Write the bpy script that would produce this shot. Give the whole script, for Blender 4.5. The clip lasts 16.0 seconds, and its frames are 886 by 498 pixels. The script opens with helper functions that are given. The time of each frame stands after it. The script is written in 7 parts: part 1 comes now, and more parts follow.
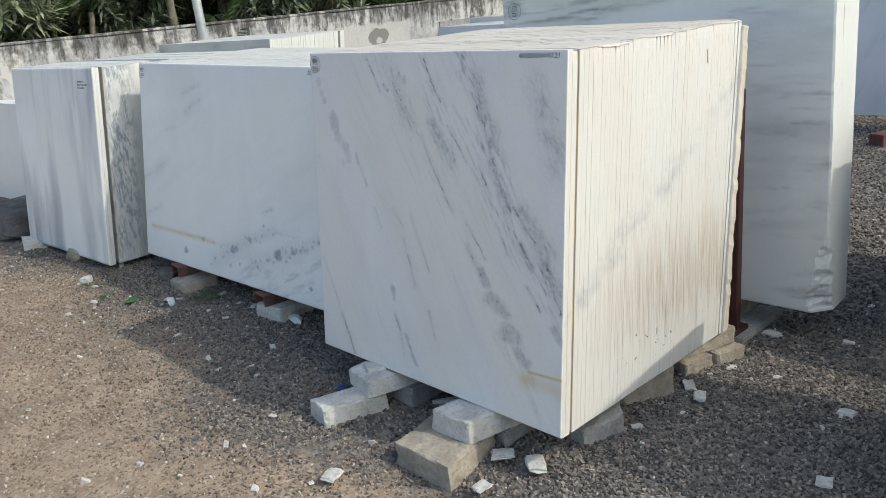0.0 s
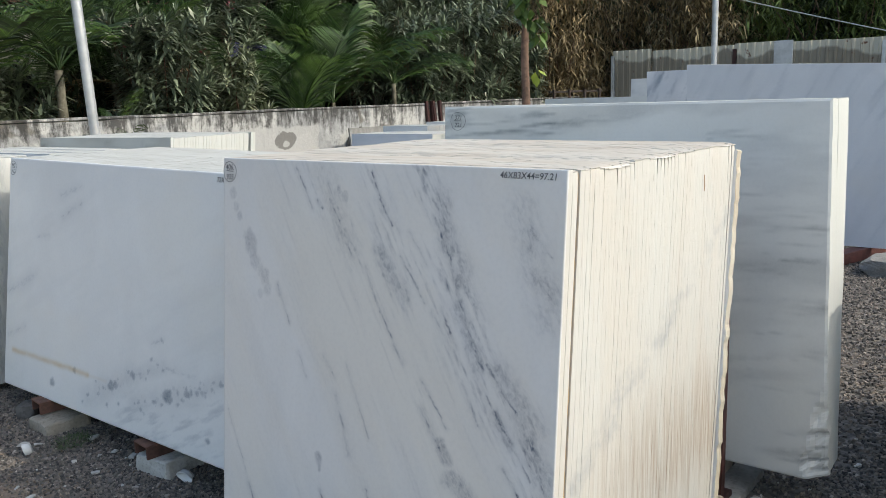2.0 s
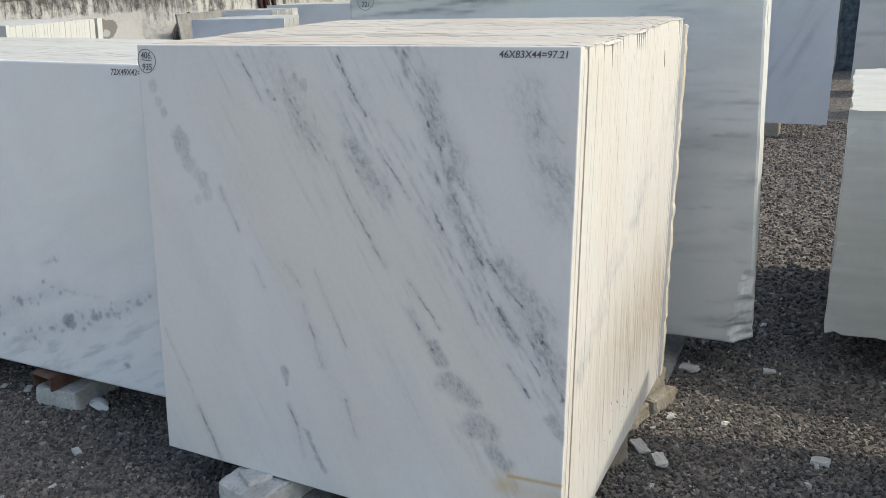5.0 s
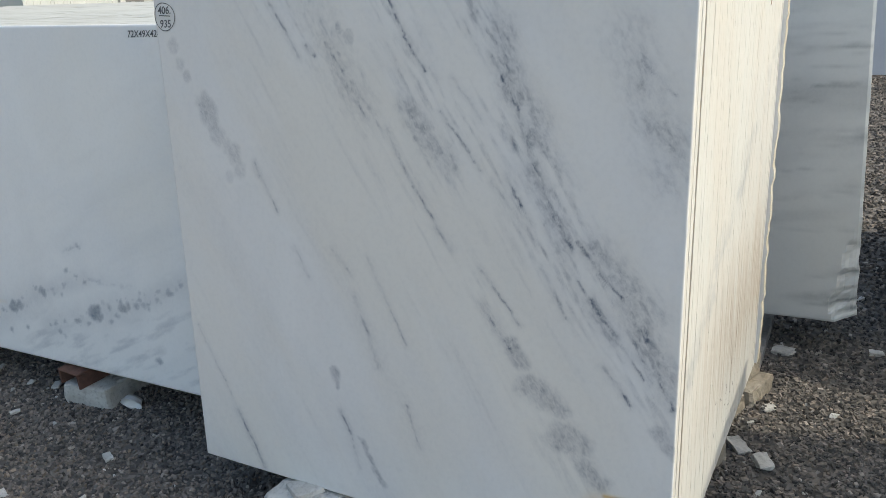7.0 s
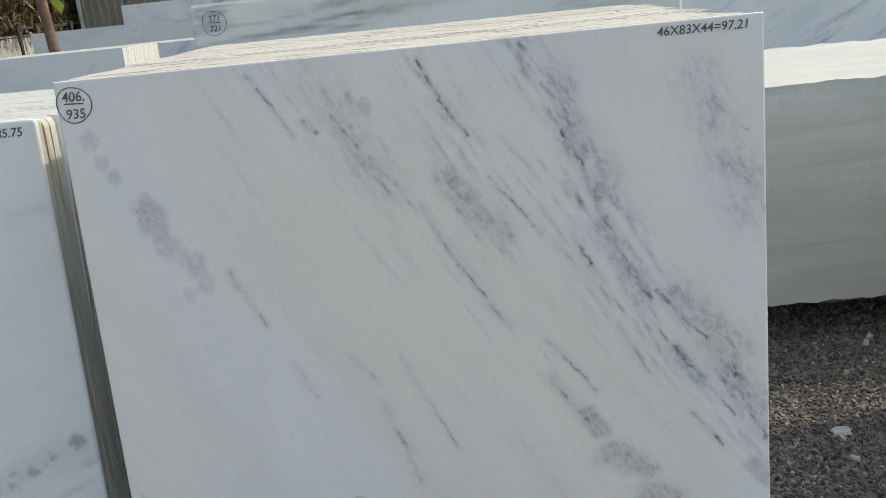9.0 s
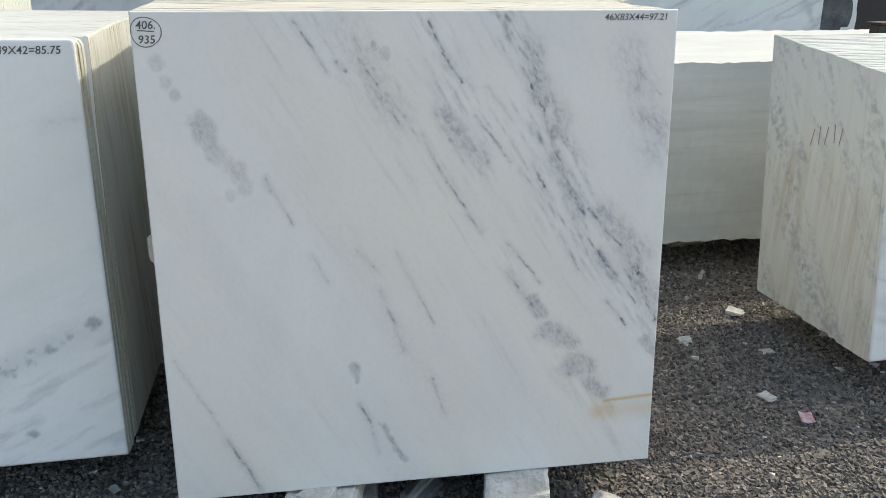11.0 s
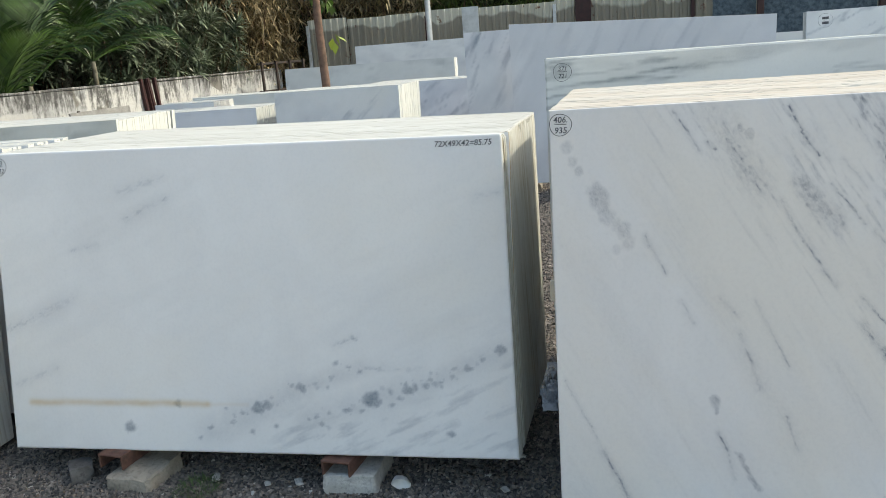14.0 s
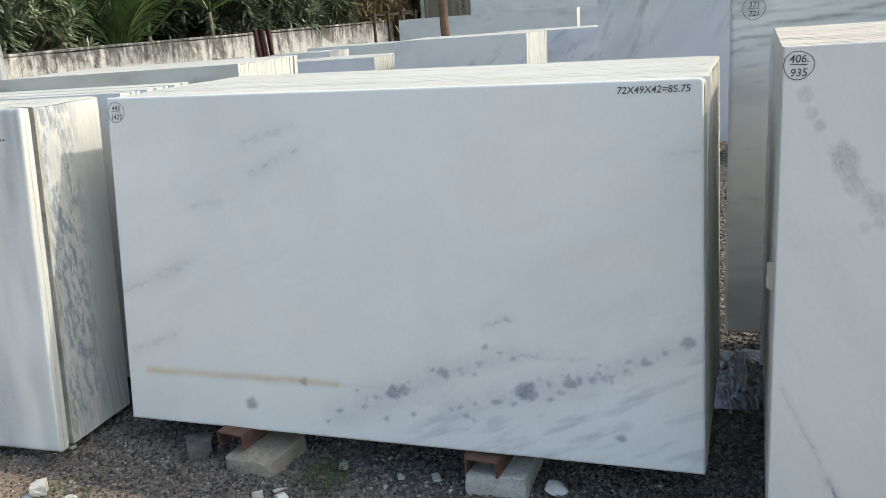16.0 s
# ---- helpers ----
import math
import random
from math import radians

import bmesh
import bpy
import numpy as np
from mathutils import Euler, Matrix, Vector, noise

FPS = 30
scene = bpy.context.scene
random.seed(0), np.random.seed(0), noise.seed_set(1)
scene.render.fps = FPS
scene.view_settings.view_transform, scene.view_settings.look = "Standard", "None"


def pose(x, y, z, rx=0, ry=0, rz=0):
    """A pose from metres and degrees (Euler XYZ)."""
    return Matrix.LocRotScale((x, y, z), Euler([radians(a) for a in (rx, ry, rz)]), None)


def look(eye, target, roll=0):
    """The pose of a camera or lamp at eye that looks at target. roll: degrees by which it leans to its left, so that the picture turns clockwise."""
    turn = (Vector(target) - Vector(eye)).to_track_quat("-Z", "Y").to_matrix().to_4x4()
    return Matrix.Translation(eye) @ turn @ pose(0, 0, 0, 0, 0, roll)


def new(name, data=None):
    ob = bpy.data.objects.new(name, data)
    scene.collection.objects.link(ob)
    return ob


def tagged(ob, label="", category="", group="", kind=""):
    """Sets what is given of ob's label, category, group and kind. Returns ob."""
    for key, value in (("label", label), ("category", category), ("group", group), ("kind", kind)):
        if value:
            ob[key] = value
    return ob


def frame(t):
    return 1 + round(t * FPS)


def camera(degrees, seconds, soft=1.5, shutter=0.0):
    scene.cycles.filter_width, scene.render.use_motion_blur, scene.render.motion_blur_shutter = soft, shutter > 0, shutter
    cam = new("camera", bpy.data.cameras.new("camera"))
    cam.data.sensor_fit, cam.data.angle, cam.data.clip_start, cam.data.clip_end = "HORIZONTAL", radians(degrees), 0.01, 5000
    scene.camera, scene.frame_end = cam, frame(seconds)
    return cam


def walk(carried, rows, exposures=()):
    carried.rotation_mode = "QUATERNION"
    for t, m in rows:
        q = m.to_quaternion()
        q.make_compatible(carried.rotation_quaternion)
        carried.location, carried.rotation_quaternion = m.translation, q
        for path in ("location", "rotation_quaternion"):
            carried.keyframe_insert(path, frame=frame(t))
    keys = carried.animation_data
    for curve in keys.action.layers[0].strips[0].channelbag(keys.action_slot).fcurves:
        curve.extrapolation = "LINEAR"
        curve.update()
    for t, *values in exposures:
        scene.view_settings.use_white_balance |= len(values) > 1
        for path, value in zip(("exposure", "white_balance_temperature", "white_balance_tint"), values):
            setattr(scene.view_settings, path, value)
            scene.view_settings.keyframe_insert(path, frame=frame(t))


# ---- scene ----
cam = camera(56.8, 16.0, soft=0.8)
PATH = [
    (0, (0.13, 0.104, 1.421), (1.406, 1.522, 0.821), -5.2),
    (0.5, (0.149, 0.313, 1.418), (1.481, 1.714, 0.906), -4.1),
    (1, (0.194, 0.422, 1.408), (1.594, 1.762, 0.914), -3.5),
    (1.5, (0.33, 0.535, 1.399), (1.791, 1.829, 0.962), -2.7),
    (2, (0.418, 0.603, 1.405), (1.921, 1.869, 1.037), -1.9),
    (2.5, (0.422, 0.698, 1.4), (1.966, 1.922, 1.055), -1.6),
    (3, (0.371, 0.843, 1.418), (1.98, 1.979, 1.071), -2.0),
    (3.5, (0.322, 0.922, 1.411), (1.999, 1.936, 1.01), -2.3),
    (4, (0.312, 0.951, 1.399), (2.012, 1.88, 0.904), -2.0),
    (4.2, (0.317, 0.962, 1.397), (2.016, 1.87, 0.859), -2.0),
    (6.3, (0.37, 1.035, 1.364), (1.993, 1.959, 0.649), -3.8),
    (6.5, (0.409, 1.073, 1.349), (2.027, 2.001, 0.626), -4.1),
    (7, (0.552, 1.192, 1.326), (2.157, 2.149, 0.612), -4.6),
    (7.5, (0.626, 1.321, 1.311), (2.258, 2.27, 0.651), -4.5),
    (8, (0.64, 1.51, 1.32), (2.45, 2.147, 0.756), -3.5),
    (8.5, (0.535, 1.763, 1.336), (2.422, 2.062, 0.745), -5.4),
    (8.7, (0.52, 1.848, 1.325), (2.42, 2.059, 0.739), -6.0),
    (10.8, (0.154, 2.32, 1.395), (1.998, 2.052, 0.668), 0.3),
    (11, (0.087, 2.3, 1.394), (1.933, 2.011, 0.679), 0.6),
    (11.5, (-0.086, 2.25, 1.403), (1.775, 1.926, 0.744), 1.0),
    (12, (-0.216, 2.247, 1.421), (1.656, 1.896, 0.811), 1.2),
    (12.5, (-0.324, 2.27, 1.423), (1.557, 1.889, 0.858), 0.9),
    (13, (-0.346, 2.287, 1.42), (1.562, 2.008, 0.889), -0.3),
    (13.5, (-0.363, 2.345, 1.435), (1.571, 2.425, 0.933), -2.2),
    (14, (-0.383, 2.41, 1.43), (1.498, 2.896, 0.956), -4.4),
    (14.5, (-0.384, 2.499, 1.424), (1.423, 3.218, 0.96), -6.2),
    (15, (-0.372, 2.53, 1.407), (1.445, 3.223, 0.941), -3.5),
    (15.5, (-0.289, 2.592, 1.383), (1.524, 3.254, 0.858), -3.0),
    (16, (-0.046, 2.708, 1.37), (1.738, 3.423, 0.815), -4.5),
]
EXPOSURES = [(0.0, 0.77, 6600, 3), (4.0, 0.77, 6950, 5), (6.5, 0.79, 6850, 3), (8.0, 0.81, 7150, 2), (8.5, 0.82, 7200, 2), (11.0, 1.12, 7150, 2), (13.0, 1.11, 7200, 1), (16.0, 1.04, 7150, 3)]
walk(cam, [(t, look(eye, target, roll)) for t, eye, target, roll in PATH], EXPOSURES)

# ---- light ----
SUN_WAY = Vector((0.38, -1.0, 1.0)).normalized()
world = bpy.data.worlds.new("world")
world.use_nodes = True
scene.world = world
sky = world.node_tree.nodes.new("ShaderNodeTexSky")
sky.sky_type, sky.sun_disc = "NISHITA", False
sky.sun_elevation, sky.sun_rotation = math.asin(SUN_WAY.z), math.atan2(SUN_WAY.x, SUN_WAY.y)
sky.air_density, sky.dust_density, sky.ozone_density = 1.0, 2.5, 1.0
world.node_tree.links.new(sky.outputs[0], world.node_tree.nodes["Background"].inputs["Color"])
world.node_tree.nodes["Background"].inputs["Strength"].default_value = 0.14
lamp = bpy.data.lights.new("sun", "SUN")
lamp.energy, lamp.angle, lamp.color = 1.28, radians(0.53), (1.0, 0.94, 0.86)
sun = new("sun", lamp)
sun.matrix_world = look(SUN_WAY * 50, (0, 0, 0))


# ---- materials ----
class Nodes:
    """A small writer of node trees."""

    def __init__(self, name):
        self.mat = bpy.data.materials.new(name)
        self.mat.use_nodes = True
        self.tree = self.mat.node_tree
        self.bsdf = self.tree.nodes["Principled BSDF"]

    def put(self, socket, value):
        if isinstance(value, bpy.types.NodeSocket):
            self.tree.links.new(value, socket)
        elif isinstance(value, (tuple, list)) and socket.type == "RGBA" and len(value) == 3:
            socket.default_value = (*value, 1)
        else:
            socket.default_value = value

    def node(self, kind, out=0, **inputs):
        n = self.tree.nodes.new("ShaderNode" + kind)
        for key, value in inputs.items():
            name = key.replace("_", " ")
            self.put(n.inputs[int(key[1:])] if key[0] == "i" and key[1:].isdigit() else n.inputs[name], value)
        return n.outputs[out]

    def attribute(self, name, out):
        n = self.tree.nodes.new("ShaderNodeAttribute")
        n.attribute_name = name
        return n.outputs[out]

    def where(self, kind="Object", scale=(1, 1, 1)):
        c = self.node("TexCoord", kind) if kind != "World" else self.node("NewGeometry", "Position")
        return self.node("Mapping", Vector=c, Scale=scale)

    def noise(self, co, scale, detail=4.0, rough=0.55, distort=0.0):
        return self.node("TexNoise", "Fac", Vector=co, Scale=scale, Detail=detail, Roughness=rough, Distortion=distort)

    def ramp(self, fac, *stops):
        n = self.tree.nodes.new("ShaderNodeValToRGB")
        e = n.color_ramp.elements
        while len(e) < len(stops):
            e.new(0.5)
        for el, (at, col) in zip(e, stops):
            el.position = at
            el.color = (*col, 1) if isinstance(col, tuple) else (col, col, col, 1)
        self.tree.links.new(fac, n.inputs[0])
        return n.outputs[0]

    def mix(self, fac, a, b, kind="MIX"):
        n = self.tree.nodes.new("ShaderNodeMix")
        n.data_type, n.blend_type = "RGBA", kind
        self.put(n.inputs[0], fac), self.put(n.inputs[6], a), self.put(n.inputs[7], b)
        return n.outputs[2]

    def math(self, op, a, b=0.0, clamp=False):
        n = self.tree.nodes.new("ShaderNodeMath")
        n.operation, n.use_clamp = op, clamp
        self.put(n.inputs[0], a), self.put(n.inputs[1], b)
        return n.outputs[0]

    def done(self, colour, rough=0.7, metal=0.0, height=None, bump=0.2, dist=0.005, **more):
        self.put(self.bsdf.inputs["Base Color"], colour)
        self.put(self.bsdf.inputs["Roughness"], rough)
        self.put(self.bsdf.inputs["Metallic"], metal)
        for key, value in more.items():
            self.put(self.bsdf.inputs[key.replace("_", " ")], value)
        if height is not None:
            self.put(self.bsdf.inputs["Normal"], self.node("Bump", Strength=bump, Distance=dist, Height=height))
        return self.mat


def island(n):
    return n.node("NewGeometry", "Random Per Island")


def each(n):
    return n.node("ObjectInfo", "Random")


def marble(name, base, vein, tint=(0.62, 0.43, 0.16), soft=1.0, lie=None):
    """Honed white marble; its veins come from the attribute 'vein' (x: grey vein, y: rust line, z: warm cloud)."""
    n = Nodes(name)
    co = n.where("World")
    attr = n.attribute("vein", "Vector")
    sep = n.tree.nodes.new("ShaderNodeSeparateXYZ")
    n.tree.links.new(attr, sep.inputs[0])
    cloud = n.noise(co, 2.3, 5, 0.6, 0.6)
    fine = n.noise(co, 90.0, 3, 0.6)
    warm = tuple(a * b for a, b in zip(base, (1.0, 0.965, 0.895)))
    col = n.mix(n.ramp(cloud, (0.35, 0.0), (0.7, 1.0)), base, tuple(0.93 * b for b in base))
    col = n.mix(n.math("MULTIPLY", sep.outputs[2], 0.7, True), col, warm)
    col = n.mix(n.math("MULTIPLY", n.ramp(fine, (0.45, 0.0), (0.75, 1.0)), 0.045), col, vein)
    if lie is None:
        broken = n.math("MULTIPLY_ADD", n.noise(co, 140.0, 2, 0.7), 0.7)
        broken.node.inputs[2].default_value = 0.62
    else:
        turned = n.node("Mapping", Vector=n.node("TexCoord", "Object"), Rotation=(0, radians(lie), 0))
        grain = n.node("Mapping", Vector=turned, Scale=(100, 100, 60))
        fleck = n.ramp(n.noise(grain, 1.0, 5, 0.68, 0.7), (0.40, 0.0), (0.66, 1.0))
        speck = n.ramp(n.noise(n.node("Mapping", Vector=turned, Scale=(230, 230, 90)), 1.0, 3, 0.7), (0.46, 0.0), (0.62, 1.0))
        broken = n.math("ADD", n.math("MULTIPLY", fleck, 0.58), n.math("MULTIPLY", speck, 0.30))
        broken = n.math("ADD", broken, 0.48)
    col = n.mix(n.math("MULTIPLY", n.math("MULTIPLY", sep.outputs[0], broken), soft, True), col, vein)
    col = n.mix(n.math("MULTIPLY", sep.outputs[1], 1.0, True), col, tint)
    rough = n.math("MULTIPLY_ADD", n.noise(co, 12.0, 3), 0.18)
    rough.node.inputs[2].default_value = 0.30
    return n.done(col, rough, height=n.noise(co, 60.0, 4), bump=0.04, dist=0.002, Specular_IOR_Level=0.35)


def sawn(name, base, stain, amount=1.0, low=0.62, grey=0.0, slant=0.0, tan=0.0):
    """The sawn rims of slabs: chalky, with streaks that run down them and stains near the foot."""
    n = Nodes(name)
    co = n.where("World")
    tall = n.where("World", (95, 5, 1.6))
    streak = n.noise(tall, 1.0, 4, 0.6)
    fine = n.noise(co, 160.0, 3, 0.7)
    col = n.mix(n.ramp(each(n), (0.0, 0.0), (1.0, 1.0)), base, tuple(b * k for b, k in zip(base, (0.97, 0.965, 0.95))))
    col = n.mix(n.math("MULTIPLY", n.ramp(streak, (0.5, 0.0), (0.68, 1.0)), 0.16 * amount), col, tuple(b * k for b, k in zip(base, (0.80, 0.70, 0.55))))
    z = n.node("SeparateXYZ", "Z", Vector=n.node("NewGeometry", "Position"))
    foot = n.ramp(n.math("ADD", z, n.math("MULTIPLY", n.noise(n.where("World", (14, 14, 0.6)), 1.0, 3), 0.5)), (low, 1.0), (low + 0.22, 0.0))
    spots = n.ramp(n.noise(n.where("World", (34, 4, 2.0)), 1.0, 6, 0.72), (0.43, 0.0), (0.68, 1.0))
    spots = n.math("MULTIPLY", spots, n.ramp(n.noise(n.where("World", (5, 3, 2.4)), 1.0, 3, 0.6), (0.32, 0.0), (0.52, 1.0)))
    col = n.mix(n.math("MULTIPLY", n.math("MULTIPLY", foot, spots), 0.75 * amount, True), col, stain)
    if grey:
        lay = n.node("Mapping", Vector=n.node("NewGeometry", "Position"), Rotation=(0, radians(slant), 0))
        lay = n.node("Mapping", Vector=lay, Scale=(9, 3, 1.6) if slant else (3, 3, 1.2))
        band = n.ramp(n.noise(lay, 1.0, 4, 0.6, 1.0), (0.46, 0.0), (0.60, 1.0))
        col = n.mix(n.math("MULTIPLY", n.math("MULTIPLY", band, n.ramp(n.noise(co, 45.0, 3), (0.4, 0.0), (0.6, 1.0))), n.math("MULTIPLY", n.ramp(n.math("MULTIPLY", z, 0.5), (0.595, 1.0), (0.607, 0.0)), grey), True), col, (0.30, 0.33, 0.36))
    if tan:
        line = n.ramp(n.noise(n.where("World", (55, 2.2, 4)), 1.0, 5, 0.62), (0.44, 0.0), (0.68, 1.0))
        col = n.mix(n.math("MULTIPLY", n.math("MULTIPLY", n.ramp(n.math("MULTIPLY", z, 0.5), (0.602, 0.0), (0.612, 1.0)), line), tan, True), col, (0.47, 0.36, 0.235))
    height = n.math("ADD", n.noise(n.where("World", (180, 25, 6)), 1.0, 3), fine)
    return n.done(col, 0.78, height=height, bump=0.35, dist=0.003, Specular_IOR_Level=0.25)


def cut_end(name):
    """The sawn end of the leading stack: chalky cream with hair lines, a slanting grey vein, brown run-marks and a few dark specks."""
    n = Nodes(name)
    co = n.where("World")
    x = n.node("SeparateXYZ", "X", Vector=n.node("NewGeometry", "Position"))
    z = n.node("SeparateXYZ", "Z", Vector=n.node("NewGeometry", "Position"))
    col = n.mix(n.ramp(n.noise(n.where("World", (5, 2, 1.1)), 1.0, 5, 0.6, 0.5), (0.38, 0.0), (0.66, 1.0)), (0.625, 0.622, 0.59), (0.62, 0.59, 0.54))
    col = n.mix(n.math("MULTIPLY", each(n), 0.15), col, (0.63, 0.60, 0.54))
    col = n.mix(n.math("MULTIPLY", n.ramp(n.noise(n.where("World", (42, 4, 0.8)), 1.0, 5, 0.62), (0.52, 0.0), (0.70, 1.0)), 0.18), col, (0.52, 0.44, 0.36))
    col = n.mix(n.math("MULTIPLY", n.ramp(n.noise(n.where("World", (330, 4, 0.7)), 1.0, 3, 0.6), (0.62, 0.0), (0.70, 1.0)), 0.30), col, (0.42, 0.35, 0.28))
    col = n.mix(n.math("MULTIPLY", n.ramp(n.noise(co, 13.0, 6, 0.72, 0.4), (0.50, 0.0), (0.66, 1.0)), 0.34), col, (0.565, 0.575, 0.545))
    col = n.mix(n.math("MULTIPLY", n.ramp(n.noise(n.where("World", (14, 4, 40)), 1.0, 4, 0.6), (0.62, 0.0), (0.72, 1.0)), 0.30), col, (0.68, 0.67, 0.64))
    bend = n.math("MULTIPLY", n.math("SUBTRACT", n.noise(n.where("World", (9, 9, 9)), 1.0, 5, 0.65), 0.5), 0.22)
    lie = n.math("ADD", n.math("SUBTRACT", n.math("SUBTRACT", z, n.math("MULTIPLY", x, 0.523)), -0.449), bend)
    vein = n.math("MULTIPLY", n.ramp(n.math("ABSOLUTE", lie), (0.0, 1.0), (0.055, 0.0)), n.ramp(n.noise(co, 11.0, 5, 0.7), (0.40, 0.0), (0.62, 1.0)))
    col = n.mix(n.math("MULTIPLY", vein, 0.62), col, (0.36, 0.38, 0.40))
    ragged = n.math("ADD", z, n.math("MULTIPLY", n.math("SUBTRACT", n.noise(n.where("World", (16, 4, 0.5)), 1.0, 4, 0.7), 0.5), 0.42))
    band = n.math("MULTIPLY", n.ramp(ragged, (0.24, 0.0), (0.36, 1.0)), n.ramp(ragged, (0.47, 1.0), (0.66, 0.0)))
    side = n.ramp(n.math("MULTIPLY", x, 0.3), (0.57, 0.18), (0.69, 1.0))
    runs = n.ramp(n.noise(n.where("World", (75, 4, 2.4)), 1.0, 6, 0.72), (0.40, 0.0), (0.64, 1.0))
    col = n.mix(n.math("MULTIPLY", n.math("MULTIPLY", n.math("MULTIPLY", band, runs), side), 0.80, True), col, (0.335, 0.245, 0.165))
    dx, dz = n.math("MULTIPLY", n.math("SUBTRACT", x, 2.24), 5.0), n.math("MULTIPLY", n.math("SUBTRACT", z, 0.27), 11.0)
    there = n.ramp(n.math("ADD", n.math("MULTIPLY", dx, dx), n.math("MULTIPLY", dz, dz)), (0.25, 1.0), (1.0, 0.0))
    speck = n.ramp(n.noise(n.where("World", (46, 46, 46)), 1.0, 3, 0.6), (0.655, 0.0), (0.67, 1.0))
    col = n.mix(n.math("MULTIPLY", there, speck), col, (0.05, 0.045, 0.04))
    height = n.math("ADD", n.noise(n.where("World", (200, 25, 5)), 1.0, 3), n.math("MULTIPLY", n.noise(co, 120.0, 4, 0.7), 0.8))
    return n.done(col, 0.8, height=height, bump=0.4, dist=0.003, Specular_IOR_Level=0.22)


def slab_top(name, base, dust, line, amount=0.5):
    """The dusty upper rims of slabs: lines along them, dust and small bruises."""
    n = Nodes(name)
    co = n.where("World")
    col = n.mix(n.ramp(n.noise(n.where("World", (9, 2.2, 3)), 1.0, 5, 0.62, 0.4), (0.36, 0.0), (0.64, 1.0)), base, dust)
    col = n.mix(n.math("MULTIPLY", each(n), 0.14), col, tuple(0.86 * d for d in dust))
    col = n.mix(n.math("MULTIPLY", n.ramp(n.noise(n.where("World", (150, 1.6, 3)), 1.0, 4, 0.65), (0.50, 0.0), (0.66, 1.0)), amount), col, line)
    col = n.mix(n.math("MULTIPLY", n.ramp(n.noise(co, 26.0, 5, 0.7), (0.58, 0.0), (0.72, 1.0)), 0.22), col, tuple(0.66 * d for d in dust))
    return n.done(col, 0.85, height=n.math("ADD", n.noise(n.where("World", (190, 12, 12)), 1.0, 3), n.noise(co, 130.0, 4, 0.7)), bump=0.2, dist=0.002, Specular_IOR_Level=0.2)


WHITE = (0.80, 0.80, 0.795)
M_face = marble("honed_marble", WHITE, (0.20, 0.235, 0.29))
M_lead = marble("streaked_marble", WHITE, (0.120, 0.145, 0.195), lie=31)
M_white = marble("bright_marble", (0.885, 0.89, 0.88), (0.22, 0.26, 0.31))
M_grey = marble("greyish_marble", (0.74, 0.75, 0.735), (0.20, 0.225, 0.235))
M_dirty = marble("dirty_marble", (0.62, 0.61, 0.56), (0.17, 0.165, 0.14))
M_blue = marble("bluish_marble", (0.77, 0.78, 0.815), (0.22, 0.26, 0.33))
M_rim = cut_end("sawn_cream_end")
M_rim_white = sawn("sawn_white_rim", (0.60, 0.61, 0.585), (0.36, 0.31, 0.23), 0.5, 0.3)
M_rim_streaked = sawn("streaked_white_rim", (0.625, 0.63, 0.59), (0.37, 0.315, 0.20), 1.0, 1.05)
M_top = slab_top("dusty_cream_top", (0.60, 0.58, 0.53), (0.54, 0.485, 0.415), (0.40, 0.285, 0.18), 0.26)
M_top_white = slab_top("dusty_dimmed_white_top", (0.585, 0.59, 0.56), (0.51, 0.51, 0.475), (0.42, 0.39, 0.32), 0.16)
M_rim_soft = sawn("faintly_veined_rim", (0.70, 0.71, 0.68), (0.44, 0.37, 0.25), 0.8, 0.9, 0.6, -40)


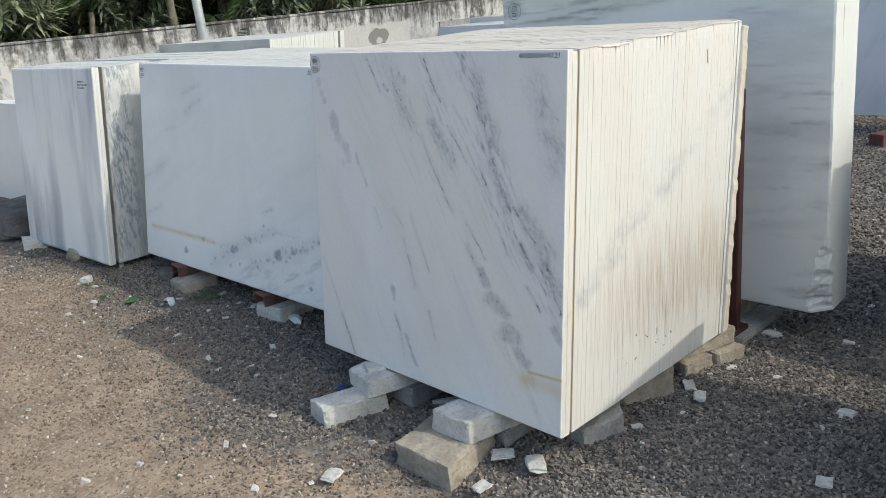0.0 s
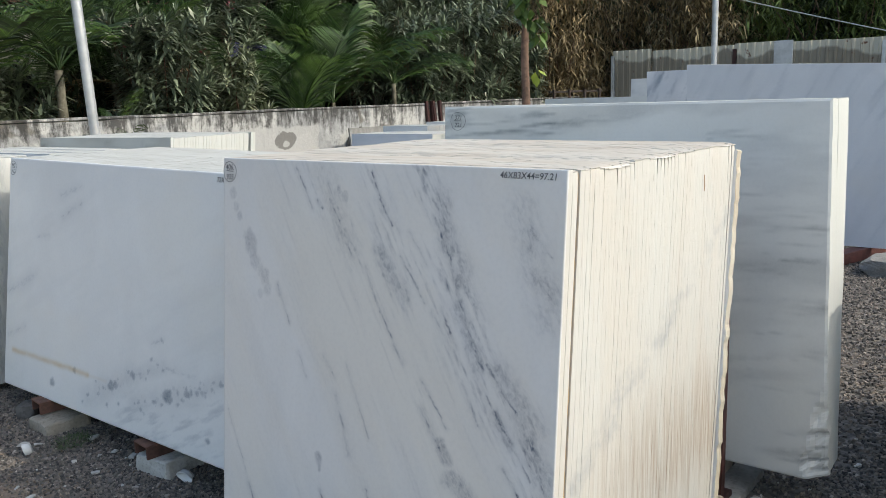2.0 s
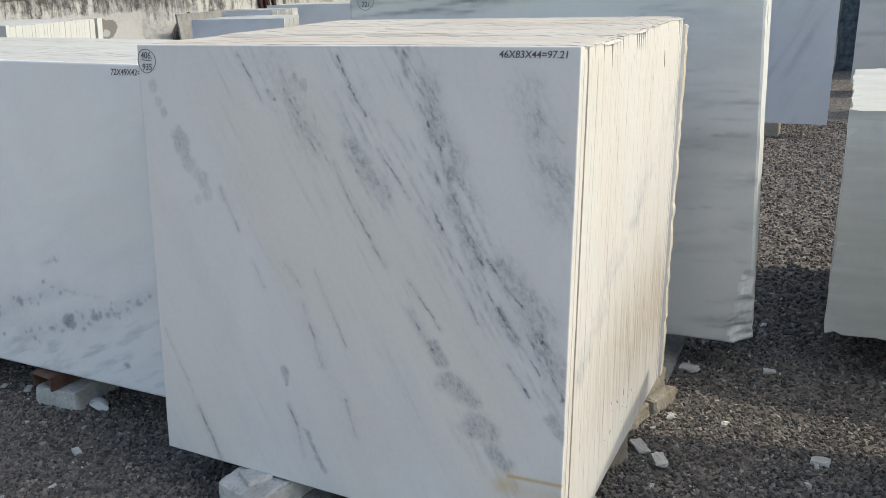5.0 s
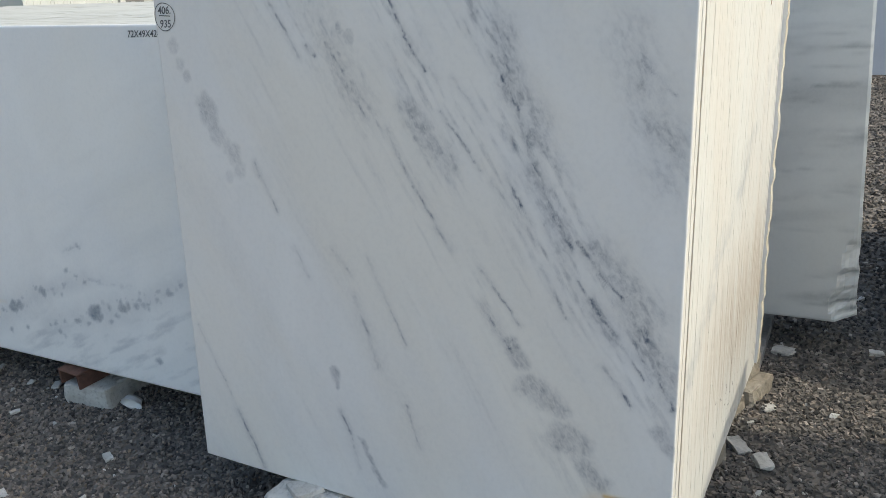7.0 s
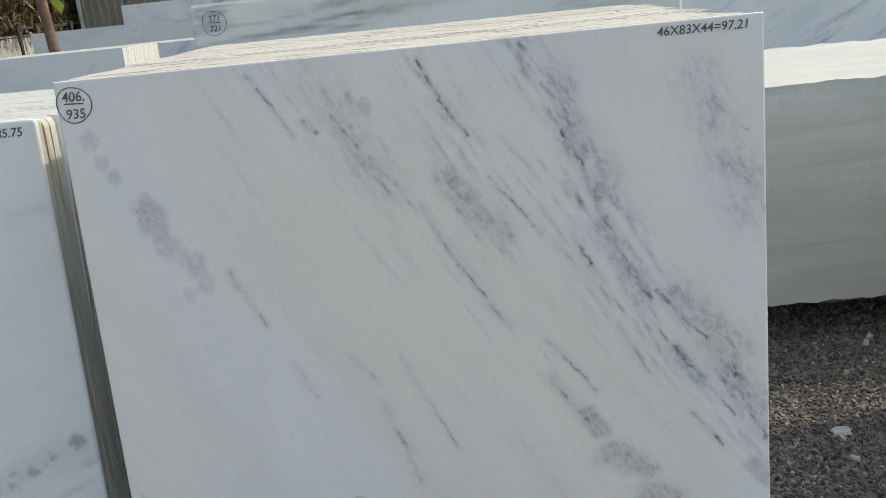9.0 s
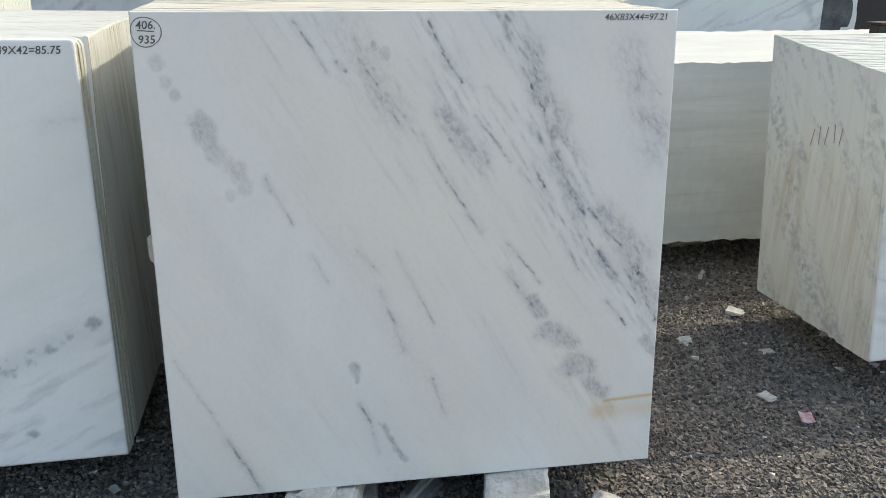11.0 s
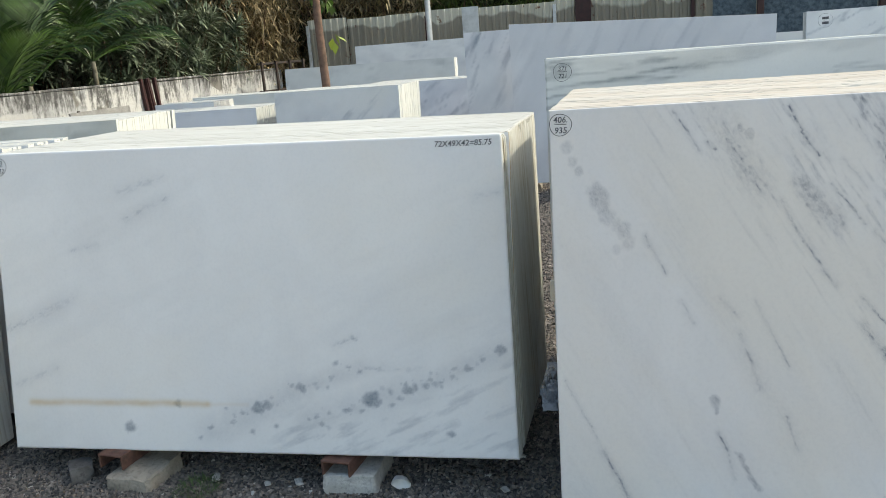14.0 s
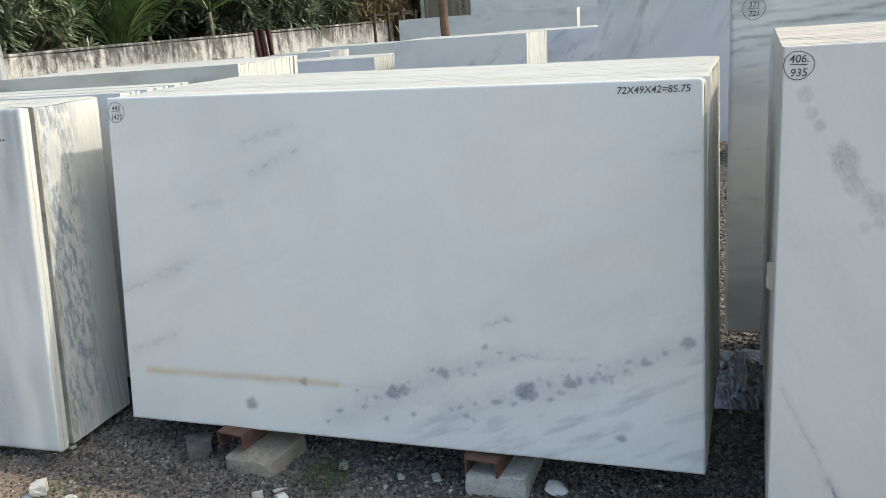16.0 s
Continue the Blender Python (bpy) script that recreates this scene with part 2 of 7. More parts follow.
def veined_end(name):
    """The sawn end of the banded stack: white at the front, blue-grey blots behind a tan seam, then plain with hair lines."""
    n = Nodes(name)
    co = n.where("World")
    x = n.node("SeparateXYZ", "X", Vector=n.node("NewGeometry", "Position"))
    z = n.node("SeparateXYZ", "Z", Vector=n.node("NewGeometry", "Position"))
    deep = n.math("SUBTRACT", n.math("SUBTRACT", x, n.math("MULTIPLY", z, 0.123)), 1.767)
    col = n.mix(n.math("MULTIPLY", each(n), 0.4), (0.64, 0.645, 0.62), (0.60, 0.60, 0.575))
    col = n.mix(n.math("MULTIPLY", n.ramp(n.noise(n.where("World", (330, 4, 0.6)), 1.0, 3, 0.6), (0.56, 0.0), (0.68, 1.0)), 0.35), col, (0.42, 0.40, 0.34))
    there = n.math("MULTIPLY", n.ramp(deep, (0.060, 0.0), (0.085, 1.0)), n.ramp(deep, (0.17, 1.0), (0.27, 0.0)))
    drift = n.ramp(n.noise(n.where("World", (16, 6, 2.6)), 1.0, 5, 0.66, 0.6), (0.40, 0.0), (0.62, 1.0))
    col = n.mix(n.math("MULTIPLY", n.math("MULTIPLY", drift, there), 0.60), col, (0.37, 0.405, 0.435))
    blot = n.ramp(n.noise(n.where("World", (52, 16, 17)), 1.0, 5, 0.68), (0.46, 0.0), (0.57, 1.0))
    blot = n.math("MULTIPLY", blot, n.ramp(n.noise(n.where("World", (9, 6, 3.4)), 1.0, 3, 0.6), (0.36, 0.0), (0.48, 1.0)))
    col = n.mix(n.math("MULTIPLY", n.math("MULTIPLY", blot, there), 0.80), col, (0.215, 0.25, 0.29))
    seam = n.ramp(n.math("ABSOLUTE", n.math("SUBTRACT", deep, 0.066)), (0.004, 1.0), (0.012, 0.0))
    seam = n.math("MULTIPLY", seam, n.ramp(n.noise(n.where("World", (60, 6, 9)), 1.0, 4, 0.7), (0.36, 0.1), (0.60, 1.0)))
    col = n.mix(n.math("MULTIPLY", seam, 0.75), col, (0.26, 0.225, 0.165))
    foot = n.math("MULTIPLY", n.ramp(z, (0.10, 1.0), (0.42, 0.0)), n.ramp(n.noise(n.where("World", (150, 6, 1.4)), 1.0, 4, 0.65), (0.50, 0.0), (0.64, 1.0)))
    col = n.mix(n.math("MULTIPLY", foot, 0.45), col, (0.34, 0.305, 0.24))
    return n.done(col, 0.78, height=n.math("ADD", n.noise(n.where("World", (180, 25, 6)), 1.0, 3), n.noise(co, 150.0, 3, 0.7)), bump=0.35, dist=0.003, Specular_IOR_Level=0.25)


M_rim_grey = veined_end("sawn_veined_end")
M_seam = sawn("orange_stained_rim", (0.56, 0.40, 0.22), (0.34, 0.20, 0.09), 1.0, 1.6)
M_rim_rust = sawn("rust_stained_rim", (0.61, 0.575, 0.49), (0.42, 0.30, 0.17), 1.0, 1.6)


def rock(name, base, dark, scale=9.0):
    n = Nodes(name)
    co = n.where("Object")
    col = n.mix(n.ramp(n.noise(co, scale, 5, 0.6), (0.35, 0.0), (0.68, 1.0)), base, dark)
    col = n.mix(n.math("MULTIPLY", n.ramp(n.noise(co, scale * 9, 3), (0.5, 0.0), (0.7, 1.0)), 0.4), col, tuple(0.5 * d for d in dark))
    return n.done(col, 0.85, height=n.noise(co, scale * 4, 6, 0.65), bump=0.6, dist=0.012, Specular_IOR_Level=0.25)


M_stone = rock("rough_white_stone", (0.62, 0.61, 0.58), (0.42, 0.40, 0.36))
M_stone_tan = rock("rough_tan_stone", (0.42, 0.375, 0.31), (0.26, 0.225, 0.18))
M_stone_grey = rock("rough_grey_stone", (0.34, 0.335, 0.32), (0.21, 0.205, 0.195))
M_stone_dark = rock("dark_stone", (0.16, 0.155, 0.15), (0.07, 0.065, 0.06))
M_granite = rock("rough_blue_granite", (0.13, 0.17, 0.20), (0.035, 0.05, 0.065), 14.0)
M_granite_grey = rock("rough_grey_granite", (0.17, 0.175, 0.18), (0.08, 0.08, 0.085), 6.0)


def plain(name, base, other, rough=0.6, scale=8.0, metal=0.0, bump=0.15):
    n = Nodes(name)
    co = n.where("Object")
    col = n.mix(n.ramp(n.noise(co, scale, 4, 0.6), (0.4, 0.0), (0.65, 1.0)), base, other)
    return n.done(col, rough, metal, height=n.noise(co, scale * 6, 4), bump=bump, dist=0.004)


M_black = plain("polished_dark_granite", (0.030, 0.020, 0.022), (0.018, 0.013, 0.015), 0.55, 30)
M_rust = plain("rusty_steel", (0.165, 0.082, 0.058), (0.085, 0.045, 0.034), 0.85, 22, 0, 0.4)
M_maroon = plain("maroon_painted_steel", (0.045, 0.012, 0.011), (0.025, 0.008, 0.007), 0.55, 10)
M_maroon_light = plain("faded_maroon_steel", (0.16, 0.060, 0.050), (0.09, 0.035, 0.03), 0.6, 10)
M_iron = plain("dark_iron", (0.03, 0.025, 0.022), (0.06, 0.035, 0.025), 0.75, 14)
M_zinc = plain("galvanised_steel", (0.62, 0.63, 0.64), (0.48, 0.49, 0.50), 0.42, 6, 0.55)
M_ink = plain("black_marker", (0.055, 0.058, 0.066), (0.20, 0.20, 0.21), 0.6, 120)
M_ink_grey = plain("worn_black_marker", (0.10, 0.10, 0.11), (0.25, 0.25, 0.26), 0.7, 160)
M_ink_red = plain("faded_red_marker", (0.30, 0.16, 0.13), (0.42, 0.30, 0.26), 0.7, 90)
M_paper = plain("white_plastic", (0.80, 0.80, 0.79), (0.70, 0.70, 0.69), 0.35, 20)
M_film = plain("grey_plastic_film", (0.11, 0.112, 0.115), (0.035, 0.036, 0.038), 0.22, 25)
M_pink = plain("printed_pink_wrapper", (0.42, 0.20, 0.23), (0.50, 0.44, 0.47), 0.4, 45)
M_yellow = plain("printed_yellow_wrapper", (0.46, 0.38, 0.30), (0.42, 0.24, 0.21), 0.4, 45)
M_crack = plain("earthy_crack", (0.22, 0.15, 0.09), (0.28, 0.20, 0.13), 0.9, 60)
M_basin = plain("green_plastic", (0.02, 0.22, 0.06), (0.02, 0.17, 0.05), 0.35, 12)
M_tarp = plain("blue_tarpaulin", (0.010, 0.014, 0.085), (0.012, 0.016, 0.05), 0.5, 8)
M_house = plain("pale_house_plaster", (0.62, 0.60, 0.55), (0.50, 0.48, 0.44), 0.85, 1.5)
M_glass = plain("dark_window_glass", (0.02, 0.024, 0.028), (0.03, 0.035, 0.04), 0.12, 2)
M_orange = plain("orange_paint", (0.70, 0.22, 0.03), (0.55, 0.18, 0.03), 0.5, 6)
M_carpaint = plain("red_car_paint", (0.40, 0.03, 0.03), (0.34, 0.03, 0.03), 0.25, 4)
M_rubber = plain("tyre_rubber", (0.02, 0.02, 0.02), (0.03, 0.03, 0.03), 0.85, 30)


def leafy(name, light, dark, gloss=0.45):
    n = Nodes(name)
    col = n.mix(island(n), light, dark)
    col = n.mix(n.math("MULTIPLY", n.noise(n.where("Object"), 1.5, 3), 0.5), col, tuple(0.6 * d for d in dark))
    m = n.done(col, gloss)
    n.bsdf.inputs["Transmission Weight"].default_value = 0.0
    n.bsdf.inputs["Subsurface Weight"].default_value = 0.0
    return m


# Wide light-to-dark spreads put sun highlights and shaded gaps into the leaf colours.
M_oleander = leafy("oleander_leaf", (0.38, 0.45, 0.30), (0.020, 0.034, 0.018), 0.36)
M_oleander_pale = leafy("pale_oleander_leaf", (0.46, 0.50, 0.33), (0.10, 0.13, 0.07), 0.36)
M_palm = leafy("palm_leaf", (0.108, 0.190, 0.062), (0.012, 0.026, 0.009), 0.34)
# Lighter copy of the palm green, with sunlight put into the colour.
M_palm_bright = leafy("palm_leaf_lit_copy", (0.125, 0.215, 0.045), (0.022, 0.046, 0.012), 0.34)
M_bamboo = leafy("dry_bamboo_leaf", (0.60, 0.465, 0.245), (0.075, 0.056, 0.028), 0.7)
M_bamboo_green = leafy("green_bamboo_leaf", (0.26, 0.34, 0.085), (0.035, 0.062, 0.014), 0.7)
# Darkened greens: the shade deep among the plants is put into them.
M_green = leafy("far_foliage", (0.055, 0.088, 0.024), (0.010, 0.020, 0.006), 0.6)
M_fresh = leafy("fresh_green_leaf", (0.17, 0.27, 0.06), (0.035, 0.075, 0.018))
M_lime = leafy("yellow_green_leaf", (0.36, 0.42, 0.05), (0.28, 0.36, 0.04))
M_pinkflower = leafy("pink_flower", (0.60, 0.16, 0.20), (0.45, 0.08, 0.12))
M_weed = leafy("weed_blade", (0.10, 0.15, 0.045), (0.05, 0.085, 0.025))
M_bark = plain("brown_bark", (0.20, 0.12, 0.085), (0.11, 0.07, 0.05), 0.9, 16, 0, 0.6)
M_palmbark = plain("grey_palm_bark", (0.22, 0.20, 0.15), (0.11, 0.10, 0.07), 0.9, 12, 0, 0.6)


def ground_material():
    n = Nodes("gravel_and_earth")
    co = n.where("World")
    earth = n.mix(n.ramp(n.noise(co, 6.0, 6, 0.6), (0.35, 0.0), (0.65, 1.0)), (0.38, 0.295, 0.215), (0.22, 0.168, 0.122))
    earth = n.mix(n.ramp(n.noise(co, 55.0, 4, 0.6), (0.52, 0.0), (0.70, 1.0)), earth, (0.45, 0.385, 0.32))
    earth = n.mix(n.math("MULTIPLY", n.ramp(n.noise(co, 0.8, 5, 0.6, 0.6), (0.42, 0.0), (0.62, 1.0)), 0.6), earth, (0.21, 0.175, 0.14))
    cell = n.node("TexVoronoi", "Color", Vector=co, Scale=46.0)
    grit = n.mix(n.node("SeparateXYZ", "X", Vector=cell), (0.092, 0.085, 0.078), (0.225, 0.202, 0.180))
    mask = n.attribute("gravel", "Fac")
    col = n.mix(n.ramp(n.math("ADD", mask, n.math("MULTIPLY", n.math("SUBTRACT", n.noise(co, 7.0, 5), 0.5), 0.9)), (0.40, 0.0), (0.62, 1.0)), earth, grit)
    dist = n.node("TexVoronoi", "Distance", Vector=co, Scale=46.0)
    height = n.math("ADD", n.math("MULTIPLY", n.math("SUBTRACT", 1.0, dist), mask), n.math("MULTIPLY", n.noise(co, 40.0, 5), 0.6))
    return n.done(col, 0.95, height=height, bump=0.7, dist=0.012, Specular_IOR_Level=0.15)


def gravel_material():
    n = Nodes("crushed_basalt")
    r = island(n)
    col = n.ramp(r, (0.0, (0.050, 0.048, 0.046)), (0.25, (0.120, 0.112, 0.104)), (0.45, (0.200, 0.182, 0.166)), (0.72, (0.255, 0.220, 0.190)), (0.95, (0.35, 0.295, 0.25)), (1.0, (0.50, 0.45, 0.40)))
    col = n.mix(n.math("MULTIPLY", n.noise(n.where("World"), 220.0, 3), 0.5), col, (0.11, 0.104, 0.097))
    return n.done(col, 0.92, Specular_IOR_Level=0.2)


def wall_material():
    n = Nodes("weathered_plaster")
    co = n.where("World")
    run = n.noise(n.where("World", (8, 8, 1.5)), 1.0, 7, 0.74, 0.5)
    z = n.node("SeparateXYZ", "Z", Vector=n.node("NewGeometry", "Position"))
    col = n.mix(n.ramp(n.noise(co, 3.0, 6, 0.65), (0.38, 0.0), (0.62, 1.0)), (0.47, 0.475, 0.47), (0.27, 0.272, 0.27))
    white = n.ramp(n.math("SUBTRACT", n.noise(co, 1.4, 6, 0.62, 0.6), n.math("MULTIPLY", z, 0.10)), (0.365, 0.0), (0.40, 1.0))
    col = n.mix(n.math("MULTIPLY", white, 0.85), col, (0.55, 0.545, 0.52))
    bare = n.ramp(n.noise(co, 0.9, 4, 0.5, 0.4), (0.64, 0.0), (0.66, 1.0))
    col = n.mix(bare, col, (0.20, 0.19, 0.17))
    x = n.node("SeparateXYZ", "X", Vector=n.node("NewGeometry", "Position"))
    torn = n.math("MULTIPLY", n.math("SUBTRACT", n.noise(co, 5.0, 5, 0.65), 0.5), 0.16)
    reach = n.math("MAXIMUM", n.math("ABSOLUTE", n.math("SUBTRACT", n.math("ADD", x, torn), 8.3)), n.math("ADD", n.math("MULTIPLY", z, 0.80), torn))
    fresh = n.ramp(n.math("SUBTRACT", reach, 0.0), (0.80, 1.0), (0.83, 0.0))
    dx, dz = n.math("MULTIPLY", n.math("SUBTRACT", x, 8.46), 5.0), n.math("MULTIPLY", n.math("SUBTRACT", z, 0.82), 6.2)
    spot = n.math("SQRT", n.math("ADD", n.math("MULTIPLY", dx, dx), n.math("MULTIPLY", dz, dz)))
    round_spot = n.ramp(n.math("ADD", spot, n.math("MULTIPLY", torn, 8.0)), (0.90, 1.0), (0.96, 0.0))
    wet = n.math("ADD", n.math("MULTIPLY", run, 0.62), n.math("MULTIPLY", z, 0.26))
    black = n.ramp(n.math("ADD", wet, n.math("MULTIPLY", n.noise(co, 16.0, 5, 0.7), 0.22)), (0.655, 0.0), (0.77, 1.0))
    col = n.mix(n.math("MULTIPLY", black, 0.9), col, (0.035, 0.034, 0.032))
    col = n.mix(n.math("MULTIPLY", fresh, 0.85), col, (0.45, 0.445, 0.43))
    col = n.mix(n.math("MULTIPLY", round_spot, 0.9), col, (0.17, 0.165, 0.155))
    hole = n.ramp(n.math("ADD", n.math("SQRT", n.math("ADD", n.math("MULTIPLY", dx, dx), n.math("POWER", n.math("ADD", dz, 0.35), 2.0))), n.math("MULTIPLY", torn, 7.0)), (0.26, 1.0), (0.33, 0.0))
    col = n.mix(n.math("MULTIPLY", hole, 0.85), col, (0.45, 0.445, 0.43))
    return n.done(col, 0.92, height=n.noise(co, 18.0, 6, 0.65), bump=0.5, dist=0.02)


def sheet_material():
    n = Nodes("stained_cream_sheet_metal")
    co = n.where("World")
    col = n.mix(n.ramp(n.noise(n.where("World", (3, 3, 0.7)), 1.0, 4), (0.4, 0.0), (0.65, 1.0)), (0.62, 0.595, 0.49), (0.50, 0.475, 0.38))
    col = n.mix(n.math("MULTIPLY", each(n), 0.35), col, (0.34, 0.30, 0.23))
    z = n.node("SeparateXYZ", "Z", Vector=n.node("NewGeometry", "Position"))
    edge = n.math("ADD", z, n.math("MULTIPLY", n.noise(n.where("World", (1, 1, 0.3)), 1.2, 4), 0.7))
    col = n.mix(n.math("MULTIPLY", n.ramp(n.math("MULTIPLY", edge, 0.4), (0.945, 1.0), (0.965, 0.0)), 0.7), col, (0.15, 0.12, 0.085))
    col = n.mix(n.ramp(n.noise(co, 5.0, 3), (0.66, 0.0), (0.72, 1.0)), col, (0.16, 0.08, 0.05))
    return n.done(col, 0.6, 0.1, height=n.noise(co, 6.0, 3), bump=0.1)


def grit_material():
    n = Nodes("tan_grit")
    col = n.ramp(island(n), (0.0, (0.15, 0.118, 0.092)), (0.5, (0.27, 0.212, 0.160)), (0.9, (0.36, 0.295, 0.235)), (1.0, (0.52, 0.46, 0.40)))
    return n.done(col, 0.92, Specular_IOR_Level=0.2)


M_grit = grit_material()
M_ground, M_gravel, M_wall, M_sheet = ground_material(), gravel_material(), wall_material(), sheet_material()
M_chip = rock("white_marble_chip", (0.66, 0.65, 0.62), (0.50, 0.48, 0.44), 20.0)


# ---- builders ----
def mesh_of(name, verts, faces, mats, smooth=False, index=None):
    me = bpy.data.meshes.new(name)
    me.from_pydata([tuple(v) for v in verts], [], [tuple(f) for f in faces])
    for m in mats:
        me.materials.append(m)
    if index is not None:
        me.polygons.foreach_set("material_index", np.asarray(index, dtype=np.int32))
    if smooth:
        me.polygons.foreach_set("use_smooth", np.ones(len(me.polygons), dtype=bool))
    me.update()
    return me


def part(name, data, material=None, parent=None, label="", m=None):
    """Links a bmesh or a mesh as one object under parent."""
    if isinstance(data, bmesh.types.BMesh):
        me = bpy.data.meshes.new(name)
        data.to_mesh(me)
        data.free()
        data = me
    if material is not None and not data.materials:
        data.materials.append(material)
    ob = new(name, data)
    if parent is not None:
        ob.parent = parent
    if m is not None:
        ob.matrix_local = m
    if label:
        tagged(ob, label)
    return ob


def thing(name, label, category, m=None, group="", kind=""):
    ob = new(name)
    ob.empty_display_size = 0.1
    if m is not None:
        ob.matrix_world = m
    return tagged(ob, label, category, group, kind)


def box(bm, size, m=None, bevel=0.0, segs=1):
    g = bmesh.ops.create_cube(bm, size=1.0, matrix=(m or Matrix()) @ Matrix.Diagonal((*size, 1)))
    if bevel:
        edges = list({e for v in g["verts"] for e in v.link_edges})
        bmesh.ops.bevel(bm, geom=edges, offset=bevel, segments=segs, affect="EDGES", profile=0.6)
    return bm


def boxed(size, m=None, bevel=0.0, segs=1):
    return box(bmesh.new(), size, m, bevel, segs)


def tube(points, radii, sides=8, cap=True):
    """A tapered tube along points."""
    verts, faces = [], []
    pts = [Vector(p) for p in points]
    for i, p in enumerate(pts):
        way = (pts[min(i + 1, len(pts) - 1)] - pts[max(i - 1, 0)]).normalized()
        a = way.cross(Vector((0.31, 0.95, 0.07))).normalized()
        b = way.cross(a)
        for k in range(sides):
            w = 2 * math.pi * k / sides
            verts.append(p + (math.cos(w) * a + math.sin(w) * b) * float(radii[i]))
    for i in range(len(pts) - 1):
        for k in range(sides):
            q = (k + 1) % sides
            faces.append((i * sides + k, i * sides + q, (i + 1) * sides + q, (i + 1) * sides + k))
    if cap:
        faces.append(tuple(range(sides))[::-1])
        faces.append(tuple(range((len(pts) - 1) * sides, len(pts) * sides)))
    return verts, faces


def tube_mesh(name, points, radii, material, sides=8):
    v, f = tube(points, radii, sides)
    return mesh_of(name, v, f, [material], True)


def lattice_noise(x, y, seed):
    table = np.random.RandomState(seed).rand(128, 128)
    xi, yi = np.floor(x).astype(int), np.floor(y).astype(int)
    fx, fy = x - xi, y - yi
    fx, fy = fx * fx * (3 - 2 * fx), fy * fy * (3 - 2 * fy)
    a, b = table[xi % 128, yi % 128], table[(xi + 1) % 128, yi % 128]
    c, d = table[xi % 128, (yi + 1) % 128], table[(xi + 1) % 128, (yi + 1) % 128]
    return (a * (1 - fx) + b * fx) * (1 - fy) + (c * (1 - fx) + d * fx) * fy


def fbm(x, y, seed, octaves=4):
    total, amp, norm = 0.0, 1.0, 0.0
    for k in range(octaves):
        total = total + amp * lattice_noise(x * 2 ** k + 7.3 * k, y * 2 ** k + 3.1 * k, seed + k)
        norm += amp
        amp *= 0.55
    return total / norm


def clip01(a):
    return np.clip(a, 0, 1)


def segment_distance(x, y, x0, y0, x1, y1):
    dx, dy = x1 - x0, y1 - y0
    t = np.clip(((x - x0) * dx + (y - y0) * dy) / (dx * dx + dy * dy + 1e-9), 0, 1)
    return np.hypot(x - x0 - t * dx, y - y0 - t * dy)


def grid_slab(name, w, h, t, field, step, mats, seed=0, wear=0.002, notch=None):
    """A slab whose front is a fine grid that carries its veins. X: along, Y: depth, Z: up; front at Y = 0."""
    nx, nz = max(4, int(w / step)), max(4, int(h / step))
    x, z = np.meshgrid(np.linspace(0, w, nx + 1), np.linspace(0, h, nz + 1))
    y = np.zeros_like(x)
    rim = np.zeros_like(x, dtype=bool)
    rim[0], rim[-1], rim[:, 0], rim[:, -1] = True, True, True, True
    ex = fbm(z / 0.05, x * 0 + 3.3, seed + 5) - 0.5
    ez = fbm(x / 0.05, z * 0 + 8.3, seed + 9) - 0.5
    v = field(x / w, 1 - z / h, x, h - z)
    bevel = 0.004 if step < 0.013 else 0.0
    x2, z2 = x.copy(), z.copy()
    x2[:, 0] += bevel * 0.3 + wear * ex[:, 0]
    x2[:, -1] -= bevel * 0.3 - wear * ex[:, -1]
    z2[0] += bevel * 0.3 + wear * ez[0]
    z2[-1] -= bevel * 0.3 - wear * ez[-1]
    if notch is not None:
        x2, z2, y = notch(x2, z2, y, w, h)
    y[rim] += bevel
    n = x.size
    idx = np.arange(n).reshape(x.shape)
    front = np.stack([idx[:-1, :-1], idx[:-1, 1:], idx[1:, 1:], idx[1:, :-1]], -1).reshape(-1, 4)
    loop = np.concatenate([idx[0, :], idx[1:, -1], idx[-1, -2::-1], idx[-2:0:-1, 0]])
    verts = np.stack([x2, y, z2], -1).reshape(-1, 3)
    back = verts[loop].copy()
    back[:, 1] = t
    m = len(loop)
    b = n + np.arange(m)
    nxt = np.roll(np.arange(m), -1)
    sides = np.stack([loop, b, b[nxt], loop[nxt]], -1)
    faces = front.tolist() + sides.tolist() + [b.tolist()]
    me = mesh_of(name, np.concatenate([verts, back]).tolist(), faces, mats, False, [0] * len(front) + [2 if len(mats) > 2 and nx + nz <= k < 2 * nx + nz else 1 for k in range(m)] + [0])
    flags = np.zeros(len(faces), dtype=bool)
    flags[: len(front)] = step < 0.013 and notch is not break_corner
    me.polygons.foreach_set("use_smooth", flags)
    attr = me.attributes.new("vein", "FLOAT_VECTOR", "POINT")
    data = np.zeros((n + m, 3), dtype=np.float32)
    for k in range(3):
        data[:n, k] = v[k].reshape(-1)
    data[n:] = data[loop]
    attr.data.foreach_set("vector", data.reshape(-1))
    return me


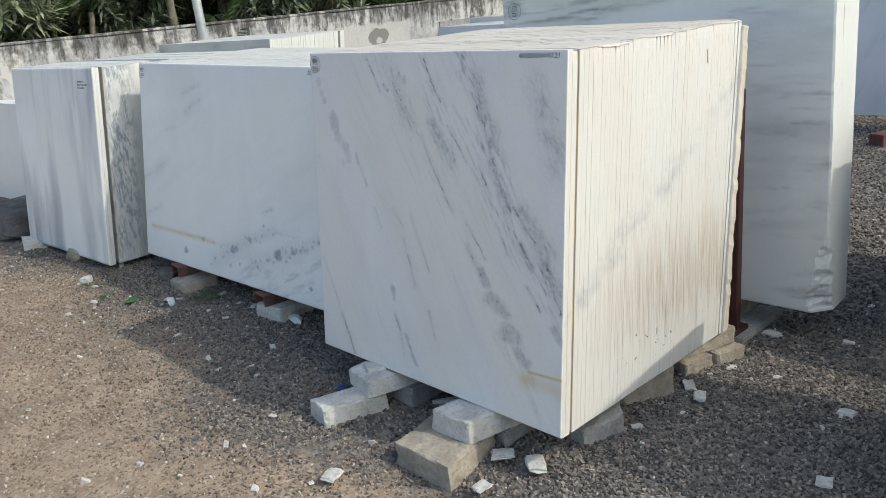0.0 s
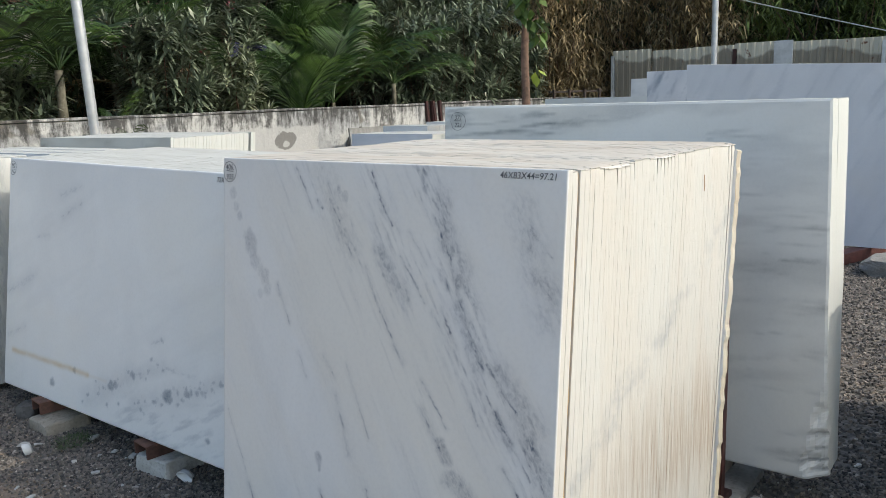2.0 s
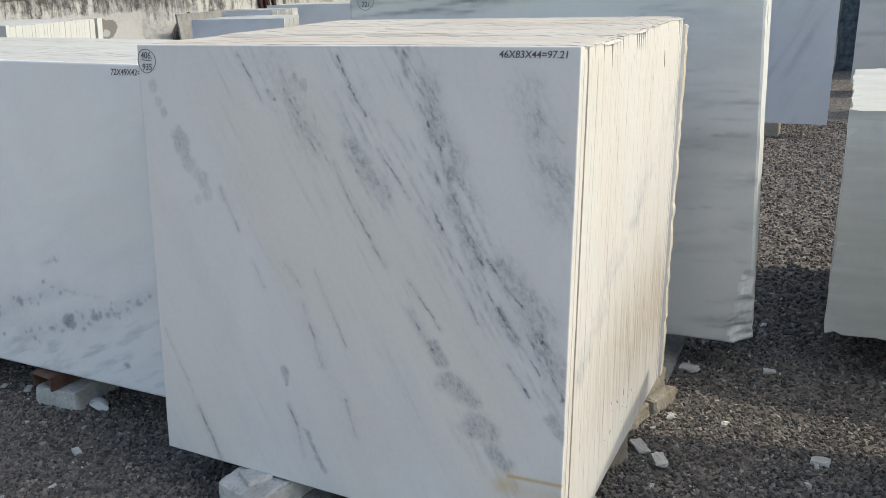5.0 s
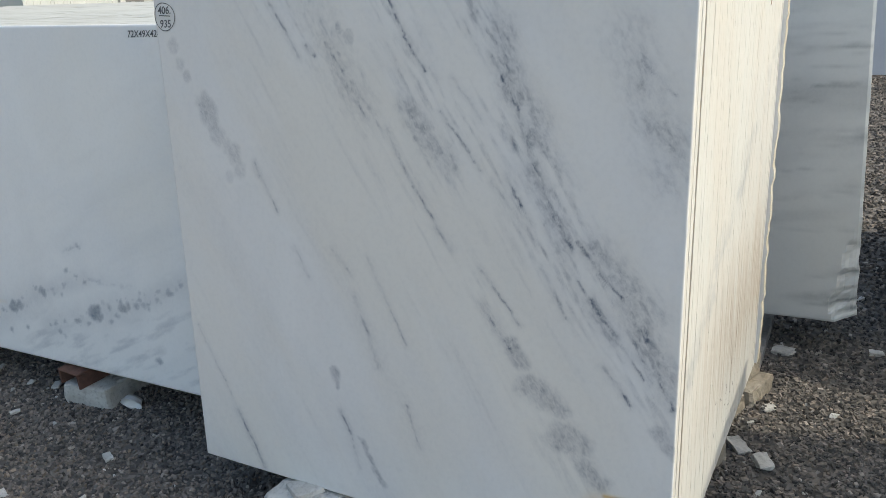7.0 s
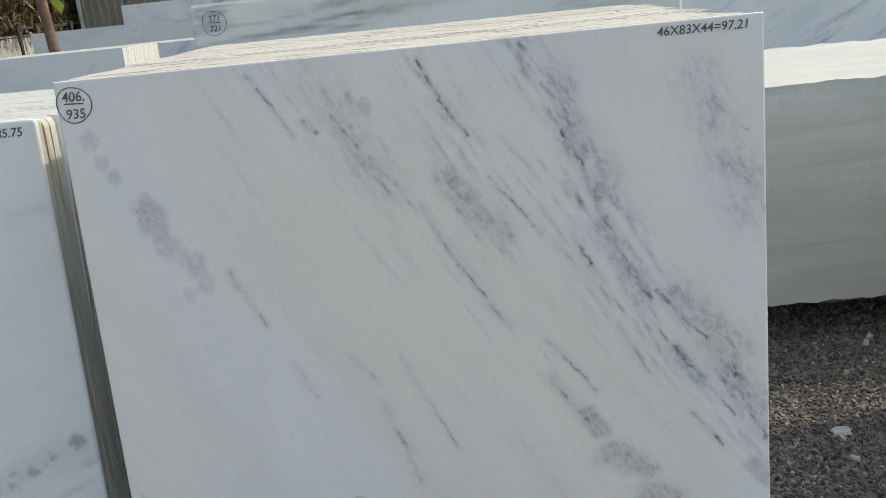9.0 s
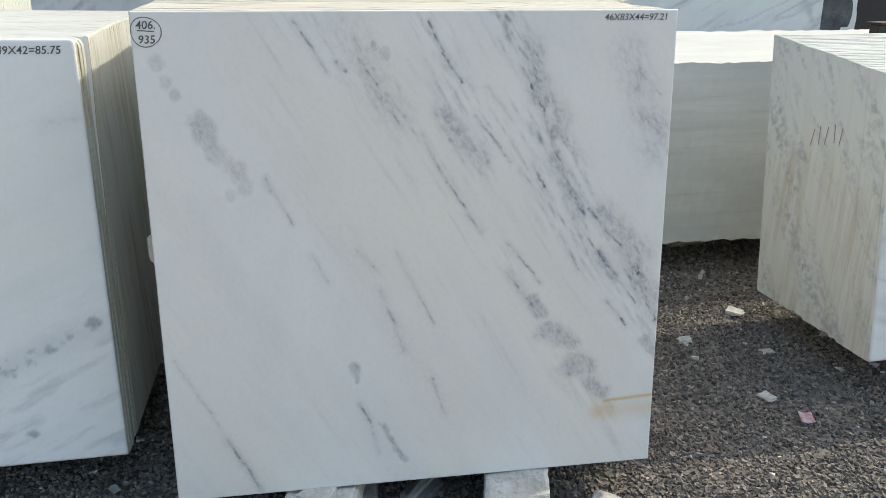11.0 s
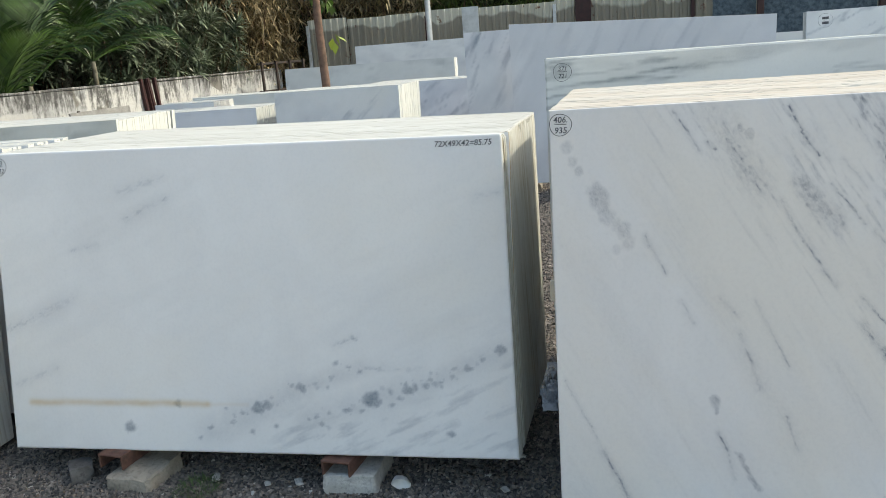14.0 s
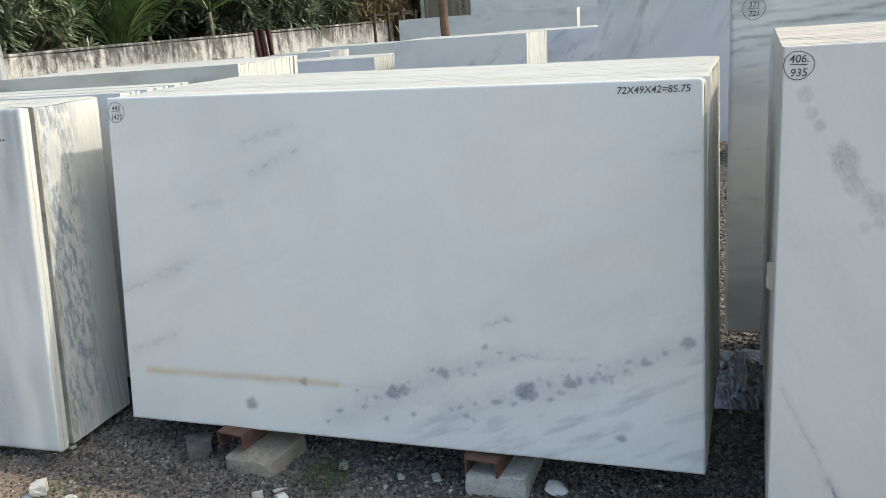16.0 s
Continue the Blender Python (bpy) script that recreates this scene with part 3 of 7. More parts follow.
def rough_slab(name, w, h, t, mats, seed, wear=0.004, chips=0.0, per=10, rise=0.0, fall=0.0, bevel=0.0009, lean=0.0, foot=0.004, flare=0.0):
    """A plain slab with slightly ragged rims and, with chips, broken bites along its top."""
    rs = np.random.RandomState(seed)
    px, pz = [], []
    for k in range(per):
        px.append(w * k / per), pz.append(0.0)
    for k in range(per):
        px.append(w), pz.append(h * k / per)
    for k in range(3 * per):
        px.append(w * (1 - k / (3 * per))), pz.append(h)
    for k in range(per):
        px.append(0.0), pz.append(h * (1 - k / per))
    px, pz = np.array(px), np.array(pz)
    pz = pz + foot * rs.rand(len(px)) * np.isclose(pz, 0)
    rag = rs.rand(len(px)) if wear < 0.008 else 1.5 * (fbm(px / 0.030 + 3, pz / 0.030 + 5, seed, 5) - 0.5) + 0.5
    px = px + wear * (rag - 0.5) * (np.isclose(px, 0) | np.isclose(px, w))
    top = np.isclose(pz, h)
    pz = pz + (rs.rand(len(px)) - 0.5) * (wear * np.isclose(pz, 0) + min(wear, 0.0004) * top)
    pz = pz - top * chips * rs.rand(len(px)) ** 7 * (0.02 + np.clip(px / w, 0, 1) ** 8)
    pz = pz - top * (px > 0.985 * w) * chips * 0.8 * rs.rand(len(px)) ** 1.5
    pz = pz + rise * (px / w) * (1 - np.clip(pz / h, 0, 1)) - fall * (px / w) * np.clip(pz / h, 0, 1)
    px = px + flare * np.clip(px / w, 0, 1) ** 3 * (1 - np.clip(pz / h, 0, 1))
    m = len(px)
    lid = 2 if len(mats) > 2 else 1
    cx, cz, e = w / 2, h / 2, bevel
    inx, inz = px - np.sign(px - cx) * e, pz - np.sign(pz - cz) * e
    rings = [(inx, 0.0, inz), (px, e, pz), (px, t - e, pz), (inx, t, inz)]
    slope, drop = math.tan(radians(lean)), math.cos(radians(lean))
    verts = [(a, y / drop + c * drop * slope, c * drop) for xs, y, zs in rings for a, c in zip(xs, zs)]
    faces = [tuple(range(m))]
    index = [0]
    for r in range(3):
        for k in range(m):
            q = (k + 1) % m
            faces.append((r * m + k, (r + 1) * m + k, (r + 1) * m + q, r * m + q))
            index.append(lid if top[k] else 1)
    faces.append(tuple(range(3 * m, 4 * m))[::-1])
    index.append(0)
    return mesh_of(name, verts, faces, mats, False, index)


def cut_slab(name, w, h, t, mats, seed, lean, chip=0.010, rag=0.0006, foot=0.008, bite=0.0015, round_end=0.0, rise=0.0, deep=0.0, bevel=0.00015):
    """A sawn slab with its own broken upper end, ragged rims and a third material on its top."""
    rs = np.random.RandomState(seed)
    nb, nr, nt, nl = 22, 26, 46, 10
    near = 1 - np.linspace(0, 1, nt, endpoint=False) ** 1.7
    px = np.concatenate([np.linspace(0, w, nb, endpoint=False), np.full(nr, w), w * near, np.zeros(nl)])
    pz = np.concatenate([np.zeros(nb), h * (1 - np.linspace(1, 0, nr, endpoint=False) ** 1.6), np.full(nt, h), h * (1 - np.arange(nl) / nl)])
    side = np.concatenate([np.zeros(nb), np.ones(nr), np.full(nt, 2), np.full(nl, 3)])
    out, up = w - px, h - pz
    cut = chip * (0.9 + 0.2 * rs.rand())
    pz = pz - (side == 2) * (cut * np.exp(-out / (0.020 + 0.004 * rs.rand())) * (0.9 + 0.2 * rs.rand(len(px))) + bite * rs.rand(len(px)) ** 6 + 0.0002 * rs.rand(len(px)))
    px = px - (side == 1) * (0.75 * cut * np.exp(-up / (0.014 + 0.005 * rs.rand())) + rag * (rs.rand(len(px)) - 0.3))
    px = px + (side == 3) * rag * (rs.rand(len(px)) - 0.5)
    if round_end:
        corner = np.maximum(round_end - out, 0) ** 2
        pz = pz - (side == 2) * (round_end - np.sqrt(np.maximum(round_end ** 2 - corner, 0)))
        px = px - (side == 1) * (round_end - np.sqrt(np.maximum(round_end ** 2 - np.maximum(round_end - up, 0) ** 2, 0)))
    pz = pz + (side == 0) * foot * rs.rand(len(px)) ** 2
    pz = pz + (rise * (px / w) - deep) * (1 - np.clip(pz / h, 0, 1))
    m, e = len(px), bevel
    cx, cz = w / 2, h / 2
    inx, inz = px - np.sign(px - cx) * e, pz - np.sign(pz - cz) * e
    slope, drop = math.tan(radians(lean)), math.cos(radians(lean))
    verts = [(a, y / drop + c * drop * slope, c * drop) for xs, y, zs in ((inx, 0.0, inz), (px, e, pz), (px, t - e, pz), (inx, t, inz)) for a, c in zip(xs, zs)]
    faces, index = [tuple(range(m))], [1]
    for r in range(3):
        for k in range(m):
            q = (k + 1) % m
            faces.append((r * m + k, (r + 1) * m + k, (r + 1) * m + q, r * m + q))
            index.append(2 if side[k] == 2 and len(mats) > 2 else 1)
    faces.append(tuple(range(3 * m, 4 * m))[::-1])
    index.append(1)
    return mesh_of(name, verts, faces, mats, False, index)


def stand(left, right, z):
    """The frame of a stack: X from its left foot to its right foot, Y back, Z up. Returns it and the width."""
    a, b = Vector((*left, z)), Vector((*right, z))
    r = (b - a).normalized()
    d = Vector((-r.y, r.x, 0))
    return Matrix(((r.x, d.x, 0, a.x), (r.y, d.y, 0, a.y), (0, 0, 1, a.z), (0, 0, 0, 1))), (b - a).length


def off_square(me, w, h, left_out, right_out, left_up, right_up, foot_out):
    """Slides a slab's upper corners sideways and up, and its lower end corner outwards: it was not cut square."""
    co = np.empty(len(me.vertices) * 3)
    me.vertices.foreach_get("co", co)
    co = co.reshape(-1, 3)
    a, b = co[:, 0] / w, np.clip(co[:, 2] / h, 0, 1)
    dx = b * (left_out + (right_out - left_out) * a) + (1 - b) * foot_out * a
    co[:, 2] += b * (left_up + (right_up - left_up) * a)
    co[:, 0] += dx
    me.vertices.foreach_set("co", co.ravel())
    me.update()


def stack(name, label, left, right, z, h, lean, count, pitch, front, mats, seed, step=0.012, wear=0.004, chips=0.0,
          jitter=0.0018, gaps=(), drop=0.0012, notch=None, rise=0.0, fall=0.0, props=False, bevel=0.0006, climb=0.0, foot=0.004, loose=1.0, cut=None, flare=0.0, warp=None, group="leaning marble slab stacks"):
    """Slabs that lean back one on another: a front slab with its own veins and plainer ones behind it."""
    m, w = stand(left, right, z)
    mats = mats if len(mats) > 2 else mats + [M_top_white]
    ob = thing(name, label, "marble slabs", m, group)
    tilt = pose(0, 0, 0, -lean)
    t = pitch - 0.0001
    me = grid_slab("front_slab", w, h, t, front, step, mats, seed, min(wear, 0.003), notch)
    if warp:
        off_square(me, w, h, *warp)
    first = part("front_slab", me, None, ob, "", tilt)
    kinds = [] if cut else [rough_slab("slab", w, h - 0.004, t, mats, seed + 1 + k, wear, chips, 10, rise, fall, bevel, lean, foot, flare) for k in range(min(6, max(1, count - 1)))]
    rs = random.Random(seed)
    y = 0.0
    for k in range(1, count):
        y += pitch + (gaps[k] if isinstance(gaps, dict) and k in gaps else 0.0) + (loose * rs.uniform(0.0008, 0.0022) if rs.random() < 0.22 else 0.0)
        own = cut_slab("slab", w, h - 0.003, t, mats, seed + k, lean, **cut(k / count)) if cut else kinds[rs.randrange(len(kinds))]
        if warp and cut:
            off_square(own, w, h, *warp)
        part("slab", own, None, ob, "",
             Matrix.Translation((rs.uniform(-jitter, jitter) * (1.0 if k < 6 or not cut else 0.2), y / math.cos(radians(lean)),
                                 rs.uniform(-drop, 0.0) + 0.001 + climb * k + (0.003 * noise.noise(Vector((k * 0.17, seed * 0.37, 0.5))) - 0.0015 if cut else 0.0))))
    if props:
        for u in (0.2, 0.8):
            size = (0.22, max(0.25, y * 1.1 + 0.1), z + 0.004)
            base = new("support_stone", stone_mesh("support_stone", size, seed + 7, M_stone_tan, 3, 0.03))
            base.matrix_world = m @ pose(u * w, size[1] / 2 - 0.06, -z)
            tagged(base, "squared tan stone under far slabs", "stone", "support stones under the slabs")
    return ob, first, w, y


def text_mesh(text, size):
    cu = bpy.data.curves.new("text", "FONT")
    cu.body, cu.size, cu.shear, cu.offset = text, size, 0.12, size * 0.010
    cu.resolution_u = 3
    ob = bpy.data.objects.new("text", cu)
    scene.collection.objects.link(ob)
    bpy.context.view_layer.update()
    me = bpy.data.meshes.new_from_object(ob.evaluated_get(bpy.context.evaluated_depsgraph_get()))
    bpy.data.objects.remove(ob)
    me.materials.clear()
    return me


def inscription(slab, text, x, z, size, material=None, label="black handwritten figures", y=-0.0012, turn=0.0):
    me = text_mesh(text, size)
    return part("inscription", me, material or M_ink, slab, label, pose(x, y, z, 90, 0, 0) @ pose(0, 0, 0, 0, 0, turn))


def ring_mark(slab, x, z, r, upper, lower, size):
    """A marker ring with a number over a number."""
    bm = bmesh.new()
    n, t = 36, 0.0009
    rows = []
    for k in range(n):
        a = 2 * math.pi * k / n
        wob = 1 + 0.03 * math.sin(3 * a + 1)
        rows.append([bm.verts.new((x + q * wob * math.cos(a), -0.0012, z + q * wob * 0.98 * math.sin(a))) for q in (r - t, r + t)])
    for k in range(n):
        bm.faces.new((rows[k][0], rows[(k + 1) % n][0], rows[(k + 1) % n][1], rows[k][1]))
    box(bm, (r * 1.1, 0.0004, 0.002), pose(x, -0.0012, z + 0.002, 0, 3, 0))
    part("ring_mark", bm, M_ink, slab, "black marker ring")
    for body, dz in ((upper, 0.006), (lower, -0.006 - size * 0.72)):
        if body:
            me = text_mesh(body, size)
            wide = max(v.co.x for v in me.vertices)
            part("inscription", me, M_ink, slab, "black handwritten figures", pose(x - wide / 2, -0.0012, z + dz, 90, 0, 0))
        else:
            part("inscription", boxed((r * 0.9, 0.0004, size * 0.5), pose(x, -0.0012, z + dz + size * 0.35)), M_ink, slab, "unreadable black mark")


def stone_mesh(name, size, seed, material, cuts=7, rough=0.14, flat=0.5):
    """A broken block: a subdivided box with split faces, knocked corners and a coarse skin."""
    rs = random.Random(seed)
    bm = bmesh.new()
    bmesh.ops.create_cube(bm, size=1.0)
    bmesh.ops.subdivide_edges(bm, edges=bm.edges[:], cuts=cuts, use_grid_fill=True)
    off = Vector((rs.uniform(0, 50), rs.uniform(0, 50), rs.uniform(0, 50)))
    skew = [rs.uniform(-0.08, 0.08) for _ in range(4)]
    planes = [(Vector([rs.choice((-1, 1)) * rs.uniform(0.4, 1) for _ in range(3)]).normalized(), rs.uniform(0.60, 0.76)) for _ in range(5)]
    for v in bm.verts:
        p = v.co
        for n, d in planes:
            over = p.dot(n) - d
            if over > 0:
                p -= n * over
        p.x += skew[0] * p.z + skew[1] * p.y * 0.6
        p.y += skew[2] * p.z + skew[3] * p.x * 0.4
        k = noise.noise(p * 2.1 + off) * rough + noise.noise(p * 6.0 + off) * rough * 0.35
        p *= 1 + k * 0.6
        v.co = Vector((p.x * size[0], p.y * size[1], (p.z + 0.5) * size[2]))
    low = min(v.co.z for v in bm.verts)
    for v in bm.verts:
        v.co.z -= low
    me = bpy.data.meshes.new(name)
    bm.to_mesh(me)
    bm.free()
    me.materials.append(material)
    return me


def stone(name, label, category, size, at, turn, seed, material, group="", **more):
    ob = new(name, stone_mesh(name, size, seed, material, **more))
    ob.matrix_world = pose(*at, 0, 0, turn)
    return tagged(ob, label, category, group)


def leaves_mesh(name, centres, ways, lengths, widths, material, droop=0.25, seed=0):
    """Many folded pointed leaves in one mesh: each has a base, two flanks and a tip."""
    rs = np.random.RandomState(seed)
    c, d = np.asarray(centres, float), np.asarray(ways, float)
    n = len(c)
    d /= np.linalg.norm(d, axis=1, keepdims=True) + 1e-9
    up = np.array([0, 0, 1.0]) + 0.5 * (rs.rand(n, 3) - 0.5)
    s = np.cross(d, up)
    s /= np.linalg.norm(s, axis=1, keepdims=True) + 1e-9
    ln, wd = np.asarray(lengths)[:, None], np.asarray(widths)[:, None]
    sag = np.array([0, 0, -1.0]) * ln * droop
    mid = c + d * ln * 0.45 + sag * 0.15
    tip = c + d * ln + sag
    verts = np.stack([c, mid + s * wd * 0.5, mid - s * wd * 0.5, tip], 1).reshape(-1, 3)
    i = np.arange(n)[:, None] * 4
    faces = np.concatenate([i + np.array([[0, 2, 1]]), i + np.array([[1, 2, 3]])], 1).reshape(-1, 3)
    me = bpy.data.meshes.new(name)
    me.vertices.add(len(verts)), me.loops.add(faces.size), me.polygons.add(len(faces))
    me.vertices.foreach_set("co", verts.reshape(-1).astype(np.float32))
    me.loops.foreach_set("vertex_index", faces.reshape(-1).astype(np.int32))
    me.polygons.foreach_set("loop_start", (np.arange(len(faces)) * 3).astype(np.int32))
    me.update(calc_edges=True)
    me.materials.append(material)
    return me


# ---- the ground ----
def gravel_share(x, y):
    """1 where crushed stone lies thick, towards 0 on the trodden earth in front of the stacks."""
    edge = 1.44 + 0.13 * np.sin(1.7 * y + 0.6) + 0.10 * np.sin(4.1 * y) - 0.45 * clip01((1.6 - y) / 1.2) + 0.15 * clip01((y - 3.4) / 2)
    return clip01((x - edge) / 0.5 + 0.5)


def ground_z(x, y):
    """The height of the ground: small bumps, and a shallow hollow before the leading stack."""
    return 0.022 * (fbm(x / 0.5, y / 0.5, 31) - 0.5) + 0.012 * (fbm(x / 0.12, y / 0.12, 37) - 0.5) - 0.045 * np.exp(-((x - 1.42) / 0.36) ** 2 - ((y - 1.72) / 0.42) ** 2)


def ground():
    dense_x, dense_y = np.arange(-3, 9.01, 0.09), np.arange(-4, 11.01, 0.09)
    far = np.array([0.6, 2, 5, 12, 30, 80, 250, 900])
    xs = np.concatenate([dense_x[0] - far[::-1], dense_x, dense_x[-1] + far])
    ys = np.concatenate([dense_y[0] - far[::-1], dense_y, dense_y[-1] + far])
    x, y = np.meshgrid(xs, ys)
    z = ground_z(x, y)
    z[(x < -3) | (x > 9) | (y < -4) | (y > 11)] = -0.004
    idx = np.arange(x.size).reshape(x.shape)
    faces = np.stack([idx[:-1, :-1], idx[:-1, 1:], idx[1:, 1:], idx[1:, :-1]], -1).reshape(-1, 4)
    me = mesh_of("ground", np.stack([x, y, z], -1).reshape(-1, 3).tolist(), faces.tolist(), [M_ground], True)
    attr = me.attributes.new("gravel", "FLOAT", "POINT")
    attr.data.foreach_set("value", gravel_share(x, y).reshape(-1).astype(np.float32))
    tagged(new("ground", me), "trodden brown earth and grey crushed stone", "ground", kind="structure")


ground()


# ---- boundary wall and sheet fence ----
WALL_Y = 10.4


def boundary_wall():
    ob = thing("wall_north", "low grey plastered boundary wall with black rain streaks", "wall", kind="structure")
    nx, nz = 240, 16
    x, z = np.meshgrid(np.linspace(-6, 17.2, nx + 1), np.linspace(-0.05, 1.24, nz + 1))
    z = z + (z > 1.2) * 0.025 * (fbm(x / 0.6, z * 0, 11) - 0.5)
    y = WALL_Y + 0.015 * (fbm(x / 0.7, z / 0.4, 12) - 0.5)
    n = x.size
    idx = np.arange(n).reshape(x.shape)
    front = np.stack([idx[:-1, :-1], idx[:-1, 1:], idx[1:, 1:], idx[1:, :-1]], -1).reshape(-1, 4)
    v = np.stack([x, y, z], -1).reshape(-1, 3)
    loop = np.concatenate([idx[0, :], idx[1:, -1], idx[-1, -2::-1], idx[-2:0:-1, 0]])
    back = v[loop].copy()
    back[:, 1] = WALL_Y + 0.22
    b = n + np.arange(len(loop))
    q = np.roll(np.arange(len(loop)), -1)
    sides = np.stack([loop, b, b[q], loop[q]], -1)
    part("wall_body", mesh_of("wall_body", np.concatenate([v, back]).tolist(), front.tolist() + sides.tolist() + [b.tolist()], [M_wall]), None, ob)
    rs = random.Random(4)
    for k in range(14):
        part("coping", boxed((1.648, 0.224, 0.035), pose(-5.2 + 1.65 * k, WALL_Y + 0.11, 1.262 + rs.uniform(-0.006, 0.008), 0, rs.uniform(-0.3, 0.3), rs.uniform(-0.2, 0.2)), 0.008), M_wall, ob)


boundary_wall()


def sheet_fence():
    ob = thing("fence", "stained cream corrugated sheet-metal fence with steel posts", "fence", kind="structure")
    x0, y0, pitch, h = 17.5, 9.75, 0.92, 2.23
    verts, faces = [], []
    n = 48
    for k in range(n + 1):
        u = k / n * pitch
        ph = (u / pitch * 6) % 1
        d = 0.028 if 0.36 < ph < 0.64 else (0.014 if 0.30 < ph < 0.70 else 0.0)
        for z in (0.05, h):
            for t in (0.0, 0.003):
                verts.append((-d + t, -u, z))
    for k in range(n):
        a, b = 4 * k, 4 * (k + 1)
        faces += [(a, a + 2, b + 2, b), (a + 1, b + 1, b + 3, a + 3), (a + 2, a + 3, b + 3, b + 2), (a, b, b + 1, a + 1)]
    me = mesh_of("sheet", verts, faces, [M_sheet])
    rs = random.Random(8)
    for k in range(19):
        m = pose(x0 + rs.uniform(-0.02, 0.02), y0 - k * pitch, rs.uniform(-0.03, 0.03), 0, rs.uniform(-1, 1), rs.uniform(-0.5, 0.5))
        part("sheet", me, None, ob, "", m)
        if k % 3 == 0:
            part("post", boxed((0.07, 0.07, 2.15), pose(x0 - 0.06, y0 - k * pitch, 1.07), 0.005), M_maroon if k % 2 else M_zinc, ob)
    part("grey_panel", boxed((0.02, 0.36, 2.24), pose(x0 - 0.075, 6.02, 1.13), 0.004), M_zinc, ob, "plain grey sheet patch")
    part("maroon_panel", boxed((0.02, 0.32, 2.2), pose(x0 - 0.075, 3.64, 1.13), 0.004), M_maroon, ob, "maroon painted sheet patch")


sheet_fence()


# ---- veins of the slab faces ----
def streaks(x, y, rows, w, h, gain, wob=0.009, seed=3, unit=0.0011):
    """Torn lines along the given ways (u0, v0, u1, v1, width): grey beads round a thin, broken thread."""
    xx = x + wob * (fbm(x / 0.05, y / 0.05, seed) - 0.5) * 0.9 + 0.004 * (fbm(x / 0.012, y / 0.012, seed + 5, 2) - 0.5)
    yy = y + wob * (fbm(x / 0.05, y / 0.05, seed + 17) - 0.5) * 0.9
    total = np.zeros_like(x)
    for k, (u0, v0, u1, v1, wide) in enumerate(rows):
        r = max(wide * unit * 0.55, 0.0019)
        d = segment_distance(xx, yy, u0 * w, v0 * h, u1 * w, v1 * h)
        dx, dy = (u1 - u0) * w, (v1 - v0) * h
        ln = math.hypot(dx, dy) + 1e-6
        along, across = (xx * dx + yy * dy) / ln, (xx * dy - yy * dx) / ln
        bead = clip01((fbm(along / 0.016 + k, across / 0.006, seed + 40, 3) - 0.44) * 4.5)
        gate = clip01((fbm(along / 0.045 + 3 * k, across * 0 + k, seed + 50, 2) - 0.22) * 2.2)
        thread = np.exp(-(d / 0.0024) ** 2) * gate
        core = np.exp(-(d / r) ** 2) * (0.14 + 0.95 * bead) * (0.30 + 0.70 * gate) + 0.26 * thread * (0.4 + bead) + 0.24 * np.exp(-(d / (2.6 * r + 0.004)) ** 2)
        total = np.maximum(total, gain * core)
    return total


def drifts(x, y, rows, w, h, along, across, seed, unit=0.0011, grain=0.58, power=2):
    """Soft grey drifts of flecks along the given ways."""
    xx = x + 0.030 * (fbm(x / 0.045, y / 0.045, seed) - 0.5)
    yy = y + 0.030 * (fbm(x / 0.045, y / 0.045, seed + 3) - 0.5)
    fleck = clip01((fbm(along / 0.016, across / 0.0075, seed + 6, 3) - 0.40) * 3.2)
    total = np.zeros_like(x)
    for u0, v0, u1, v1, wide in rows:
        d = segment_distance(xx, yy, u0 * w, v0 * h, u1 * w, v1 * h)
        total = np.maximum(total, np.exp(-(d / (wide * unit * 0.62)) ** power) * (1.0 if wide < 50 else 0.55))
    return total * (1 - grain + grain * fleck)


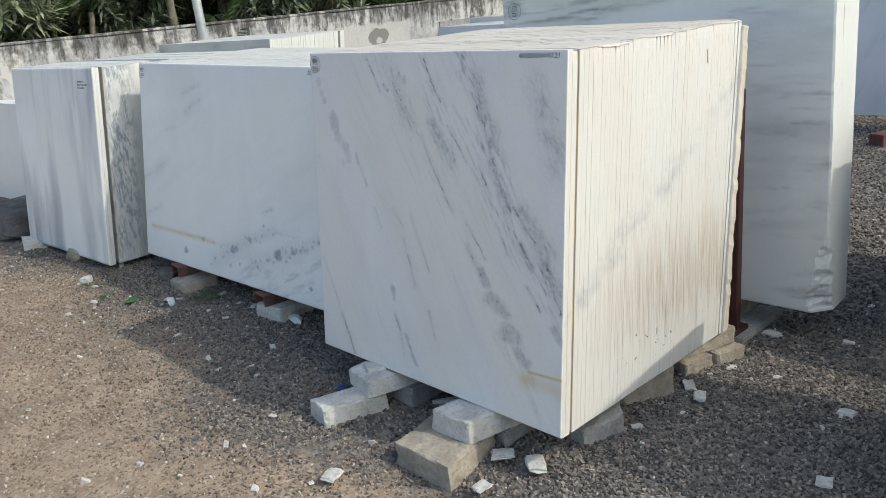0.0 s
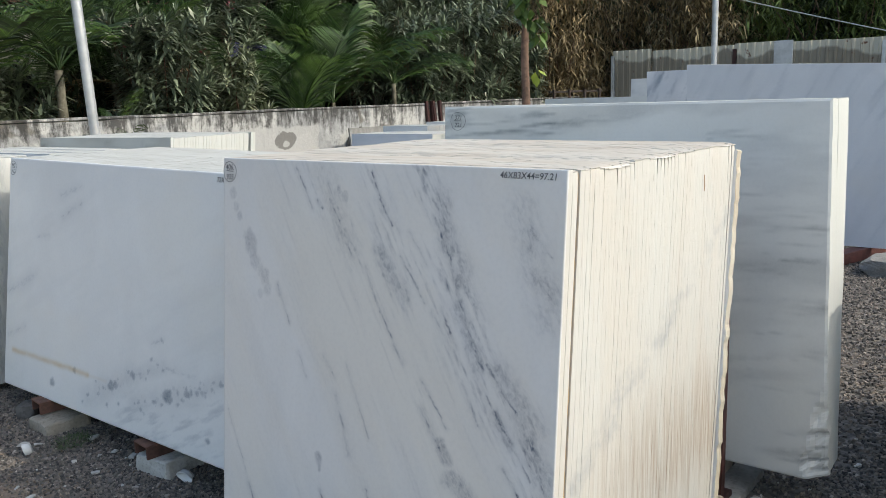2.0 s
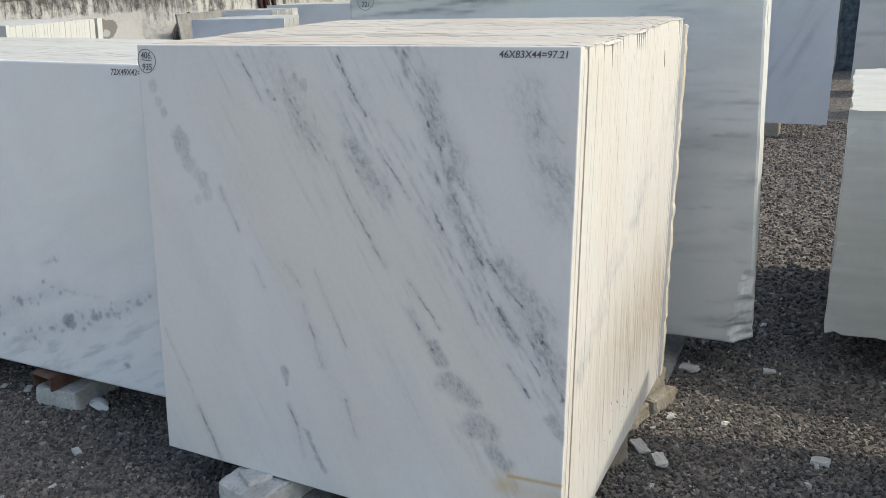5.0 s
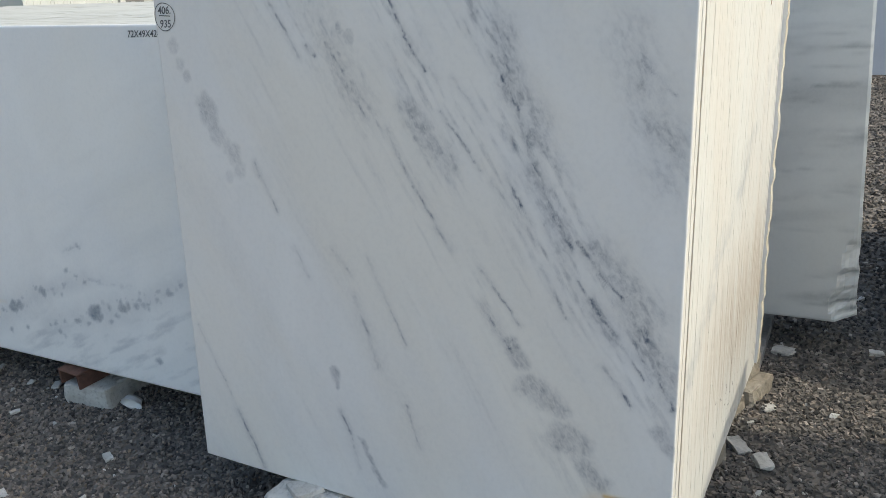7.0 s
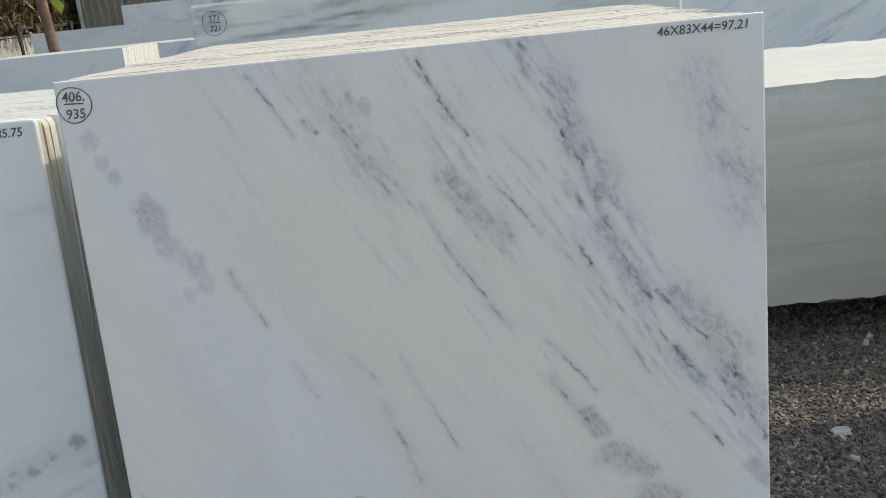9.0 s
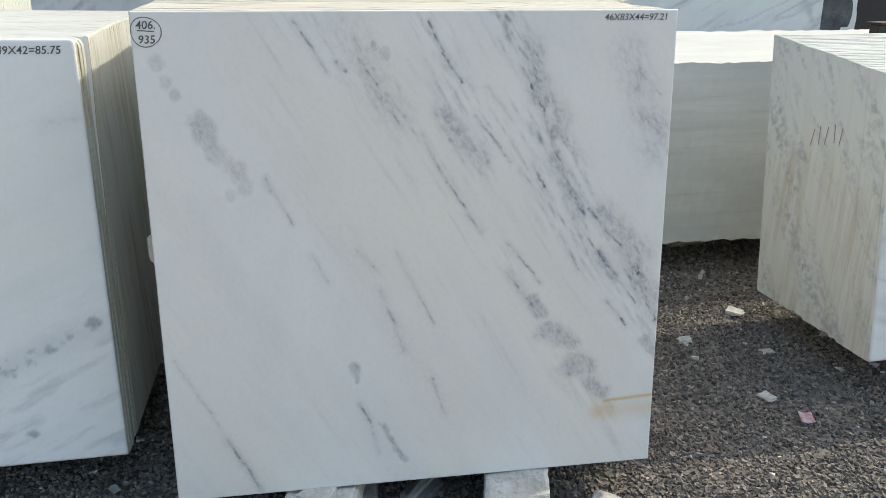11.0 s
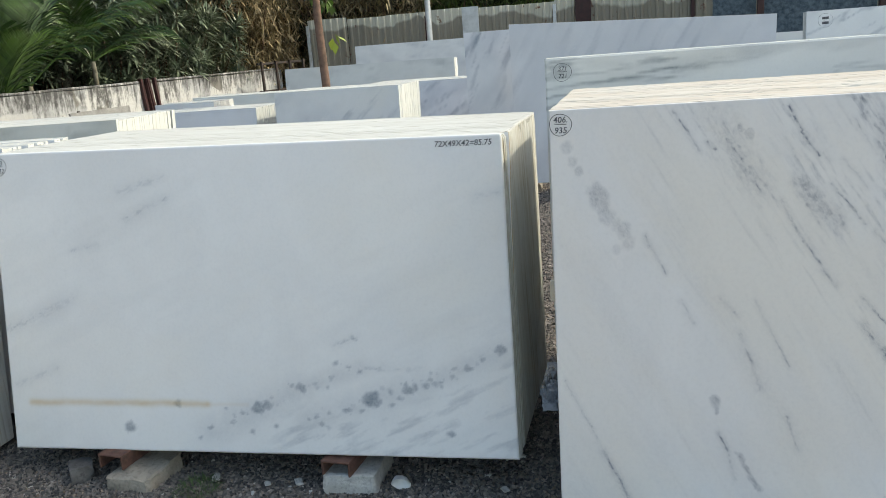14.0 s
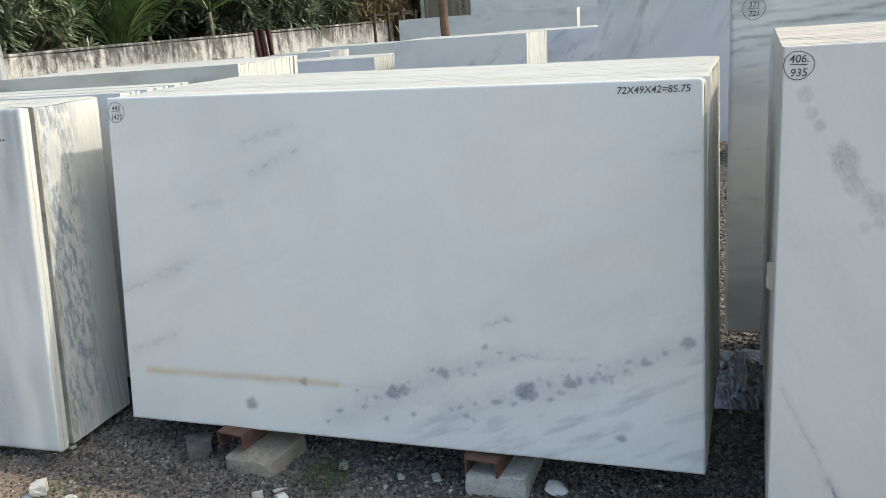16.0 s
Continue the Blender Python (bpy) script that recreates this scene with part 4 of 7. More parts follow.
def field_main(u, v, x, y):
    """White marble with steep blue-grey broken streaks from upper left to lower right."""
    w, h = 1.178, 1.122
    a = radians(31)
    along, across = x * math.sin(a) + y * math.cos(a), x * math.cos(a) - y * math.sin(a)
    wave = across + 0.03 * (fbm(along / 0.5, across / 0.3, 61) - 0.5)
    haze = clip01((fbm(along / 0.55, wave / 0.085, 62) - 0.46) * 1.7)
    crowd = clip01(1.25 - np.abs(across - 0.36) / 0.30)
    fine = clip01((fbm(along / 0.20, wave / 0.013, 63, 3) - 0.60) * 4.5) * clip01((fbm(along / 0.3, wave / 0.12, 64) - 0.42) * 4) * (0.25 + 0.75 * crowd)
    dark = [(0.521, 0.021, 0.548, 0.078, 3), (0.545, 0.081, 0.561, 0.109, 5), (0.561, 0.109, 0.581, 0.135, 2), (0.353, 0.094, 0.369, 0.113, 4),
            (0.392, 0.092, 0.422, 0.134, 7), (0.211, 0.313, 0.223, 0.338, 3), (0.698, 0.112, 0.738, 0.191, 6), (0.738, 0.191, 0.768, 0.280, 7),
            (0.768, 0.280, 0.806, 0.379, 7), (0.806, 0.374, 0.830, 0.413, 5), (0.859, 0.496, 0.902, 0.553, 10), (0.838, 0.403, 0.912, 0.487, 5),
            (0.912, 0.483, 0.967, 0.583, 16), (0.958, 0.575, 0.993, 0.658, 6), (0.107, 0.865, 0.165, 0.986, 5), (0.372, 0.805, 0.391, 0.848, 4)]
    thin = [(0.422, 0.134, 0.462, 0.212, 4), (0.279, 0.019, 0.334, 0.114, 4), (0.223, 0.338, 0.258, 0.409, 2), (0.504, 0.233, 0.542, 0.315, 4),
            (0.542, 0.315, 0.589, 0.389, 4), (0.589, 0.402, 0.622, 0.439, 4), (0.608, 0.200, 0.677, 0.295, 3), (0.696, 0.313, 0.774, 0.411, 3),
            (0.721, 0.302, 0.764, 0.383, 4), (0.783, 0.376, 0.868, 0.509, 4), (0.902, 0.553, 0.947, 0.615, 3), (0.884, 0.605, 0.928, 0.663, 5),
            (0.673, 0.530, 0.729, 0.610, 6), (0.674, 0.463, 0.742, 0.557, 3)]
    faint = [(0.020, 0.681, 0.107, 0.865, 4), (0.391, 0.848, 0.410, 0.923, 4), (0.421, 0.554, 0.465, 0.690, 7), (0.451, 0.472, 0.527, 0.632, 3),
             (0.590, 0.131, 0.605, 0.156, 4), (0.779, 0.449, 0.822, 0.531, 5), (0.819, 0.286, 0.826, 0.305, 4), (0.293, 0.474, 0.317, 0.529, 6),
             (0.652, 0.059, 0.698, 0.138, 4), (0.681, 0.060, 0.727, 0.121, 4), (0.377, 0.469, 0.412, 0.510, 5), (0.630, 0.148, 0.678, 0.211, 3),
             (0.520, 0.756, 0.546, 0.845, 5), (0.908, 0.103, 0.973, 0.167, 4)]
    cloud = [(0.037, 0.088, 0.068, 0.191, 22), (0.072, 0.217, 0.124, 0.220, 26), (0.107, 0.207, 0.137, 0.301, 26), (0.157, 0.299, 0.185, 0.371, 24),
             (0.363, 0.036, 0.462, 0.200, 60), (0.537, 0.190, 0.571, 0.221, 26), (0.555, 0.212, 0.616, 0.286, 36), (0.718, 0.070, 0.731, 0.173, 38),
             (0.745, 0.155, 0.782, 0.229, 26), (0.759, 0.226, 0.789, 0.253, 26), (0.764, 0.289, 0.820, 0.405, 34), (0.920, 0.128, 0.926, 0.160, 34),
             (0.943, 0.204, 0.976, 0.232, 44), (0.903, 0.080, 0.971, 0.291, 60), (0.866, 0.409, 0.956, 0.508, 44), (0.930, 0.513, 0.995, 0.626, 44)]
    blot = [(0.724, 0.590, 0.744, 0.628, 26), (0.759, 0.668, 0.810, 0.694, 36), (0.815, 0.747, 0.850, 0.759, 44), (0.860, 0.800, 0.885, 0.815, 36),
            (0.973, 0.707, 1.002, 0.735, 26), (0.361, 0.716, 0.372, 0.748, 12), (0.872, 0.518, 0.904, 0.556, 20), (0.414, 0.855, 0.461, 0.944, 12),
            (0.088, 0.208, 0.097, 0.213, 10), (0.420, 0.056, 0.426, 0.067, 10)]
    bundle = np.zeros_like(x)
    for u0, v0, u1, v1, wide, gain in ((0.66, 0.02, 0.775, 0.30, 0.042, 1.0), (0.775, 0.30, 0.985, 0.66, 0.040, 1.0), (0.33, 0.0, 0.47, 0.22, 0.050, 0.6), (0.50, 0.0, 0.62, 0.30, 0.045, 0.55),
                                       (0.66, 0.50, 0.90, 0.86, 0.030, 0.4), (0.62, 0.18, 0.86, 0.52, 0.040, 0.6), (0.90, 0.08, 0.98, 0.30, 0.035, 0.4)):
        bundle = np.maximum(bundle, gain * np.exp(-(segment_distance(x, y, u0 * w, v0 * h, u1 * w, v1 * h) / wide) ** 2))
    strand = clip01((fbm(along / 0.085, wave / 0.0095, 67, 3) - 0.50) * 4.0) * (0.35 + 0.65 * clip01((fbm(along / 0.02, wave / 0.01, 69, 2) - 0.3) * 2))
    vein = np.maximum(streaks(x, y, dark, w, h, 1.05), streaks(x, y, thin, w, h, 0.62, seed=9))
    vein = np.maximum(vein, 0.92 * bundle * strand)
    vein = np.maximum(vein, streaks(x, y, faint, w, h, 0.42, seed=21))
    soft = np.maximum(0.50 * drifts(x, y, cloud[4:], w, h, along, wave, 66), 0.52 * drifts(x, y, blot, w, h, along, wave, 68, grain=0.35, power=4))
    spots = ((0.040, 0.092, 0.013, 0.30), (0.052, 0.128, 0.012, 0.30), (0.066, 0.152, 0.011, 0.42), (0.092, 0.203, 0.010, 0.30), (0.109, 0.212, 0.025, 0.50), (0.120, 0.240, 0.017, 0.46),
             (0.128, 0.262, 0.019, 0.38), (0.150, 0.285, 0.014, 0.26), (0.164, 0.298, 0.019, 0.38), (0.176, 0.330, 0.015, 0.28), (0.148, 0.345, 0.010, 0.22),
             (0.555, 0.205, 0.013, 0.62), (0.575, 0.232, 0.012, 0.66), (0.590, 0.252, 0.014, 0.50), (0.606, 0.268, 0.010, 0.60), (0.560, 0.248, 0.008, 0.55), (0.765, 0.236, 0.017, 0.72),
             (0.783, 0.252, 0.011, 0.60), (0.742, 0.178, 0.013, 0.60), (0.925, 0.145, 0.020, 0.30), (0.955, 0.215, 0.027, 0.30), (0.968, 0.245, 0.020, 0.26), (0.440, 0.080, 0.014, 0.40),
             (0.785, 0.680, 0.024, 0.34), (0.832, 0.752, 0.027, 0.40), (0.866, 0.806, 0.020, 0.30), (0.736, 0.612, 0.014, 0.40), (0.365, 0.730, 0.013, 0.42))
    mottle = fbm(x / 0.016, y / 0.016, 90, 5)
    for u0, v0, r, gain in spots:
        wide = 1.35 if u0 < 0.2 else 1.15
        q = np.hypot(x - u0 * w, (y - v0 * h) * 0.80) + r * 0.9 * (mottle - 0.5)
        soft = np.maximum(soft, 0.72 * gain * clip01((wide * r - q) / (0.45 * wide * r)) * (0.82 + 0.36 * mottle))
    vein = clip01(np.maximum(vein, soft + 0.35 * vein) + 0.15 * haze + 0.20 * fine)
    line = np.exp(-(segment_distance(x, y, 0.892 * w, 0.842 * h, w, 0.836 * h) / 0.0045) ** 2)
    patch = np.exp(-(segment_distance(x, y, 0.875 * w, 0.868 * h, w, 0.868 * h) / 0.022) ** 2)
    moss = np.exp(-(np.hypot(x - 0.885 * w, y - 0.862 * h) / 0.026) ** 2) * (0.5 + fbm(x / 0.015, y / 0.015, 95))
    rust = clip01(0.75 * line + 0.26 * patch + 0.26 * moss)
    warm = clip01((fbm(along / 0.6, wave / 0.20, 65) - 0.40) * 3 + 0.5 * np.exp(-((across - 0.10) / 0.16) ** 2))
    return vein, rust, warm


BLOTS = ((0.260, 0.932, 0.025), (0.430, 0.926, 0.014), (0.407, 0.959, 0.011), (0.367, 0.849, 0.018), (0.528, 0.858, 0.029), (0.547, 0.849, 0.022), (0.498, 0.873, 0.011), (0.512, 0.938, 0.013),
         (0.615, 0.791, 0.023), (0.560, 0.918, 0.011), (0.650, 0.909, 0.016), (0.626, 0.894, 0.011), (0.699, 0.862, 0.016), (0.673, 0.758, 0.011), (0.746, 0.826, 0.036), (0.725, 0.863, 0.013),
         (0.783, 0.801, 0.014), (0.782, 0.841, 0.011), (0.812, 0.794, 0.022), (0.825, 0.787, 0.016), (0.797, 0.822, 0.014), (0.844, 0.779, 0.014), (0.873, 0.768, 0.013), (0.894, 0.748, 0.011),
         (0.922, 0.724, 0.018), (0.948, 0.693, 0.011), (0.977, 0.666, 0.020), (0.727, 0.735, 0.011), (0.718, 0.631, 0.014), (0.885, 0.933, 0.018))


def field_second(u, v, x, y):
    """White marble with faint rising veins, a long rust line and grey spots in bands near the foot."""
    w, h = 1.885, 1.075
    a = radians(-24)
    along, across = x * math.cos(a) + y * math.sin(a), -x * math.sin(a) + y * math.cos(a)
    haze = clip01((fbm(along / 0.5, across / 0.09, 71) - 0.52) * 1.6)
    faint = [(0.288, 0.229, 0.374, 0.167, 12), (0.279, 0.142, 0.371, 0.099, 14), (0.166, 0.334, 0.221, 0.311, 7), (0.953, 0.193, 0.993, 0.174, 12),
             (0.005, 0.600, 0.160, 0.495, 14), (0.015, 0.791, 0.107, 0.733, 12), (0.683, 0.654, 0.724, 0.621, 10), (0.728, 0.725, 0.837, 0.729, 9)]
    band = [(0.426, 0.944, 0.614, 0.791, 60), (0.614, 0.791, 0.728, 0.725, 36), (0.623, 0.905, 0.748, 0.822, 56), (0.748, 0.822, 0.837, 0.783, 56),
            (0.837, 0.783, 0.978, 0.667, 40)]
    foot = [(0.777, 0.995, 0.988, 0.826, 200), (0.600, 0.960, 0.980, 0.940, 120)]
    vein = streaks(x, y, faint, w, h, 0.26, seed=5, unit=0.0017)
    near = np.zeros_like(x)
    for u0, v0, u1, v1, wide in band:
        near = np.maximum(near, np.exp(-(segment_distance(x, y, u0 * w, v0 * h, u1 * w, v1 * h) / (wide * 0.0019 * 0.5)) ** 2))
    low = np.zeros_like(x)
    for u0, v0, u1, v1, wide in foot:
        low = np.maximum(low, np.exp(-(segment_distance(x, y, u0 * w, v0 * h, u1 * w, v1 * h) / (wide * 0.0019 * 0.5)) ** 2))
    rs = np.random.RandomState(77)
    spots = np.zeros_like(x)
    wx, wy = x + 0.022 * (fbm(x / 0.016, y / 0.016, 76) - 0.5), y + 0.022 * (fbm(x / 0.016, y / 0.016, 75) - 0.5)
    for u0, v0, u1, v1, wide in band:
        for k in range(int(26 * math.hypot((u1 - u0) * w, (v1 - v0) * h) / 0.27)):
            t, off, r = rs.rand(), rs.randn() * wide * 0.00034, 0.005 + 0.010 * rs.rand() ** 2
            cx, cy = (u0 + t * (u1 - u0)) * w + 0.35 * off, (v0 + t * (v1 - v0)) * h + off
            spots = np.maximum(spots, clip01((r - np.hypot(wx - cx, wy - cy)) / 0.008) * (0.22 + 0.36 * rs.rand()))
    for u0, v0, r in BLOTS:
        q = np.hypot((wx - u0 * w) * 0.85, wy - v0 * h)
        spots = np.maximum(spots, clip01((r - q) / (0.005 + 0.30 * r)) * (0.46 + 10.0 * r) * (0.75 + 0.5 * fbm(x / 0.012, y / 0.012, 73)))
    spots = np.maximum(spots, 0.18 * near * (0.4 + fbm(x / 0.03, y / 0.03, 74)))
    drift = clip01((fbm(along / 0.10, across / 0.022, 78) - 0.50) * 4) * low * 0.34
    vein = clip01(np.maximum(np.maximum(vein, spots), drift) + 0.12 * haze)
    bow = y + 0.003 * np.sin(9.0 * u) + 0.010 * (fbm(x / 0.08, y / 0.5, 82) - 0.5)
    line = np.exp(-(segment_distance(x, bow, 0.046 * w, 0.851 * h, 0.426 * w, 0.847 * h) / 0.012) ** 2)
    fade = np.exp(-(segment_distance(x, bow, 0.426 * w, 0.847 * h, 0.507 * w, 0.845 * h) / 0.007) ** 2)
    rust = clip01((0.45 * line + 0.13 * fade) * (0.5 + 1.0 * fbm(x / 0.06, y / 0.02, 80)))
    return vein, rust, clip01((fbm(x / 0.5, y / 0.4, 81) - 0.45) * 2)


def field_drift(angle, seed, strong=0.5, haze=0.3, long=0.5, thin=0.03, lines=0.0):
    """Veins that drift along one direction."""
    def made(u, v, x, y):
        a = radians(angle)
        along, across = x * math.cos(a) + y * math.sin(a), -x * math.sin(a) + y * math.cos(a)
        across = across + 0.05 * (fbm(along / 0.6, across / 0.5, seed) - 0.5)
        soft = clip01((fbm(along / long, across / (thin * 5), seed + 3) - 0.45) * 2)
        sharp = clip01((fbm(along / (long * 0.7), across / thin, seed + 6) - 0.57) * 4) * clip01((fbm(along / 0.5, across / 0.25, seed + 8) - 0.38) * 3)
        vein = clip01(haze * soft + strong * sharp)
        if lines:
            ridge = np.abs(fbm(along / (long * 3), across / (thin * 9), seed + 12) - 0.5)
            vein = clip01(np.maximum(vein, lines * np.exp(-(ridge / 0.012) ** 2) * (0.35 + fbm(along / 0.1, across / 0.02, seed + 14))))
        return vein, np.zeros_like(x), clip01((fbm(x / 0.5, y / 0.5, seed + 20) - 0.5) * 2)
    return made


def lift_foot(rise):
    """Raises the foot of a slab towards its right end."""
    def made(x, z, y, w, h):
        return x, z + rise * (x / w) * (1 - np.clip(z / h, 0, 1)), y
    return made


def lift_and_round(rise, r):
    """Raises the foot of a slab towards its right end and rounds its upper right corner."""
    lift = lift_foot(rise)

    def made(x, z, y, w, h):
        x, z, y = lift(x, z, y, w, h)
        a, b = np.maximum(x - (w - r), 0), np.maximum(z - (h - r), 0)
        q = np.hypot(a, b)
        over = np.where((q > 1e-6) & (a > 0) & (b > 0), np.maximum(a, b) / np.maximum(q, 1e-6), 1.0)
        return np.where(a > 0, w - r + a * over, x), np.where(b > 0, h - r + b * over, z), y
    return made


def sink_top(fall):
    """Lowers the top of a slab towards its right end."""
    def made(x, z, y, w, h):
        return x, z - fall * (x / w) * np.clip(z / h, 0, 1), y
    return made


def break_corner(x, z, y, w, h):
    """A knocked-off lower right corner with a rough face."""
    edge = 0.062 * np.clip(1.15 - z / 0.30, 0, 1) ** 0.6 + 0.035 * (fbm(x / 0.06, z / 0.06, 46) - 0.5)
    past = np.clip(x - (w - edge), 0, 1) * (z < 0.46)
    rough = fbm(x / 0.030, z / 0.040, 47, 4) - 0.5
    cut = np.clip(past / 0.012, 0, 1)
    x = x + 0.048 * np.clip(x / w, 0, 1) ** 3 * (1 - np.clip(z / h, 0, 1))
    return x + cut * 0.010 * rough, z + 0.20 * past * np.clip(1 - z / 0.15, 0, 1), y + 0.75 * past + cut * (0.006 + 0.032 * rough)


# ---- the main stacks ----
main, face, w_main, d_main = stack(
    "marble_slab_stack", "white marble slabs with steep blue-grey veins leaning on broken stones", (1.765, 2.668), (1.775, 1.490), 0.130, 1.122, 5.6, 45, 0.0205,
    field_main, [M_lead, M_rim, M_top], 101, step=0.0027, wear=0.0012, jitter=0.0003, gaps={2: 0.010, 44: 0.006}, drop=0.0002, loose=0.45,
    cut=lambda q: dict(chip=0.003 + (0.014 if q < 0.62 else 0.006) * max(0.0, noise.noise(Vector((q * 7, 4.2, 0.7))) + 0.30) + 0.003 * noise.noise(Vector((q * 31, 1.2, 0.3))), foot=0.030))
inscription(face, "46X83X44=97.21", 1.005, 1.098, 0.0205)
ring_mark(face, 0.032, 1.080, 0.030, "406.", "935", 0.023)
part("broken_rim", stone_mesh("broken_rim", (0.026, 0.024, 0.060), 5, M_rim_rust), None, main, "broken lump on the rim", pose(-0.003, 0.115, 0.57))
part("crack", boxed((0.003, 0.005, 0.045), pose(w_main - 0.0008, 0.832, 1.015, 4)), M_crack, main, "dark broken gap between two rims")
seam = rough_slab("slab", w_main - 0.008, 1.108, 0.0086, [M_face, M_seam], 187, 0.003, 0.0, 20)
part("slab", seam, None, main, "thin rust-stained slab behind the front one", Matrix.Translation((0.004, 0.0418, 0.002)) @ pose(0, 0, 0, -5.6))
last = rough_slab("slab", w_main + 0.019, 1.10, 0.034, [M_face, M_rim_rust], 188, 0.008, 0.02, 60)
part("slab", last, None, main, "ragged last slab with a rust-coloured rim", Matrix.Translation((-0.01, d_main + 0.0213, 0.0)) @ pose(0, 0, 0, -5.6))

second, face2, w_second, _ = stack(
    "marble_slab_stack", "white marble slabs with grey spots and a rust line", (1.947, 4.715), (1.950, 2.830), 0.100, 1.090, 9.0, 38, 0.0202,
    field_second, [M_white, M_rim_streaked, M_top_white], 202, step=0.0055, wear=0.0014, loose=0.12, jitter=0.0018, gaps={1: 0.002, 2: 0.002, 4: 0.004}, drop=0.0003,
    notch=lift_and_round(0.044, 0.012), warp=(-0.014, -0.012, 0.006, -0.011, 0.015), cut=lambda q: dict(chip=0.003, foot=0.026, bite=0.001, rag=0.0004, rise=0.044, round_end=0.018 if q < 0.12 else 0.006))
inscription(face2, "72X49X42=85.75", w_second - 0.228, 1.045, 0.0255)
yellowed = rough_slab("slab", w_second - 0.003, 1.02, 0.0034, [M_white, M_seam], 287, 0.003, 0.0, 20)
part("slab", yellowed, None, second, "thin yellow-stained slab among white ones", Matrix.Translation((0.002, 0.0865, 0.052)) @ pose(0, 0, 0, -9.0))
ring_mark(face2, 0.025, 1.046, 0.033, "443", "1422", 0.023)

third, face3, w_third, _ = stack(
    "marble_slab_stack", "white marble slabs with upright blue-grey bands at the row's end", (1.690, 6.05), (1.772, 4.880), 0.040, 1.150, 7.0, 17, 0.0202,
    field_drift(88, 303, 0.4, 1.0, 1.2, 0.045), [M_white, M_rim_grey, M_top_white], 303, step=0.010, wear=0.005, jitter=0.0006, loose=0.4, gaps={2: 0.020}, drop=0.0005,
    cut=lambda q: dict(chip=0.005, foot=0.020, bite=0.001))
rs_mark = random.Random(6)
for k in range(3):
    for q in range(9 if k == 1 else 6):
        part("inscription", boxed((0.0085, 0.0004, rs_mark.uniform(0.007, 0.010)), pose(w_third - 0.19 + 0.0145 * q, -0.0012, 1.068 - 0.0175 * k, 0, rs_mark.uniform(-20, 20))), M_ink_grey, face3,
             "unreadable black handwriting")
stack("marble_slab_stack", "white marble slabs close behind the banded stack", (2.20, 6.05), (2.26, 4.905), 0.085, 1.095, 6.8, 19, 0.0202,
      field_drift(80, 313, 0.3, 0.4), [M_face, M_rim_white], 313, step=0.03, jitter=0.012, gaps={6: 0.02, 13: 0.03})

tall, face4, w_tall, d_tall = stack(
    "marble_slab_stack", "three thick greyish marble slabs with level bands and a broken corner", (3.025, 2.812), (3.090, 1.314), 0.120, 1.240, 2.6, 3, 0.075,
    field_drift(-4, 404, 0.80, 0.42, 0.34, 0.018, 0.22), [M_grey, M_rim_white], 404, step=0.009, wear=0.003, jitter=0.002, notch=break_corner, flare=0.040)
ring_mark(face4, 0.072, 1.180, 0.037, "371", "721", 0.025)

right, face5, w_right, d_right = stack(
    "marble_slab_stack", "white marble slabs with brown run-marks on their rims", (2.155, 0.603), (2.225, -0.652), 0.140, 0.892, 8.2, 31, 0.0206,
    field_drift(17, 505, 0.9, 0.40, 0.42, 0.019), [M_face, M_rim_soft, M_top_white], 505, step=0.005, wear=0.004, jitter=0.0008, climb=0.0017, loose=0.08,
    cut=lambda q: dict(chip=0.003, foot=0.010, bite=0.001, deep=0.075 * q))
ring_mark(face5, 0.058, 0.846, 0.034, "404", "1735", 0.026)

for k, (dx, dz, tilt) in enumerate(((0.0, 0.0, 4), (0.028, 0.004, -8), (0.062, -0.012, 6), (0.092, -0.018, -3), (0.122, -0.034, 10))):
    part("inscription", boxed((0.0006, 0.003, 0.062), pose(-0.0022, 0.32 + dx * 1.15, 0.655 + dz, tilt)), M_ink_red, right, "unreadable faded red mark")
stack("marble_slab_stack", "white marble slabs in the second row before the boundary wall", (2.76, 6.06), (2.945, 4.83), 0.10, 1.125, 6.0, 32, 0.0205,
      field_drift(10, 606, 0.8, 0.7), [M_dirty, M_rim_white], 606, props=True, step=0.03, jitter=0.0012, chips=0.006, gaps={30: 0.02})
stack("marble_slab_stack", "bluish grey marble slabs, the tallest in the far row", (7.45, 3.63), (7.55, 1.30), 0.10, 1.50, -3.0, 3, 0.022,
      field_drift(-62, 707, 0.3, 0.22, 0.8, 0.05), [M_blue, M_rim_white], 707, props=True, step=0.02, fall=0.09, notch=sink_top(0.09))
stack("marble_slab_stack", "bluish grey marble slabs with a dark slanting vein", (7.62, 4.10), (7.65, 3.40), 0.10, 1.46, -2.0, 3, 0.022,
      field_drift(-62, 717, 0.9, 0.4, 0.5, 0.05), [M_blue, M_rim_white], 717, props=True, step=0.02)
stack("marble_slab_stack", "white marble slabs with grey cloudy veins in the far row", (6.40, 5.62), (6.42, 4.47), 0.10, 1.06, 4.0, 34, 0.0205,
      field_drift(-40, 808, 0.7, 0.3, 0.4, 0.05), [M_face, M_rim_white], 808, props=True, step=0.02, gaps={3: 0.02})
stack("marble_slab_stack", "grey marble slabs with sunlit tops in the far row", (8.0, 5.35), (8.0, 3.50), 0.10, 1.02, 3.0, 40, 0.0205,
      field_drift(-30, 818, 0.6, 0.5), [M_blue, M_rim_white], 818, props=True, step=0.03)
stack("marble_slab_stack", "low grey marble slabs in the far row", (6.45, 6.95), (6.48, 5.85), 0.08, 0.96, 4.0, 32, 0.0205,
      field_drift(0, 828, 0.3, 0.5), [M_blue, M_rim_white], 828, props=True, step=0.03)
